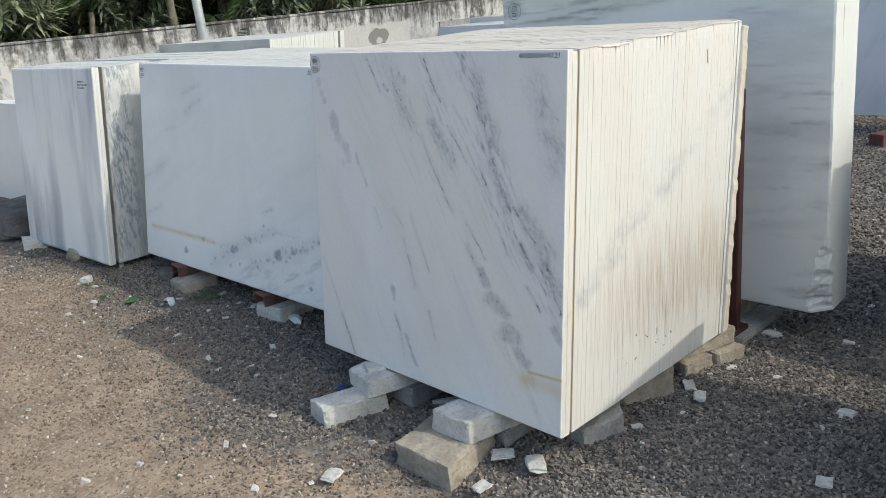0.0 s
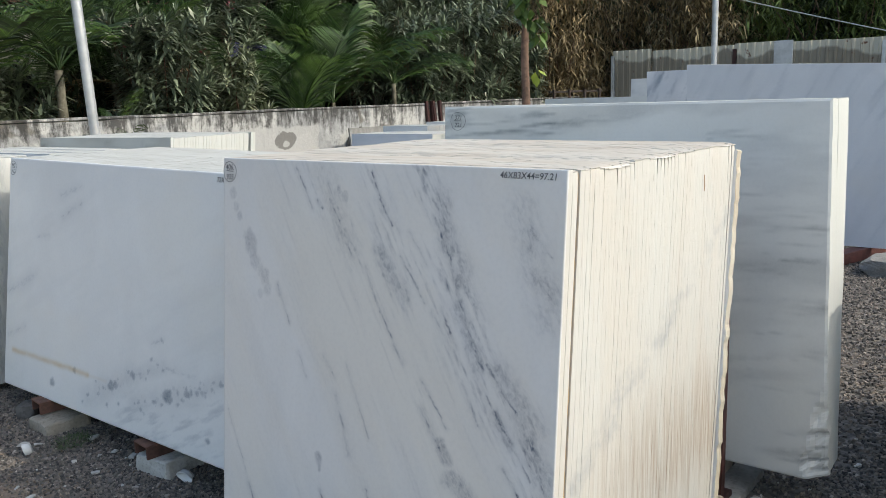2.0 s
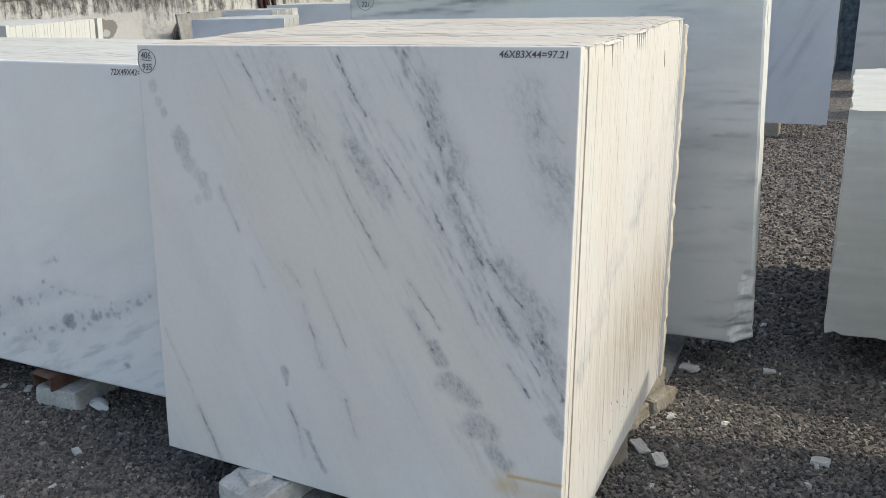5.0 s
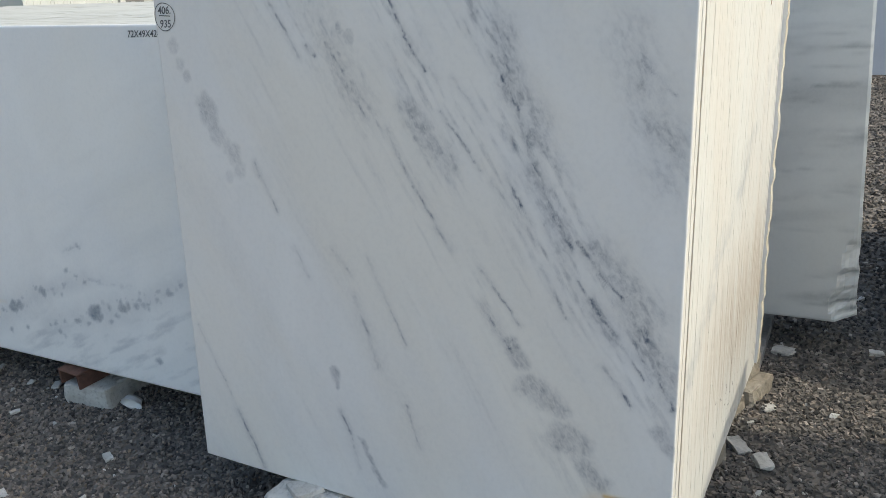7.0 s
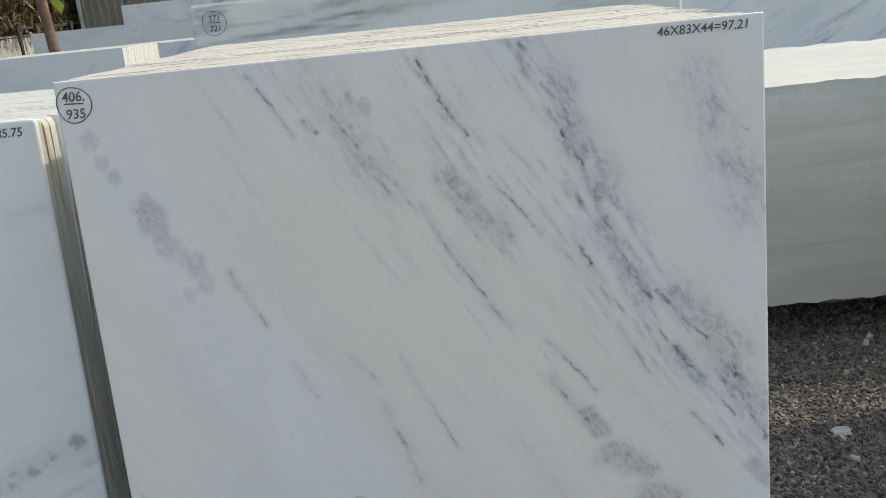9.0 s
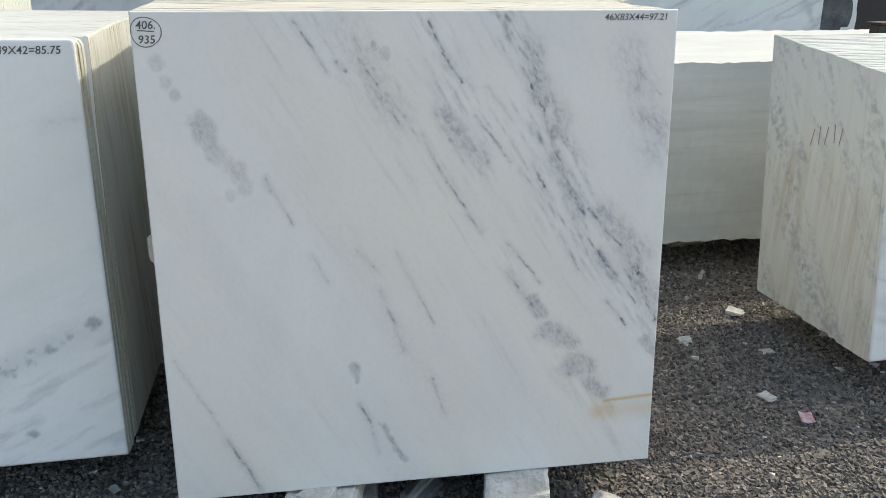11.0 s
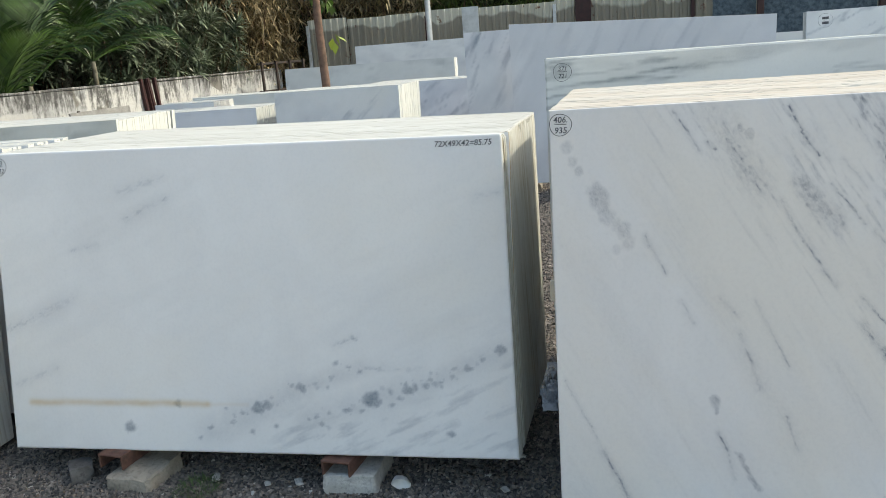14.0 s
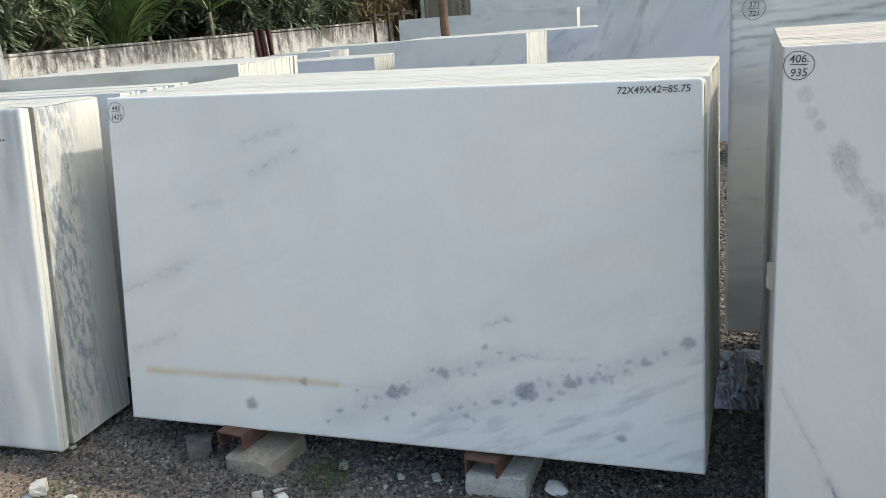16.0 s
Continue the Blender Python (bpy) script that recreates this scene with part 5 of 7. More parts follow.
stack("marble_slab_stack", "low white marble slabs lying under two iron bars", (8.45, 7.62), (8.50, 6.45), 0.08, 1.00, 3.0, 30, 0.0205,
      field_drift(0, 838, 0.3, 0.4), [M_grey, M_rim_white], 838, props=True, step=0.04)
stack("marble_slab_stack", "low pinkish white marble slabs before the boundary wall", (7.60, 7.58), (7.64, 6.90), 0.08, 0.985, 3.0, 24, 0.0205,
      field_drift(0, 839, 0.3, 0.4), [M_face, M_rim], 839, props=True, step=0.04)
stack("marble_slab_stack", "long white marble slabs near the fence", (11.50, 7.78), (11.55, 5.12), 0.10, 1.20, 3.0, 10, 0.022,
      field_drift(12, 848, 0.4, 0.4), [M_grey, M_rim_white], 848, props=True, step=0.04)
stack("marble_slab_stack", "long white marble slabs close before the fence", (13.50, 7.32), (13.52, 4.60), 0.10, 1.48, 3.0, 14, 0.022,
      field_drift(15, 858, 0.3, 0.4), [M_face, M_rim_white], 858, props=True, step=0.04)
wide, face6, w_wide, d_wide = stack(
    "marble_slab_stack", "wide white marble slabs with rising blue-grey veins", (8.90, 0.80), (8.95, -3.42), 0.12, 1.40, 3.0, 8, 0.022,
    field_drift(-30, 909, 0.6, 0.24, 0.7, 0.05, 0.45), [M_white, M_rim_white], 909, props=True, step=0.022)
ring_mark(face6, 0.18, 1.30, 0.07, "", "", 0.05)
stack("marble_slab_stack", "grey white marble slabs standing against the granite", (10.20, 1.23), (10.2, -0.8), 0.08, 1.24, 2.0, 4, 0.022,
      field_drift(5, 919, 0.4, 0.4), [M_grey, M_rim_white], 919, props=True, step=0.04)


def marble_block():
    """A thick sawn block with a ragged upper rim and a flat, sunlit top."""
    m, w = stand((3.235, 1.045), (3.30, -1.75), 0.155)
    bm = bmesh.new()
    nx, ny, nz = 90, 34, 26
    depth, h = 1.12, 0.77
    rows = {}

    def at(i, j, k):
        key = (i, j, k)
        if key not in rows:
            x, y, z = w * i / nx, depth * j / ny, h * k / nz
            p = Vector((x, y, z))
            amp = 0.0022
            edge = (i in (0, nx)) + (j in (0, ny)) + (k in (0, nz))
            if edge >= 2:
                amp = 0.007
            q = noise.noise_vector(p * 14) * amp + noise.noise_vector(p * 45) * amp * 0.6
            if k == 0:
                q.z += 0.012 * noise.noise(p * 20)
            rows[key] = bm.verts.new((x + q.x, y + q.y, z + q.z * (0.3 if k == nz and edge == 1 else 1)))
        return rows[key]

    for i in range(nx):
        for k in range(nz):
            bm.faces.new((at(i, 0, k), at(i + 1, 0, k), at(i + 1, 0, k + 1), at(i, 0, k + 1)))
            bm.faces.new((at(i, ny, k), at(i, ny, k + 1), at(i + 1, ny, k + 1), at(i + 1, ny, k)))
        for j in range(ny):
            bm.faces.new((at(i, j, nz), at(i + 1, j, nz), at(i + 1, j + 1, nz), at(i, j + 1, nz))).material_index = 1
            bm.faces.new((at(i, j, 0), at(i, j + 1, 0), at(i + 1, j + 1, 0), at(i + 1, j, 0)))
    for j in range(ny):
        for k in range(nz):
            bm.faces.new((at(0, j, k), at(0, j, k + 1), at(0, j + 1, k + 1), at(0, j + 1, k)))
            bm.faces.new((at(nx, j, k), at(nx, j + 1, k), at(nx, j + 1, k + 1), at(nx, j, k + 1)))
    ob = part("marble_block", bm, None)
    me = ob.data
    me.materials.append(M_block)
    # Darker top material: tones the sun's glare on the block down by colour.
    me.materials.append(M_top_white)
    ob.matrix_world = m
    tagged(ob, "thick pale marble block with ragged rim and grey bands", "marble block")
    return ob


def block_material():
    n = Nodes("banded_sawn_marble")
    co = n.where("Object")
    band = n.noise(n.where("Object", (0.9, 0.9, 11)), 1.0, 5, 0.6, 0.4)
    col = n.mix(n.ramp(band, (0.35, 0.0), (0.68, 1.0)), (0.66, 0.67, 0.64), (0.52, 0.54, 0.51))
    col = n.mix(n.ramp(n.noise(n.where("Object", (1.5, 1.5, 40)), 1.0, 4, 0.6), (0.56, 0.0), (0.75, 1.0)), col, (0.52, 0.53, 0.52))
    col = n.mix(n.math("MULTIPLY", n.ramp(n.noise(co, 30.0, 4), (0.5, 0.0), (0.75, 1.0)), 0.25), col, (0.55, 0.50, 0.42))
    along = n.node("SeparateXYZ", "X", Vector=n.node("TexCoord", "Object"))
    deep = n.node("SeparateXYZ", "Y", Vector=n.node("TexCoord", "Object"))
    up = n.node("SeparateXYZ", "Z", Vector=n.node("TexCoord", "Object"))
    end = n.math("MULTIPLY", n.ramp(along, (0.02, 1.0), (0.04, 0.0)), n.ramp(up, (0.26, 1.0), (0.38, 0.0)))
    specks = n.math("MULTIPLY", n.ramp(n.noise(n.where("Object", (20, 34, 14)), 1.0, 5, 0.7), (0.55, 0.0), (0.62, 1.0)), n.ramp(deep, (0.35, 0.0), (0.55, 1.0)))
    col = n.mix(n.math("MULTIPLY", n.math("MULTIPLY", end, specks), 0.85), col, (0.16, 0.11, 0.075))
    return n.done(col, 0.75, height=n.noise(n.where("Object", (3, 3, 30)), 4.0, 5), bump=0.12, dist=0.004)


M_block = block_material()
marble_block()


# ---- supports and scraps ----
SUP = "support stones under the slabs"


def broken_block(label, foot, low, tops, seed, material, rough=1.0, slant=0.04):
    """A split stone block over four ground corners, with its own height at each, ragged edges and pitted faces."""
    rs = random.Random(seed)
    cuts = 14
    bm = bmesh.new()
    bmesh.ops.create_cube(bm, size=1.0)
    bmesh.ops.subdivide_edges(bm, edges=bm.edges[:], cuts=cuts, use_grid_fill=True)
    off = Vector((rs.uniform(0, 50), rs.uniform(0, 50), rs.uniform(0, 50)))
    mid = Vector((sum(p[0] for p in foot) / 4, sum(p[1] for p in foot) / 4, 0))
    for v in bm.verts:
        a, b, c = v.co.x + 0.5, v.co.y + 0.5, v.co.z + 0.5
        edge = sum(min(k, 1 - k) < 0.035 for k in (a, b, c))
        share = ((1 - a) * (1 - b), a * (1 - b), a * b, (1 - a) * b)
        p = Vector((sum(k * q[0] for k, q in zip(share, foot)), sum(k * q[1] for k, q in zip(share, foot)), low + c * (sum(k * q for k, q in zip(share, tops)) - low))) - mid
        p.x, p.y = p.x * (1 - slant * c), p.y * (1 - slant * c)
        knock = max(0.0, noise.noise(p * 17 + off) + 0.35) * 0.012 + max(0.0, noise.noise(p * 48 + off)) * 0.007
        if edge >= 2:
            p -= Vector((p.x, p.y, (c - 0.5) * 0.14)).normalized() * knock * rough * (1.7 if edge == 3 else 1.0)
        p += (noise.noise_vector(p * 11 + off) * 0.0045 + noise.noise_vector(p * 37 + off) * 0.0028 + noise.noise_vector(p * 95 + off) * 0.0013) * rough
        v.co = p
    ob = part("support_stone", bm, material)
    ob.matrix_world = Matrix.Translation(mid)
    return tagged(ob, label, "stone", SUP)


broken_block("long pale broken marble block lying on the earth", ((1.495, 2.318), (1.735, 2.250), (1.775, 2.365), (1.515, 2.440)), -0.026, (0.066, 0.060, 0.060, 0.070), 12, M_stone)
broken_block("broken white marble block under the slabs", ((1.660, 2.262), (1.930, 2.205), (1.955, 2.390), (1.690, 2.432)), 0.058, (0.122, 0.127, 0.127, 0.122), 11, M_stone, 0.8)
broken_block("small flat marble piece lying on a white block", ((1.712, 2.330), (1.770, 2.292), (1.800, 2.345), (1.745, 2.395)), 0.121, (0.138, 0.136, 0.134, 0.136), 13, M_stone, 0.35)
broken_block("grey stone below a white marble block", ((1.790, 2.190), (1.960, 2.180), (1.970, 2.370), (1.800, 2.380)), -0.015, (0.062, 0.062, 0.062, 0.062), 113, M_stone_grey)
broken_block("flat grey marble shard lying under the slabs", ((1.815, 2.075), (1.900, 2.005), (1.945, 2.045), (1.870, 2.135)), -0.012, (0.022, 0.020, 0.024, 0.020), 114, M_stone_grey, 0.4)
broken_block("large tan stone block under a white one", ((1.540, 1.735), (1.800, 1.780), (1.760, 2.030), (1.535, 1.995)), -0.058, (0.050, 0.052, 0.050, 0.048), 15, M_stone_tan, 0.9)
broken_block("white broken marble block on a tan stone", ((1.672, 1.778), (1.930, 1.720), (1.960, 1.880), (1.668, 1.950)), 0.048, (0.127, 0.130, 0.130, 0.125), 14, M_stone, 0.8)
broken_block("grey stone wedged under the slab corner", ((1.800, 1.740), (1.950, 1.735), (1.960, 1.850), (1.815, 1.860)), -0.020, (0.047, 0.055, 0.050, 0.047), 16, M_stone_grey)
broken_block("flat grey stone under the slab rims", ((1.945, 1.540), (2.100, 1.490), (2.170, 1.590), (1.965, 1.665)), -0.018, (0.055, 0.075, 0.125, 0.060), 17, M_stone_grey)
broken_block("squared tan stone under the slab rims", ((2.240, 1.600), (2.420, 1.505), (2.470, 1.640), (2.275, 1.730)), -0.012, (0.125, 0.125, 0.128, 0.128), 18, M_stone_tan, 0.7)
broken_block("flat tan stone on rubble under the slabs", ((2.560, 1.575), (2.830, 1.490), (2.860, 1.640), (2.600, 1.700)), 0.050, (0.112, 0.120, 0.130, 0.128), 19, M_stone_tan)
broken_block("tan rubble stone on the gravel", ((2.560, 1.545), (2.690, 1.505), (2.720, 1.620), (2.590, 1.650)), -0.012, (0.050, 0.050, 0.052, 0.052), 20, M_stone_tan)
broken_block("tan rubble stone on the gravel", ((2.700, 1.490), (2.835, 1.455), (2.860, 1.580), (2.730, 1.620)), -0.012, (0.050, 0.048, 0.052, 0.052), 21, M_stone_tan)
broken_block("flat grey marble strip under the rear slabs", ((2.900, 1.505), (3.290, 1.520), (3.285, 1.625), (2.895, 1.610)), -0.008, (0.030, 0.030, 0.032, 0.032), 22, M_stone_grey, 0.35)
broken_block("flat grey stone deep under the slabs", ((2.250, 2.200), (2.550, 2.200), (2.550, 2.400), (2.250, 2.400)), -0.012, (0.128, 0.128, 0.128, 0.128), 23, M_stone_tan)
broken_block("pale broken stone under a rusty channel", ((1.865, 4.120), (2.060, 4.090), (2.110, 4.260), (1.868, 4.300)), -0.014, (0.040, 0.062, 0.060, 0.050), 24, M_stone_tan)
broken_block("pale squared stone under a rusty channel", ((1.950, 3.305), (2.170, 3.310), (2.150, 3.510), (1.925, 3.490)), -0.014, (0.066, 0.068, 0.068, 0.066), 25, M_stone, 0.7)
stone("support_stone", "dark lump of stone beside a pale one", "stone", (0.09, 0.08, 0.06), (1.94, 4.44, -0.004), 40, 26, M_stone_dark, SUP)
broken_block("white stone under the banded slabs", ((1.600, 5.900), (1.780, 5.850), (1.800, 6.020), (1.640, 6.060)), -0.012, (0.070, 0.045, 0.045, 0.075), 27, M_stone)
stone("support_stone", "tan stone under the banded slabs", "stone", (0.20, 0.16, 0.08), (1.82, 5.38, -0.006), 12, 28, M_stone_tan, SUP)
# Made-up dark stone: there is only shade under the slabs here.
stone("support_stone", "added flat dark stone where only shade shows under banded slabs", "stone", (0.3, 0.10, 0.05), (2.25, 5.02, -0.006), 80, 29, M_stone_dark, SUP)
stone("support_stone", "grey stone under the tall slabs", "stone", (0.3, 0.22, 0.13), (3.18, 2.45, -0.004), 8, 30, M_stone_tan, SUP)
stone("support_stone", "grey stone under the tall slabs", "stone", (0.26, 0.2, 0.13), (3.20, 1.72, -0.004), 8, 31, M_stone_tan, SUP)
stone("support_stone", "tan stone under the marble block", "stone", (0.34, 0.28, 0.165), (3.75, 0.55, -0.004), 8, 32, M_stone_tan, SUP)
stone("support_stone", "tan stone under the marble block", "stone", (0.34, 0.28, 0.165), (3.80, -1.0, -0.004), 8, 33, M_stone_tan, SUP)
stone("support_stone", "pale stone under the opposite slabs", "stone", (0.26, 0.20, 0.145), (2.55, 0.20, -0.004), 14, 34, M_stone, SUP)
stone("support_stone", "pale stone under the opposite slabs", "stone", (0.26, 0.20, 0.145), (2.48, -0.42, -0.004), 14, 35, M_stone, SUP)


stone("support_stone", "grey stone under a short rusty channel", "stone", (0.22, 0.15, 0.055), (2.36, -0.02, -0.004), 30, 36, M_stone_grey, SUP)
stone("support_stone", "small dark block lying on the gravel", "stone", (0.07, 0.06, 0.05), (1.575, 0.51, -0.004), 20, 37, M_stone_dark, SUP)
stone("marble_chip", "flat white marble strip wedged under the slabs", "marble chip", (0.16, 0.05, 0.018), (2.29, 0.03, 0.050), 70, 38, M_stone, "marble chips", cuts=3, rough=0.1)


def channel(length, at, turn, label):
    """A rusty steel channel, open below."""
    bm = bmesh.new()
    w, h, t = 0.105, 0.055, 0.008
    box(bm, (length, w, t), pose(length / 2, 0, h - t / 2), 0.002)
    for s in (-1, 1):
        box(bm, (length, t, h - t), pose(length / 2, s * (w / 2 - t / 2), (h - t) / 2), 0.002)
    ob = part("steel_channel", bm, M_rust)
    ob.matrix_world = pose(*at, 0, 0, turn)
    return tagged(ob, label, "steel channel", "rusty channels under the slabs")


channel(0.78, (1.905, 4.285, 0.060), -6, "rusty steel channel under the spotted slabs")
channel(0.30, (2.33, -0.04, 0.058), -12, "short rusty steel channel under the opposite slabs")
channel(0.78, (1.925, 3.435, 0.068), -4, "rusty steel channel under the spotted slabs")


def slab_rack(at, turn, label, height=1.0, width=0.9):
    ob = thing("slab_rack", label, "rack", pose(*at, 0, 0, turn))
    for s in (0, 1):
        part("upright", boxed((0.035, 0.035, height), pose(0, s * width, height / 2), 0.004), M_maroon, ob)
        part("foot", boxed((0.14, 0.05, 0.03), pose(0.0, s * width, 0.025), 0.004), M_maroon, ob)
    part("rail", boxed((0.05, width, 0.05), pose(0.0, width / 2, height - 0.1), 0.004), M_maroon, ob)
    return ob


slab_rack((2.955, 1.565, 0.01), 0, "maroon painted steel rack between two slab stacks", 0.98, 0.93)

# scraps on the ground
def cup(at, turn, seed, label):
    """A crushed white throw-away cup, lying."""
    rs = random.Random(seed)
    n, verts, faces = 20, [], []
    for ring, (z, r) in enumerate(((0.0, 0.022), (0.012, 0.026), (0.024, 0.029), (0.027, 0.031), (0.024, 0.028), (0.003, 0.018))):
        for k in range(n):
            a = 2 * math.pi * k / n
            q = r * (1 + 0.20 * math.sin(2 * a + seed) + rs.uniform(-0.08, 0.08))
            verts.append((z, q * math.cos(a), q * math.sin(a) * 0.8))
    for ring in range(5):
        for k in range(n):
            p = (k + 1) % n
            faces.append((ring * n + k, ring * n + p, (ring + 1) * n + p, (ring + 1) * n + k))
    faces.append(tuple(range(n))[::-1])
    faces.append(tuple(range(5 * n, 6 * n)))
    ob = new("paper_cup", mesh_of("paper_cup", verts, faces, [M_paper], True))
    ob.matrix_world = pose(*at, 0, 15, turn)
    return tagged(ob, label, "cup", "thrown-away cups")


cup((2.00, 3.235, 0.030), 200, 3, "crushed white paper cup lying beside a support stone")
cup((1.745, 3.985, 0.028), 150, 5, "crushed white paper cup lying on the gravel")


def wrapper(at, turn, size, material, label, seed):
    n = 7
    x, y = np.meshgrid(np.linspace(-0.5, 0.5, n), np.linspace(-0.5, 0.5, n))
    z = 0.008 + 0.008 * fbm(x * 2 + 9, y * 2 + 9, seed) + 0.006 * np.abs(x)
    idx = np.arange(n * n).reshape(n, n)
    faces = np.stack([idx[:-1, :-1], idx[:-1, 1:], idx[1:, 1:], idx[1:, :-1]], -1).reshape(-1, 4)
    ob = new("wrapper", mesh_of("wrapper", np.stack([x * size[0], y * size[1], z], -1).reshape(-1, 3).tolist(), faces.tolist(), [material], True))
    mod = ob.modifiers.new("thickness", "SOLIDIFY")
    mod.thickness = 0.0008
    ob.matrix_world = pose(*at, 0, 0, turn)
    return tagged(ob, label, "wrapper", "litter on the gravel")


wrapper((2.066, 0.850, 0.004), 72, (0.040, 0.060), M_pink, "crumpled pink printed wrapper on the gravel", 3)
wrapper((2.025, 0.585, 0.004), 40, (0.035, 0.070), M_yellow, "crumpled yellow printed wrapper on the gravel", 4)


def plastic_sheet():
    """A crumpled grey plastic film on the ground between two stacks."""
    n = 60
    x, y = np.meshgrid(np.linspace(-0.5, 0.5, n), np.linspace(-0.5, 0.5, n))
    r = np.hypot(x, y) * 2
    z = 0.012 + clip01(1 - r) * 0.10 * fbm(x * 3 + 5, y * 8 + 5, 91, 2) + 0.07 * np.abs(fbm(x * 7 + 2, y * 16 + 2, 92) - 0.5) * clip01(1.2 - r)
    x2 = x * 0.50 + 0.05 * (fbm(x * 5, y * 5, 93) - 0.5)
    y2 = y * 0.26 + 0.04 * (fbm(x * 5, y * 5, 94) - 0.5)
    idx = np.arange(n * n).reshape(n, n)
    faces = np.stack([idx[:-1, :-1], idx[:-1, 1:], idx[1:, 1:], idx[1:, :-1]], -1).reshape(-1, 4)
    ob = new("plastic_sheet", mesh_of("plastic_sheet", np.stack([x2, y2, z], -1).reshape(-1, 3).tolist(), faces.tolist(), [M_film], True))
    ob.matrix_world = pose(2.86, 2.745, 0.0, 0, 0, 10)
    tagged(ob, "crumpled grey plastic sheet on the ground between stacks", "plastic sheet")


plastic_sheet()
M_scrap = plain("green_plastic_scrap", (0.05, 0.15, 0.05), (0.03, 0.08, 0.03), 0.7, 40)
wrapper((1.625, 4.245, 0.0), 35, (0.075, 0.055), M_scrap, "torn flat scrap of green plastic on the gravel", 6)
M_blue_scrap = plain("blue_plastic_scrap", (0.01, 0.05, 0.30), (0.02, 0.04, 0.18), 0.35, 40)
wrapper((1.700, 2.500, 0.004), 15, (0.045, 0.030), M_blue_scrap, "torn scrap of blue plastic beside a white stone", 7)
stone("marble_chip", "thin white marble strip lying across a grey shard", "marble chip", (0.13, 0.018, 0.012), (1.875, 2.075, 0.022), -38, 63, M_stone, "marble chips", cuts=3, rough=0.08)
stone("marble_chip", "rounded cream stone lying on the earth", "stone", (0.055, 0.045, 0.035), (1.602, 4.807, 0.002), 40, 61, M_stone, "marble chips", cuts=3, rough=0.2)
stone("marble_chip", "pale flat chip beside the banded slabs", "stone", (0.05, 0.025, 0.020), (1.86, 4.93, 0.002), 70, 62, M_stone, "marble chips", cuts=3, rough=0.2)


def tuft(at, seed, count, r, h, label):
    rs = np.random.RandomState(seed)
    a, q = rs.rand(count) * 2 * np.pi, r * np.sqrt(rs.rand(count))
    c = np.stack([q * np.cos(a), q * np.sin(a), np.zeros(count)], -1)
    d = np.stack([0.6 * np.cos(a + rs.randn(count)), 0.6 * np.sin(a + rs.randn(count)), 0.6 + rs.rand(count)], -1)
    me = leaves_mesh("weed_tuft", c, d, h * (0.5 + 0.7 * rs.rand(count)), 0.002 + 0.004 * rs.rand(count), M_weed, 0.6, seed)
    ob = new("weed_tuft", me)
    ob.matrix_world = pose(*at)
    tagged(ob, label, "weed", "weeds on the gravel", "stuff")


tuft((1.90, 3.95, 0.0), 1, 220, 0.075, 0.06, "small green weeds beside a pale stone")
tuft((1.58, 4.45, 0.0), 2, 120, 0.05, 0.03, "tiny green weeds on the earth")
tuft((1.78, 5.15, 0.0), 3, 120, 0.08, 0.03, "tiny green weeds on the earth")
tuft((1.63, 5.75, 0.0), 4, 160, 0.08, 0.04, "small green weeds beside a white stone")
tuft((1.62, 4.72, 0.0), 6, 140, 0.08, 0.04, "tiny green weeds on the earth")


# ---- far yard: granite, bars, poles ----
def leaning_plate(name, label, category, left, right, z, h, t, lean, material, seed, group="", uneven=0.02):
    m, w = stand(left, right, z)
    ob = new(name, rough_slab(name, w, h, t, [material, material], seed, uneven, 0.0, 14))
    ob.matrix_world = m @ pose(0, 0, 0, -lean)
    return tagged(ob, label, category, group)


for k, (yl, yr, h, mat) in enumerate(((1.48, 0.92, 2.15, M_granite), (0.84, -0.60, 2.2, M_granite), (-0.68, -1.45, 2.2, M_granite), (-1.50, -2.9, 2.05, M_granite_grey),
                                      (-2.95, -4.1, 2.1, M_granite_grey), (-4.15, -5.5, 2.15, M_granite), (-5.55, -7.2, 2.15, M_granite), (-7.25, -9.2, 2.15, M_granite_grey))):
    leaning_plate("granite_slab", "dark rough granite slab standing against maroon posts", "granite slab", (12.0, yl), (12.0, yr), 0.0, h, 0.16, 1.5, mat, 40 + k, "granite slabs")
for y in (0.88, -0.64, -4.12, -5.52):
    ob = new("steel_post", bpy.data.meshes.new("steel_post"))
    boxed((0.09, 0.09, 2.5), pose(0, 0, 1.25), 0.006).to_mesh(ob.data)
    ob.data.materials.append(M_maroon)
    ob.matrix_world = pose(11.93, y, 0)
    tagged(ob, "maroon painted steel post between granite slabs", "post", "maroon steel posts")
leaning_plate("granite_slab", "polished dark maroon granite slab", "granite slab", (9.1, -3.92), (9.1, -6.4), 0.10, 0.98, 0.05, 4, M_black, 51, "granite slabs", 0.004)
leaning_plate("marble_offcut", "narrow white marble offcut leaning on dark granite", "marble offcut", (9.0, -3.72), (9.0, -3.90), 0.05, 0.85, 0.03, 5, M_face, 52, "", 0.02)


def round_offcut():
    bm = bmesh.new()
    bmesh.ops.create_cone(bm, cap_ends=True, segments=48, radius1=0.42, radius2=0.42, depth=0.03, matrix=pose(0, 0, 0.42, 90, 0, 90))
    bmesh.ops.bevel(bm, geom=bm.edges[:], offset=0.003, segments=1, affect="EDGES")
    ob = part("round_offcut", bm, M_granite_grey)
    ob.matrix_world = pose(9.05, -3.42, 0.18)
    tagged(ob, "round grey stone plate standing behind the slabs", "stone plate")


round_offcut()


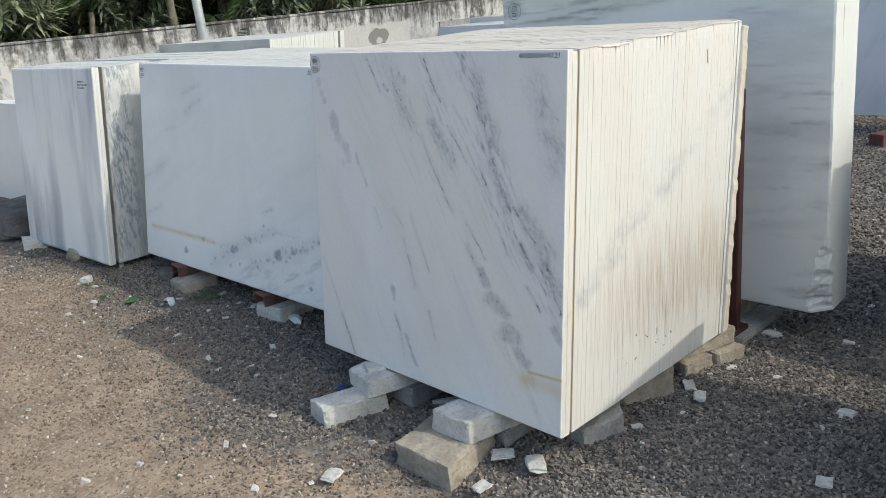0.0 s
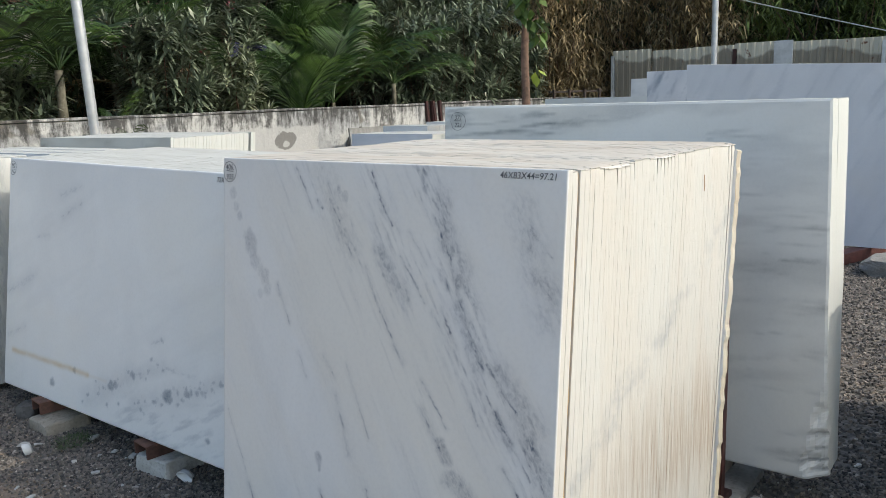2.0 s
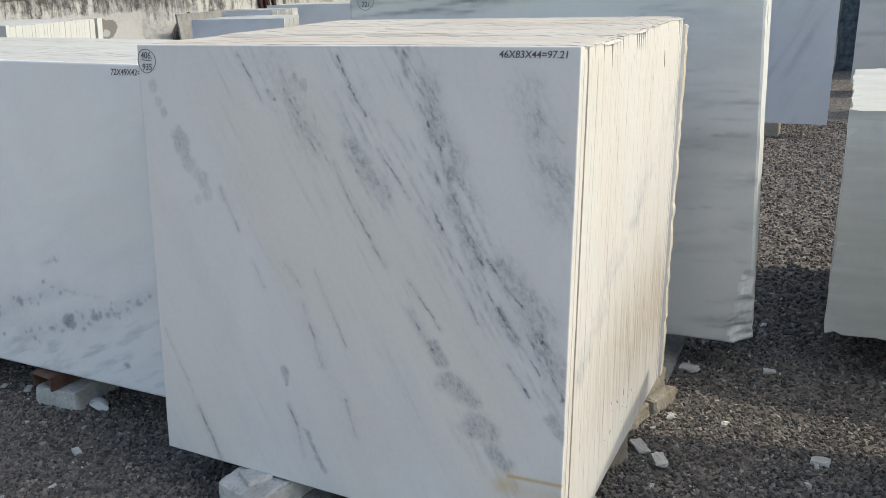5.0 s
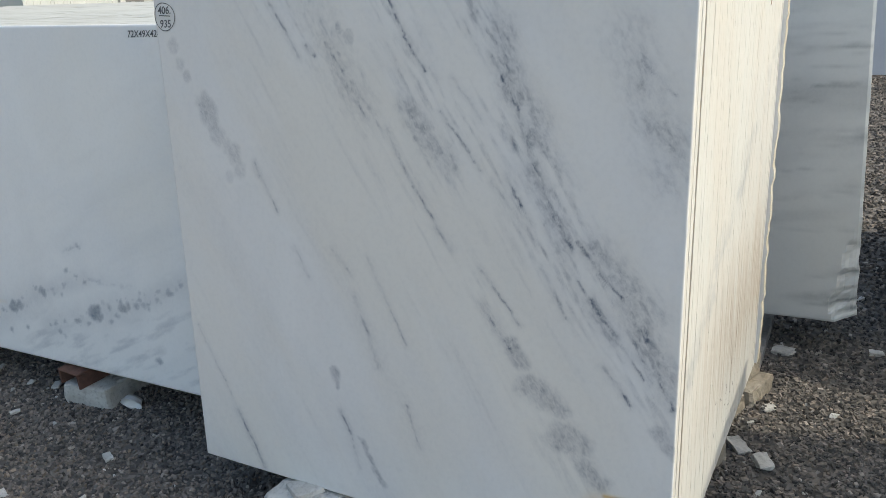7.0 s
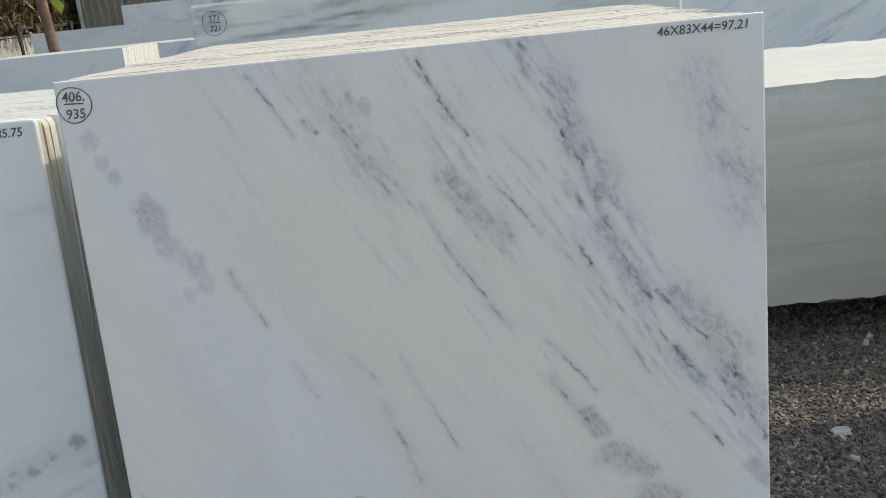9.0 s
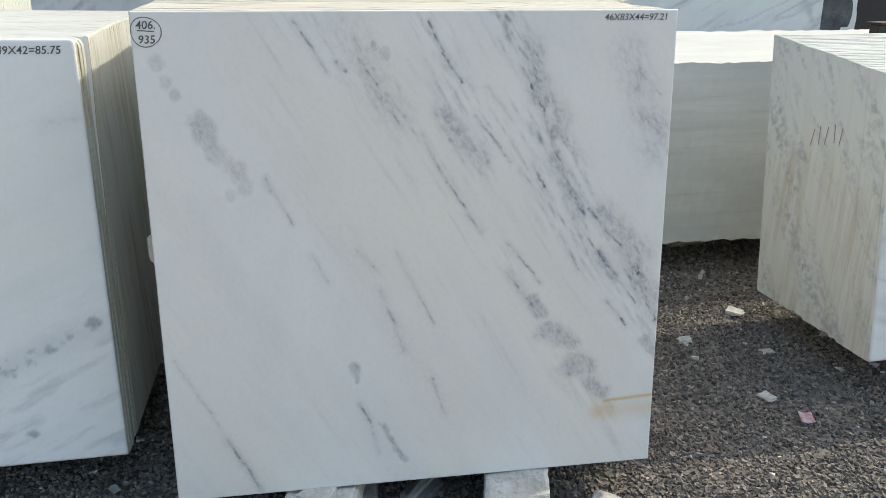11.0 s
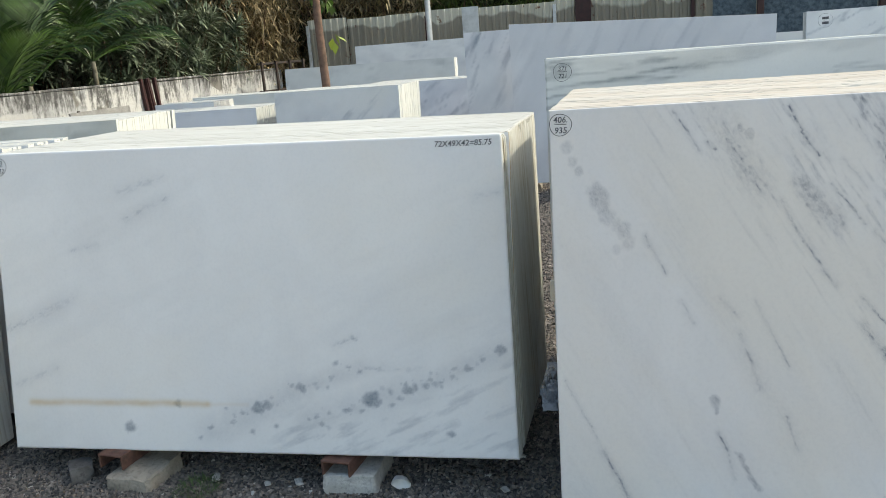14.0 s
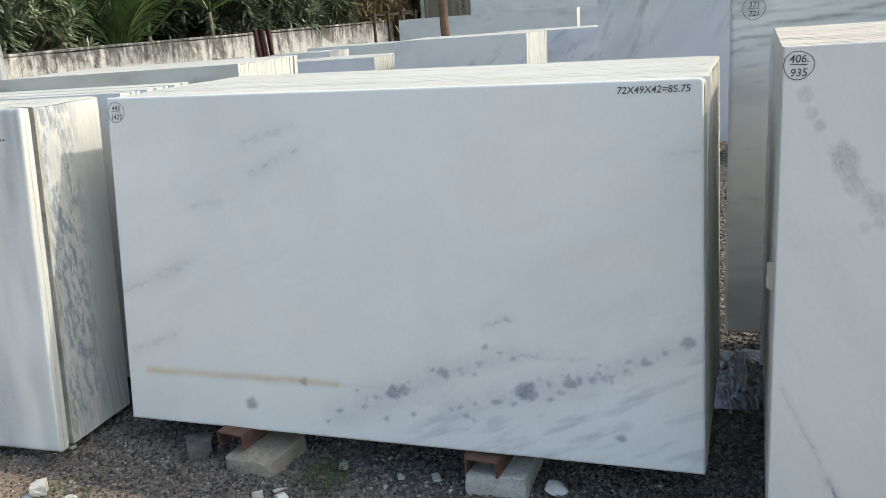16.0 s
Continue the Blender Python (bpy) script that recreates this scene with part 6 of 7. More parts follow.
def basin():
    verts, faces, n = [], [], 28
    prof = ((0.10, 0.0), (0.13, 0.004), (0.19, 0.09), (0.215, 0.105), (0.215, 0.112), (0.185, 0.098), (0.125, 0.012), (0.02, 0.008))
    for r, z in prof:
        for k in range(n):
            a = 2 * math.pi * k / n
            verts.append((r * math.cos(a), r * math.sin(a), z))
    for i in range(len(prof) - 1):
        for k in range(n):
            p = (k + 1) % n
            faces.append((i * n + k, i * n + p, (i + 1) * n + p, (i + 1) * n + k))
    faces.append(tuple(range(n))[::-1])
    faces.append(tuple(range((len(prof) - 1) * n, len(prof) * n)))
    ob = new("plastic_basin", mesh_of("plastic_basin", verts, faces, [M_basin], True))
    ob.matrix_world = pose(10.2, -5.05, 1.28)
    tagged(ob, "green plastic basin standing on a granite block", "basin")


stone("granite_block", "dark rough granite block behind the slabs", "granite block", (0.7, 2.4, 1.28), (10.2, -5.3, 0), 0, 61, M_granite, rough=0.02)
basin()


def steel_beam():
    """A short rusty beam end lying on the marble block."""
    ob = thing("steel_beam", "short dark rusty beam lying on the marble block", "steel beam", pose(4.08, -0.63, 0.926, 0, 0, 12))
    part("flange", boxed((0.10, 0.15, 0.012), pose(0, 0, 0.006), 0.002), M_iron, ob)
    part("web", boxed((0.062, 0.13, 0.050), pose(0, 0, 0.037), 0.006), M_iron, ob)
    part("flange", boxed((0.10, 0.15, 0.010), pose(0, 0, 0.067, 0, 2, 3), 0.002), M_iron, ob)
    part("rod", tube_mesh("rod", [(-0.05, -0.04, 0.020), (-0.05, -0.11, 0.020), (-0.05, -0.17, 0.018)], [0.014, 0.014, 0.012], M_iron, 8), None, ob)


steel_beam()
girder = part("steel_beam", boxed((1.5, 0.12, 0.09), pose(0, 0, 0.045), 0.005), M_maroon_light)
girder.matrix_world = pose(7.45, 2.22, 0.004, 0, 0, -14)
tagged(girder, "maroon painted steel beam on the gravel under bluish slabs", "steel beam")
stone("support_stone", "grey concrete block beside a maroon beam", "stone", (0.42, 0.22, 0.12), (7.12, 1.93, -0.006), -10, 81, M_stone_grey, SUP)


def cable():
    pts = []
    for k in range(25):
        t = k / 24
        pts.append(Vector((18.5, 10.5 - 9.6 * t, 4.25 - 2.85 * t - 0.10 * math.sin(math.pi * t))))
    ob = new("cable", tube_mesh("cable", pts, [0.012] * 25, M_paper, 5))
    tagged(ob, "thin pale cable hanging above the sheet fence", "cable")


cable()


def pole(name, label, at, height, r, lean=(0, 0), material=None):
    ob = new(name, tube_mesh(name, [(lean[0] * k / 6, lean[1] * k / 6, height * k / 6) for k in range(7)], [r] * 7, material or M_zinc, 14))
    ob.matrix_world = pose(*at)
    return tagged(ob, label, "pole", "steel poles")


pole("steel_pole", "galvanised steel pole behind the slab stacks", (3.77, 7.0, 0), 4.5, 0.040, (-0.16, 0))
pole("steel_pole", "thin galvanised steel pole before the sheet fence", (14.2, 6.12, 0), 4.5, 0.050)

for k, (dx, lean) in enumerate(((0.0, 0.10), (0.09, 0.14), (0.17, 0.06), (0.24, 0.16))):
    ob = part("iron_bar", boxed((0.06, 0.06, 1.32), pose(0, 0, 0.66), 0.004), M_maroon)
    ob.matrix_world = pose(11.75 + dx, WALL_Y - 0.10 - 0.02 * k, 0.0, -4, 8 + 40 * lean - 14, 0)
    tagged(ob, "dark red steel bar leaning on the boundary wall", "steel bar", "bars leaning on the wall")


def lattice_frame():
    ob = thing("iron_trellis", "black iron trellis standing before the boundary wall", "iron trellis", pose(15.2, WALL_Y - 0.5, 0, 0, 0, -18))
    for k in range(4):
        part("upright", boxed((0.045, 0.045, 1.45), pose(0.42 * k, 0, 0.72), 0.004), M_iron, ob)
    for z in (0.35, 0.85, 1.4):
        part("rail", boxed((1.45, 0.045, 0.045), pose(0.64, 0.045, z), 0.004), M_iron, ob)


lattice_frame()
stone("dark_stone", "dark stone block lying at the row's end", "stone", (0.5, 0.5, 0.2), (1.80, 6.55, -0.006), 20, 71, M_stone_dark)
leaning_plate("marble_offcut", "white marble offcut standing beyond the row's end", "marble offcut", (2.05, 8.4), (2.2, 6.7), 0.0, 0.84, 0.3, 5, M_face, 72)
leaning_plate("marble_offcut", "grey marble offcut leaning on the boundary wall", "marble offcut", (9.5, 10.0), (10.9, 10.02), 0.0, 0.95, 0.03, 6, M_stone_grey, 73)


def broken_plate():
    """A dark three-cornered slab that leans on the boundary wall, beside an iron bar."""
    bm = bmesh.new()
    ring = [bm.verts.new(p) for p in ((0.0, 0, 0.0), (0.78, 0, 0.0), (0.76, 0, 0.22), (0.62, 0, 0.88), (0.52, 0, 0.80), (0.25, 0, 0.36))]
    face = bm.faces.new(ring)
    out = bmesh.ops.extrude_face_region(bm, geom=[face])
    for v in out["geom"]:
        if isinstance(v, bmesh.types.BMVert):
            v.co.y += 0.04
    bmesh.ops.recalc_face_normals(bm, faces=bm.faces[:])
    ob = part("broken_slab", bm, M_stone_dark)
    ob.matrix_world = pose(9.20, 10.20, 0.0, -9)
    tagged(ob, "dark broken stone slab leaning on the boundary wall", "stone slab")
    bar = part("iron_bar", boxed((0.045, 0.03, 0.95), pose(0, 0, 0.475), 0.004), M_iron)
    bar.matrix_world = pose(9.99, 10.26, 0.0, -5)
    tagged(bar, "dark iron bar leaning on the boundary wall", "iron bar")


broken_plate()


# ---- plants behind the wall ----
def oleander(at, height, radius, stems, seed, material, label, flowers=0, leaf=0.27):
    """A bush of upright stems that end in whorls of long narrow leaves."""
    rs = np.random.RandomState(seed)
    ob = thing("oleander_bush", label, "bush", pose(*at), "bushes behind the wall")
    sv, sf = [], []
    centres, ways, fl = [], [], []
    for s in range(stems):
        a = rs.rand() * 2 * math.pi
        reach = radius * math.sqrt(rs.rand())
        top = np.array([reach * math.cos(a), reach * math.sin(a), height * (0.35 + 0.65 * rs.rand())])
        base = np.array([0.25 * reach * math.cos(a), 0.25 * reach * math.sin(a), 0.0])
        mid = (base + top) / 2 + np.array([-0.1 * math.cos(a), -0.1 * math.sin(a), 0.15])
        if s % 7 == 0:
            v, f = tube([base, mid, top], [0.018, 0.011, 0.005], 5, False)
            off = len(sv)
            sv += v
            sf += [tuple(i + off for i in q) for q in f]
        way = (top - mid) / np.linalg.norm(top - mid)
        way = way + np.array([0.35 * math.cos(a), 0.35 * math.sin(a), 0])
        way /= np.linalg.norm(way)
        ref = np.cross(way, [0.3, 0.2, 0.9])
        ref /= np.linalg.norm(ref)
        ref2 = np.cross(way, ref)
        for w in range(5):
            c0 = top - way * 0.055 * w
            n = 7
            spread = 0.50 + 0.13 * w
            for q in rs.rand() * 6.28 + np.arange(n) * 6.28 / n:
                centres.append(c0)
                ways.append(way * (1 - spread * 0.75) + spread * (math.cos(q) * ref + math.sin(q) * ref2) + 0.10 * rs.randn(3))
        if s < flowers:
            fl.append(top)
    n = len(centres)
    tagged(part("undergrowth", mesh_of("undergrowth", sv, sf, [M_bark], True), None, ob), kind="stuff")
    tagged(part("foliage", leaves_mesh("foliage", centres, ways, leaf * (0.75 + 0.6 * rs.rand(n)), 0.045 * (0.7 + 0.6 * rs.rand(n)), material, 0.22, seed), None, ob), kind="stuff")
    for c in fl:
        p = np.array(c) + 0.05 * rs.randn(14, 3)
        part("blossom", leaves_mesh("blossom", p, rs.randn(14, 3), np.full(14, 0.06), np.full(14, 0.05), M_pinkflower, 0.1, seed), None, ob)
    return ob


def frond_mesh(length, arch, seed, material, pairs=36):
    """A feather leaf: a bowed midrib with drooping leaflets on both sides, along X."""
    rs = np.random.RandomState(seed)
    verts, faces = [], []
    ts = np.linspace(0, 1, 12)

    def rib(t):
        return Vector((length * (t - 0.20 * arch * t * t), 0.0, length * (0.50 * t - (0.25 + 0.55 * arch) * t * t)))

    v, f = tube([rib(t) for t in ts], [0.014 * (1 - 0.85 * t) for t in ts], 5, False)
    verts += [tuple(q) for q in v]
    faces += f
    for k in range(pairs):
        t = 0.14 + 0.86 * k / pairs
        base = rib(t)
        ln = length * 0.40 * math.sin(math.pi * (0.14 + 0.78 * t)) * (0.9 + 0.2 * rs.rand())
        for s in (-1, 1):
            d = Vector((0.70, s * 0.72, 0.34 + 0.08 * rs.randn())).normalized()
            wd = Vector((0.010, 0, 0.006))
            p1 = base + d * ln * 0.45
            p2 = base + d * ln * 0.8 + Vector((0, 0, -ln * 0.16))
            p3 = base + d * ln + Vector((0, 0, -ln * (0.34 + 0.20 * rs.rand())))
            i = len(verts)
            verts += [tuple(base - wd * 0.4), tuple(base + wd * 0.4), tuple(p1 + wd), tuple(p1 - wd), tuple(p2 + wd * 0.7), tuple(p2 - wd * 0.7), tuple(p3)]
            faces += [(i, i + 1, i + 2, i + 3), (i + 3, i + 2, i + 4, i + 5), (i + 5, i + 4, i + 6)]
    return mesh_of("frond", verts, faces, [material])


# Two of the five fronds take the palm green painted as sunlit.
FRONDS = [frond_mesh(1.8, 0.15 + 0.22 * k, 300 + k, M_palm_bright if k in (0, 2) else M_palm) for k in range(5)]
DRY_FROND = frond_mesh(1.5, 1.1, 320, M_bamboo)


def palm(at, seed, trunks, height, fronds, label, size=1.0, girth=0.05, rise=(20, 78), dry=0):
    rs = random.Random(seed)
    ob = thing("palm", label, "palm", pose(*at), "palms behind the wall")
    for s in range(trunks):
        a = rs.uniform(0, 6.28)
        foot = Vector((0.25 * math.cos(a), 0.25 * math.sin(a), 0)) * (trunks > 1)
        h = height * rs.uniform(0.7, 1.05)
        top = foot * 1.8 + Vector((0, 0, h))
        pts = [foot.lerp(top, k / 10) for k in range(11)]
        part("trunk", tube_mesh("trunk", pts, [girth * (1.0 - 0.03 * k) + (0.006 if k % 2 else 0) for k in range(11)], M_palmbark, 10), None, ob)
        for k in range(fronds + dry):
            spin = 360 * k / fronds + rs.uniform(-25, 25)
            up = rs.uniform(*rise) if k < fronds else rs.uniform(-30, 0)
            m = Matrix.Translation(top) @ pose(0, 0, 0, 0, 0, spin) @ pose(0, 0, 0, 0, -up, 0) @ Matrix.Scale(size * rs.uniform(0.8, 1.1), 4)
            part("frond", FRONDS[rs.randrange(len(FRONDS))] if k < fronds else DRY_FROND, None, ob, "", m)
    return ob


def thicket(name, label, centre, size, count, seed, material, leaf=(0.16, 0.02), hang=0.5, group="thickets", clumps=60):
    """A dense stand of thin hanging leaves, in clumps, with gaps."""
    rs = np.random.RandomState(seed)
    cc = (rs.rand(clumps, 3) - 0.5) * np.array(size)
    cc[:, 2] += size[2] / 2
    which = rs.randint(0, clumps, count)
    spread = np.array([0.30, 0.22, 0.28]) * (0.6 + 0.9 * rs.rand(clumps, 1))[which]
    c = cc[which] + rs.randn(count, 3) * spread
    c[:, 2] = np.abs(c[:, 2])
    d = rs.randn(count, 3) * np.array([1, 1, 0.7]) + np.array([0, 0, -hang])
    ob = thing(name, label, "bushes", pose(*centre), group)
    tagged(part("foliage", leaves_mesh("foliage", c, d, leaf[0] * (0.6 + 0.8 * rs.rand(count)), leaf[1] * (0.6 + 0.8 * rs.rand(count)), material, 0.35, seed), None, ob), kind="stuff")
    sv, sf = [], []
    for k in range(min(26, clumps)):
        p = Vector(cc[k])
        v, f = tube([(p.x * 0.8, p.y * 0.8, 0), p * 0.6 + Vector((0, 0, 0.1)), p + Vector((0, 0, 0.3))], [0.018, 0.013, 0.006], 5, False)
        off = len(sv)
        sv += v
        sf += [tuple(i + off for i in q) for q in f]
    tagged(part("undergrowth", mesh_of("undergrowth", sv, sf, [M_bark], True), None, ob), kind="stuff")
    return ob


def far_trees(name, points, height, seed, label):
    """A long bank of foliage, shade put into its colour, that closes the view behind the plants."""
    pts = [Vector(p) for p in points]
    total = sum((b - a).length for a, b in zip(pts, pts[1:]))
    nu, nv = int(total / 0.22), int(height / 0.22)
    verts, faces = [], []
    for i in range(nu + 1):
        s = total * i / nu
        for a, b in zip(pts, pts[1:]):
            ln = (b - a).length
            if s <= ln + 1e-6:
                p, way = a.lerp(b, s / ln), (b - a).normalized()
                break
            s -= ln
        side = Vector((way.y, -way.x, 0))
        crown = height * (0.82 + 0.30 * noise.noise(Vector((i * 0.05, 3.3, seed))) + 0.10 * noise.noise(Vector((i * 0.3, 8.3, seed))))
        for j in range(nv + 1):
            z = crown * j / nv
            q = Vector((p.x, p.y, z))
            d = 0.9 * noise.noise(q * 0.7 + Vector((seed, 0, 0))) + 0.55 * noise.noise(q * 2.3) + 0.3 * noise.noise(q * 6.1)
            verts.append(tuple(q + side * d))
    for i in range(nu):
        for j in range(nv):
            a = i * (nv + 1) + j
            faces.append((a, a + nv + 1, a + nv + 2, a + 1))
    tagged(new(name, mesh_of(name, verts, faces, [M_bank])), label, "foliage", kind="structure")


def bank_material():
    n = Nodes("foliage_with_painted_shade")
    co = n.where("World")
    # Near-black greens paint the shade between the leaves.
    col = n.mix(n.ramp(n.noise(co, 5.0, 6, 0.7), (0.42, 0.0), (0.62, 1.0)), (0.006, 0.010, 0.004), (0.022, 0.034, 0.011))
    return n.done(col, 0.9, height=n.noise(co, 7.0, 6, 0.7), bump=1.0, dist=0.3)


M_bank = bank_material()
far_trees("backdrop", [(-12, 15.0, 0), (16, 15.6, 0), (23.5, 13.5, 0), (23.5, -14, 0), (14, -24, 0)], 7.5, 3, "backdrop bank of trees with painted shade closing the yard's far side")
palm((5.65, 11.5, 0), 1, 1, 1.9, 8, "feather palm with a thick grey trunk behind the wall", 1.15, 0.075, (5, 70))
palm((4.2, 11.9, 0), 2, 3, 1.5, 8, "clump of feather palms with grey trunks behind the wall", 1.1)
palm((6.1, 11.05, 0), 12, 1, 1.05, 6, "small bright palm close behind the wall", 0.5, 0.03, (0, 60))
palm((7.0, 11.9, 0), 3, 2, 2.0, 8, "feather palm with dry hanging fronds behind the wall", 1.1, 0.05, (0, 60), 3)
palm((9.1, 11.45, 0), 4, 2, 1.25, 8, "bright green feather palm with upright fronds", 0.95, 0.045, (30, 82))
palm((11.9, 11.35, 0), 14, 1, 1.75, 9, "feather palm with pale arching fronds behind the wall", 0.95, 0.05, (-5, 50))
palm((10.7, 11.7, 0), 5, 2, 1.4, 7, "feather palm with long arching fronds behind the wall", 1.2, 0.045, (10, 75))
palm((11.2, 12.6, 0), 8, 2, 2.4, 9, "tall feather palm with arching fronds behind the wall", 1.1)
palm((2.6, 11.8, 0), 6, 3, 1.5, 9, "clump of feather palms behind the wall", 1.1)
palm((0.6, 11.8, 0), 7, 3, 1.8, 8, "clump of feather palms behind the wall", 1.1)
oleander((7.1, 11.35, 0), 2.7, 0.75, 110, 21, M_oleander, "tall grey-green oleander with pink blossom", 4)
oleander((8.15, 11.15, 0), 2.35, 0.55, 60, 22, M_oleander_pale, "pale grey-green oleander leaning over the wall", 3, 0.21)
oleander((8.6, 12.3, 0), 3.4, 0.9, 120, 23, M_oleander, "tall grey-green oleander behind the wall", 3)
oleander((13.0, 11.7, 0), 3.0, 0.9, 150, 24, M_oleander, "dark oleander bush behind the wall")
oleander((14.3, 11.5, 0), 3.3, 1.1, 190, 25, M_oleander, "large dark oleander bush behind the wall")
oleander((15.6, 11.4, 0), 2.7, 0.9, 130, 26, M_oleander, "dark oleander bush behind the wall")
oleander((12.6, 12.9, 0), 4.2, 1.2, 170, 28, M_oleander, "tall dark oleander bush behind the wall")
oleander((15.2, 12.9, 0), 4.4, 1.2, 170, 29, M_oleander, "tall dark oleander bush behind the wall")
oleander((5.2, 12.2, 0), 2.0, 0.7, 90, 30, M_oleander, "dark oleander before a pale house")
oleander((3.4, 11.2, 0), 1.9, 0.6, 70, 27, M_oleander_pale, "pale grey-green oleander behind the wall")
thicket("bamboo_thicket", "dry straw-coloured bamboo at the wall's end", (17.6, 11.4, 0), (2.6, 1.8, 4.2), 16000, 31, M_bamboo, (0.26, 0.030), 0.15, clumps=90)
thicket("bamboo_thicket", "dry straw-coloured bamboo behind the sheet fence", (19.2, 9.2, 0.8), (1.6, 3.4, 3.8), 14000, 32, M_bamboo, (0.26, 0.030), 0.15, clumps=90)
thicket("bamboo_thicket", "green bamboo behind the sheet fence", (19.6, 5.2, 0.8), (1.6, 4.6, 4.0), 15000, 33, M_bamboo_green, (0.28, 0.034), 0.15, clumps=100)
for k, (x, y, sx, sy, sz, n) in enumerate(((3.0, 13.2, 7, 1.4, 4.8, 12000), (9.0, 13.4, 6, 1.4, 5.0, 12000), (14.5, 14.0, 6, 1.4, 5.4, 12000), (21.0, 11.0, 3, 4, 5.8, 12000),
                                           (21.2, 4.0, 2.0, 8, 5.8, 15000), (21.0, -3.5, 2.0, 7, 5.4, 12000))):
    thicket("thicket", "dense dark green foliage in the distance", (x, y, 0.2), (sx, sy, sz), n, 60 + k, M_green, (0.24, 0.06), 0.3, "distant foliage", 110)


def blue_tarp():
    n = 16
    x, y = np.meshgrid(np.linspace(-0.5, 0.5, n), np.linspace(-0.5, 0.5, n))
    z = 0.25 * y + 0.14 * (fbm(x * 4 + 3, y * 4 + 3, 17) - 0.5)
    d = 0.10 * fbm(x * 5 + 9, y * 5 + 1, 18)
    idx = np.arange(n * n).reshape(n, n)
    faces = np.stack([idx[:-1, :-1], idx[:-1, 1:], idx[1:, 1:], idx[1:, :-1]], -1).reshape(-1, 4)
    ob = new("tarpaulin", mesh_of("tarpaulin", np.stack([x * 0.75, d, z + y * 0.3], -1).reshape(-1, 3).tolist(), faces.tolist(), [M_tarp], True))
    mod = ob.modifiers.new("thickness", "SOLIDIFY")
    mod.thickness = 0.004
    ob.matrix_world = pose(8.85, 11.62, 2.05)
    tagged(ob, "blue tarpaulin caught among the bushes", "tarpaulin")


blue_tarp()


def pale_house(at, wide, high, label, shutter):
    """A low plastered house glimpsed through the leaves."""
    ob = thing("house", label, "house", pose(*at))
    part("wall", boxed((wide, 0.2, high), pose(0, 0, high / 2), 0.01), M_house, ob)
    part("roof", boxed((wide + 0.3, 0.5, 0.12), pose(0, 0, high + 0.06), 0.02), M_rust, ob)
    for x in (-0.25 * wide, 0.25 * wide):
        win = part("window", boxed((0.4, 0.04, 0.6), pose(x, -0.11, 1.65), 0.006), M_glass, ob)
        part("sill", boxed((0.48, 0.08, 0.05), pose(x, -0.13, 1.32), 0.006), M_house, win)
    if shutter:
        part("shutter", boxed((0.34, 0.03, 0.9), pose(0, -0.12, 1.9), 0.006), M_orange, ob)


pale_house((13.4, 12.6, 0), 1.5, 2.5, "low pale plastered house with an orange shutter behind bushes", True)
pale_house((5.45, 12.9, 0), 1.3, 2.85, "low pale plastered house glimpsed between palms", False)


def parked_car(at, turn):
    """A small red car behind the wall, of which the upper part shows."""
    ob = thing("car", "small red car parked behind the boundary wall", "car", pose(*at, 0, 0, turn))
    bm = bmesh.new()
    box(bm, (3.6, 1.55, 0.55), pose(0, 0, 0.62), 0.09, 3)
    part("body", bm, M_carpaint, ob)
    bm = bmesh.new()
    g = bmesh.ops.create_cube(bm, size=1.0, matrix=pose(-0.15, 0, 1.14) @ Matrix.Diagonal((2.1, 1.4, 0.56, 1)))
    for v in g["verts"]:
        if v.co.z > 1.2:
            v.co.x, v.co.y = -0.15 + (v.co.x + 0.15) * 0.66, v.co.y * 0.82
    bmesh.ops.bevel(bm, geom=bm.edges[:], offset=0.05, segments=2, affect="EDGES")
    part("cabin", bm, M_glass, ob, "dark car windows")
    part("roof", boxed((1.42, 1.18, 0.04), pose(-0.15, 0, 1.425), 0.015), M_carpaint, ob)
    for x in (-1.15, 1.15):
        for y in (-0.72, 0.72):
            wheel = bmesh.new()
            bmesh.ops.create_cone(wheel, cap_ends=True, segments=24, radius1=0.29, radius2=0.29, depth=0.18, matrix=pose(x, y, 0.29, 90))
            bmesh.ops.bevel(wheel, geom=wheel.edges[:], offset=0.02, segments=1, affect="EDGES")
            part("wheel", wheel, M_rubber, ob)
    for y in (-0.6, 0.6):
        part("tail_light", boxed((0.05, 0.22, 0.14), pose(1.79, y, 0.75), 0.01), M_orange, ob, "orange tail light")


parked_car((2.3, 12.1, 0), 4)


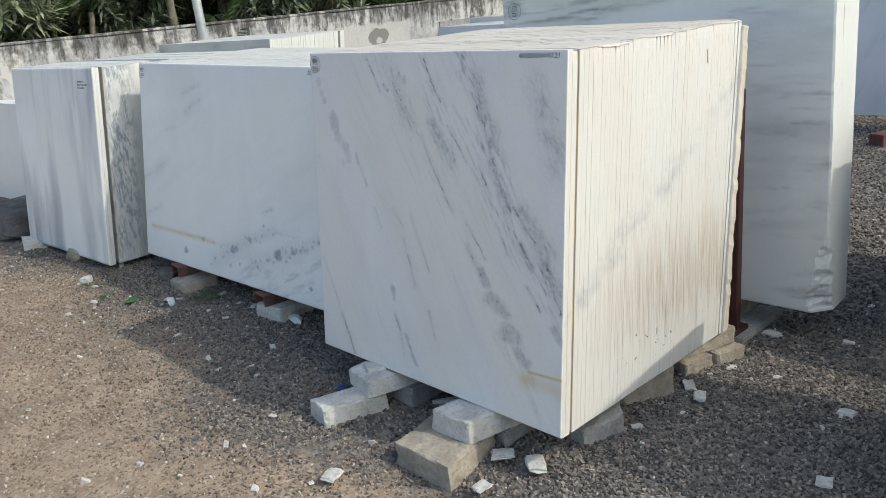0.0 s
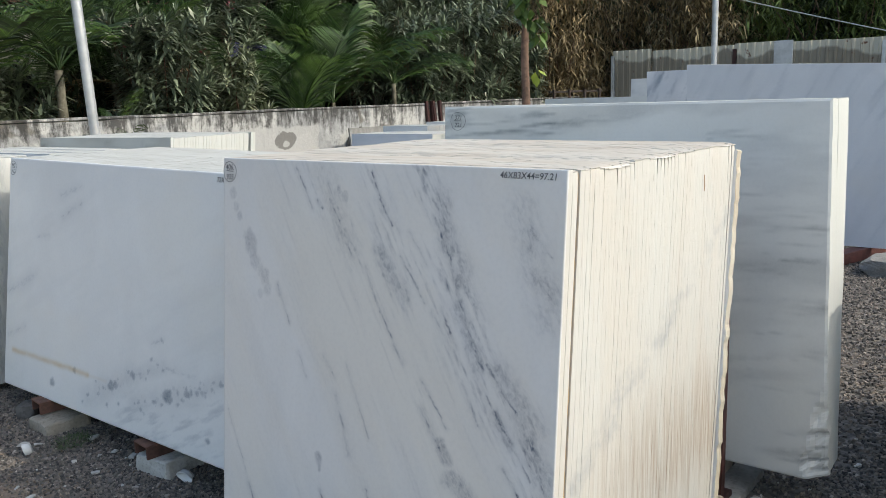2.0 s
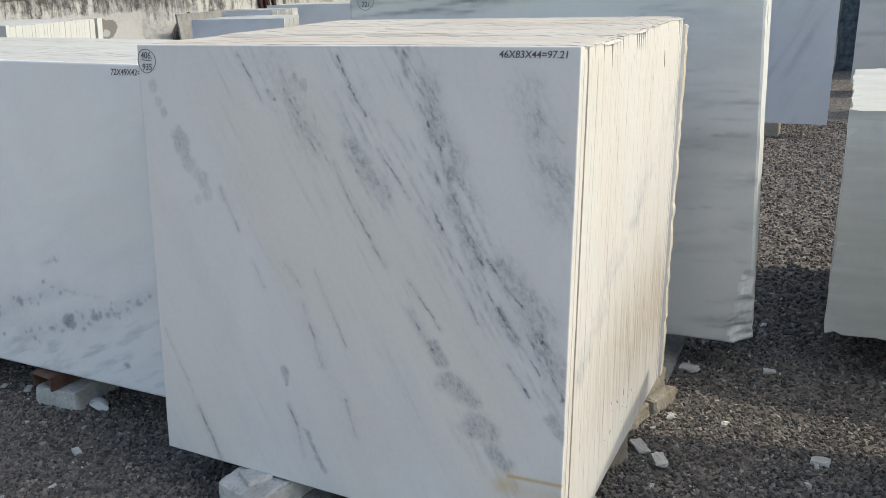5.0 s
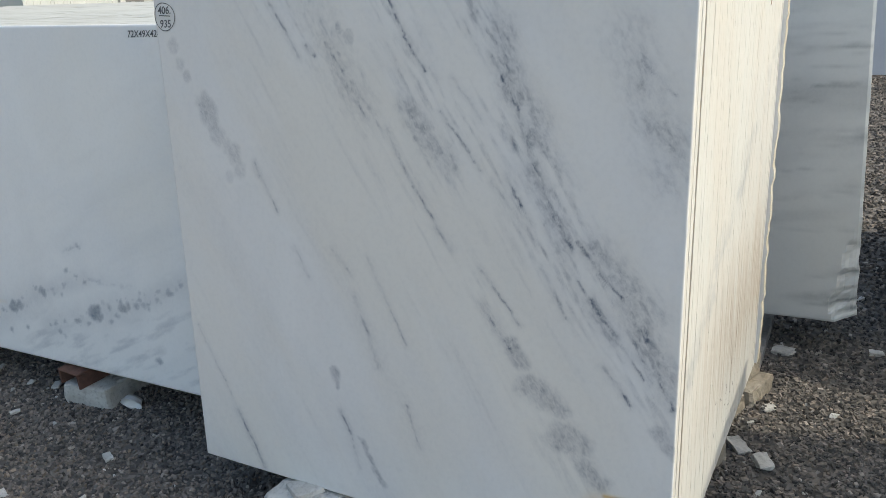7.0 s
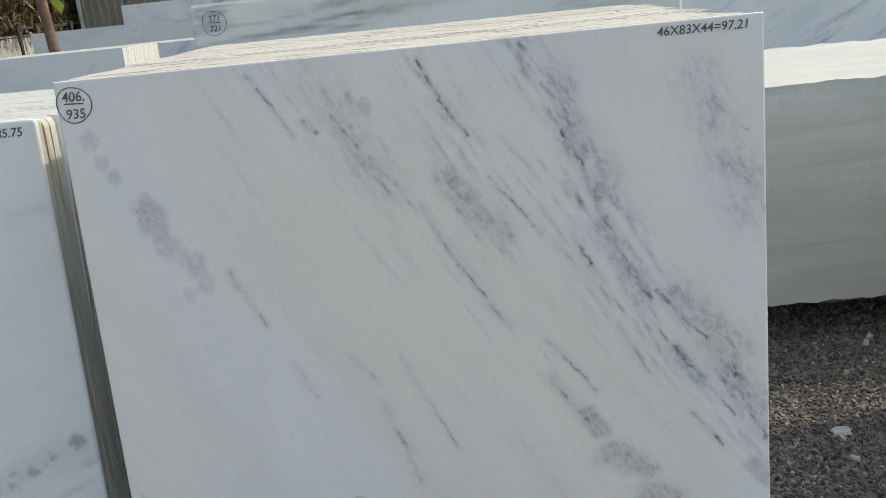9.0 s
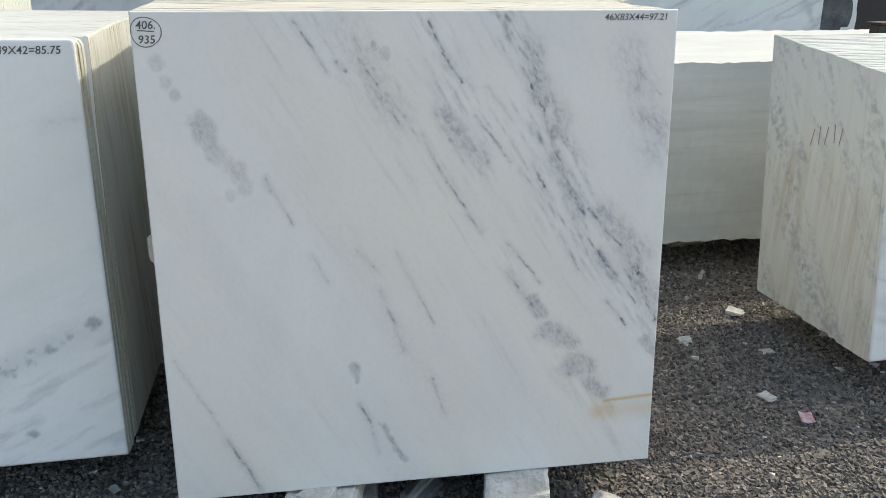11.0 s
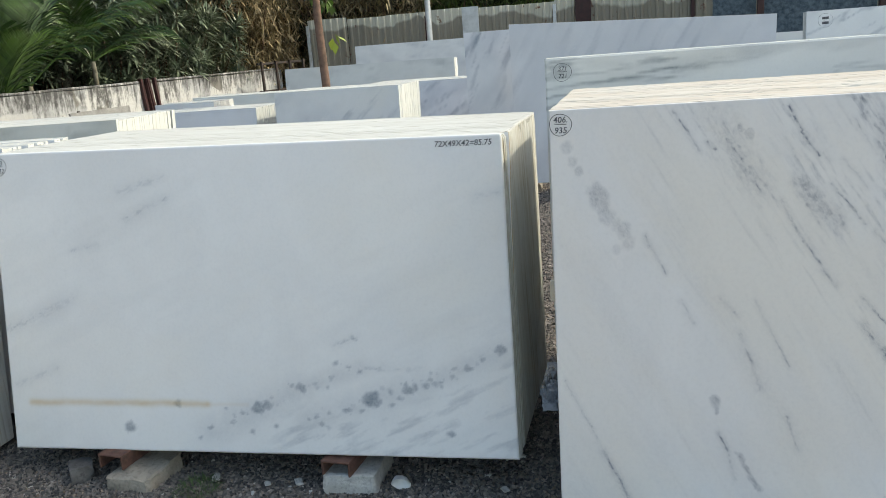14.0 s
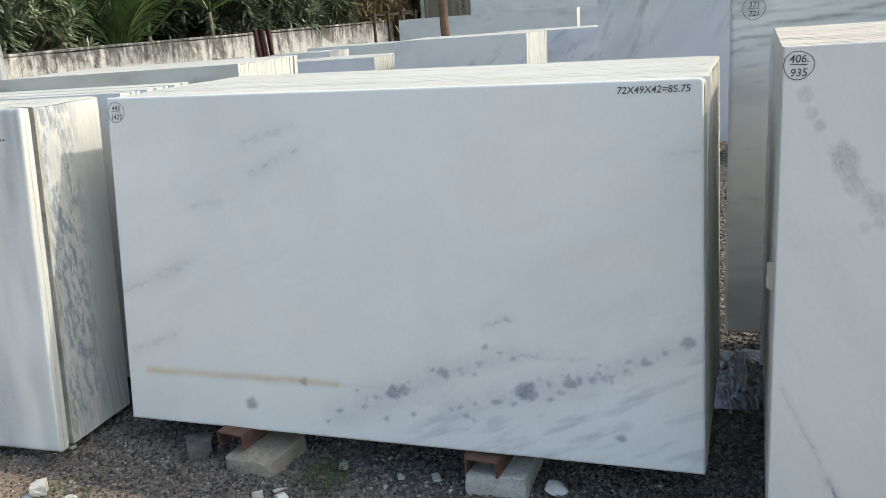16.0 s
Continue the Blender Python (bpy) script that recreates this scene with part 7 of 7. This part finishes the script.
def young_tree():
    ob = thing("young_tree", "slim young tree with a brown trunk and heart-shaped leaves", "tree", pose(8.0, 5.70, 0))
    pts = [(0, 0, 0), (0.0, 0.01, 0.6), (-0.01, 0.02, 1.2), (-0.01, 0.035, 1.8), (0.02, 0.03, 2.4), (0.04, 0.06, 3.2)]
    part("trunk", tube_mesh("trunk", pts, [0.055, 0.050, 0.046, 0.042, 0.032, 0.012], M_bark, 10), None, ob)
    rs = np.random.RandomState(5)
    sv, sf, c, d = [], [], [], []
    for k in range(16):
        a, z = rs.rand() * 6.28, 2.0 + 1.3 * rs.rand()
        p0 = Vector((0.01, 0.04, z))
        p2 = p0 + Vector((0.55 * math.cos(a), 0.55 * math.sin(a), 0.30)) * (0.6 + 0.7 * rs.rand())
        v, f = tube([p0, p0.lerp(p2, 0.5) + Vector((0, 0, 0.05)), p2], [0.014, 0.009, 0.004], 5, False)
        off = len(sv)
        sv += v
        sf += [tuple(i + off for i in q) for q in f]
        for q in range(40):
            t = 0.25 + 0.75 * rs.rand()
            c.append(np.array(p0.lerp(p2, t)[:]) + 0.06 * rs.randn(3))
            d.append(rs.randn(3) * 0.6 + np.array([0.2 * math.cos(a), 0.2 * math.sin(a), -0.9]))
    part("branches", mesh_of("branches", sv, sf, [M_bark], True), None, ob)
    n = len(c)
    part("foliage", leaves_mesh("leaves", c, d, 0.15 * (0.7 + 0.6 * rs.rand(n)), 0.105 * (0.7 + 0.6 * rs.rand(n)), M_fresh, 0.1, 6), None, ob)
    c = np.array([[-0.06, -0.16, 1.66], [-0.04, -0.12, 1.62], [-0.08, -0.19, 1.64], [-0.05, -0.14, 1.58]])
    d = np.array([[0, -0.4, -1], [0.1, 0.3, -1], [0, -1, -0.6], [0.2, 0.1, -1.0]])
    part("sprig", leaves_mesh("sprig", c, d, np.full(4, 0.12), np.full(4, 0.085), M_lime, 0.1, 8), None, ob, "sunlit yellow-green sprig")


young_tree()


# ---- gravel ----
def pebbles(name, label, x, y, half, seed, material, lift=0.35, squash=0.65):
    """Many broken pebbles in one mesh, at x, y with half sizes."""
    rs = np.random.RandomState(seed)
    base = np.array([(a, b, c) for a in (-1, 1) for b in (-1, 1) for c in (-1, 1)], float) * 0.72
    quads = ((0, 1, 3, 2), (4, 6, 7, 5), (0, 4, 5, 1), (2, 3, 7, 6), (0, 2, 6, 4), (1, 5, 7, 3))
    tris = np.array([t for q in quads for t in ((q[0], q[1], q[2]), (q[0], q[2], q[3]))])
    n, k = len(x), len(base)
    jit = 1 + 0.85 * (rs.rand(n, k, 3) - 0.5)
    p = base[None] * jit * np.stack([np.ones(n), 0.45 + 0.35 * rs.rand(n), squash * (0.6 + 0.5 * rs.rand(n))], -1)[:, None, :]
    a, b = rs.rand(n) * 6.283, 0.7 * rs.randn(n)
    ca, sa, cb, sb = np.cos(a)[:, None], np.sin(a)[:, None], np.cos(b)[:, None], np.sin(b)[:, None]
    px, py, pz = p[..., 0], p[..., 1], p[..., 2]
    px, pz = px * cb + pz * sb, -px * sb + pz * cb
    px, py = px * ca - py * sa, px * sa + py * ca
    s = np.asarray(half)[:, None]
    z0 = ground_z(x, y) + lift * np.asarray(half)
    v = np.stack([px * s + x[:, None], py * s + y[:, None], pz * s + z0[:, None]], -1).reshape(-1, 3)
    f = (tris[None] + (np.arange(n) * k)[:, None, None]).reshape(-1, 3)
    me = bpy.data.meshes.new(name)
    me.vertices.add(len(v)), me.loops.add(f.size), me.polygons.add(len(f))
    me.vertices.foreach_set("co", v.reshape(-1).astype(np.float32))
    me.loops.foreach_set("vertex_index", f.reshape(-1).astype(np.int32))
    me.polygons.foreach_set("loop_start", (np.arange(len(f)) * 3).astype(np.int32))
    me.update(calc_edges=True)
    me.polygons.foreach_set("use_smooth", np.zeros(len(f), dtype=bool))
    me.materials.append(material)
    return tagged(new(name, me), label, "gravel", kind="stuff")


def under_stack(x, y):
    """Hidden under the middle of a stack, where nothing is seen."""
    return ((x > 2.15) & (x < 2.75) & (y > 1.75) & (y < 2.5)) | ((x > 2.3) & (x < 2.9) & (y > 3.1) & (y < 4.5)) | ((x > 2.2) & (y > 5.0)) | ((x > 3.5) & (y < 0.9))


def scatter_gravel():
    rs = np.random.RandomState(77)
    n = 205000
    x, y = 1.0 + 2.5 * rs.rand(n), -0.5 + 6.4 * rs.rand(n)
    share = gravel_share(x, y) * (0.8 + 0.4 * fbm(x / 0.4, y / 0.4, 55))
    bare = clip01((fbm(x / 0.22, y / 0.22, 57) - 0.62) * 9)
    keep = (rs.rand(n) < (0.10 + 0.90 * share) * (1 - 0.7 * bare)) & ~under_stack(x, y)
    keep &= (rs.rand(n) < 0.45) | (x < 3.0)
    x, y, share = x[keep], y[keep], share[keep]
    half = (0.0050 + 0.0052 * rs.rand(len(x)) ** 2) * (0.72 + 0.30 * clip01(share))
    pebbles("gravel", "grey crushed stone lying thick between the stacks", x, y, half, 78, M_gravel, 0.22, 0.75)
    n = 80000
    x, y = 0.45 + 1.7 * rs.rand(n), 0.9 + 5.3 * rs.rand(n)
    keep = rs.rand(n) > 0.8 * gravel_share(x, y)
    x, y = x[keep], y[keep]
    pebbles("earth_grit", "tan grit and small pebbles on the trodden earth", x, y, 0.0024 + 0.0060 * rs.rand(len(x)) ** 3, 81, M_grit, 0.25)
    n = 46000
    x, y = 3.3 + 5.0 * rs.rand(n) ** 1.3, 0.3 + 3.6 * rs.rand(n)
    pebbles("gravel", "grey crushed stone in the lane behind", x, y, 0.0062 + 0.0062 * rs.rand(n), 79, M_gravel, 0.3, 0.8)
    n = 900
    x, y = 0.7 + 3.4 * rs.rand(n), -0.8 + 6.8 * rs.rand(n)
    pebbles("marble_chips", "small white marble chips scattered on the ground", x, y, 0.006 + 0.014 * rs.rand(n) ** 4, 80, M_chip, 0.3, 0.5)


scatter_gravel()
rs_chip = random.Random(9)
for k, (x, y, s) in enumerate(((1.77, 1.59, 0.085), (1.58, 1.64, 0.05), (1.33, 2.05, 0.06), (1.75, 1.71, 0.07), (3.06, 1.46, 0.06), (2.49, 1.49, 0.07), (2.44, 1.42, 0.06),
                               (1.60, 4.68, 0.035), (1.76, 3.08, 0.045), (1.56, 3.58, 0.035), (1.42, 2.54, 0.03), (2.15, 1.48, 0.035), (2.71, 1.45, 0.04), (1.58, 4.82, 0.045),
                               (1.76, 4.10, 0.04), (1.80, 4.05, 0.03), (1.98, 3.92, 0.05), (1.96, 3.71, 0.03), (1.81, 3.58, 0.03), (1.98, 3.60, 0.04), (2.01, 2.88, 0.03),
                               (2.21, 0.90, 0.05), (2.50, 0.74, 0.045), (2.82, 0.70, 0.06), (2.62, 1.00, 0.05), (2.14, 0.20, 0.03), (3.15, 1.20, 0.04))):
    stone("marble_chip", "broken white marble chip lying on the ground", "marble chip", (s, s * rs_chip.uniform(0.45, 0.85), s * rs_chip.uniform(0.14, 0.26)), (x, y, 0.004), rs_chip.uniform(0, 360), 200 + k, M_stone,
          "marble chips", cuts=3, rough=0.35)
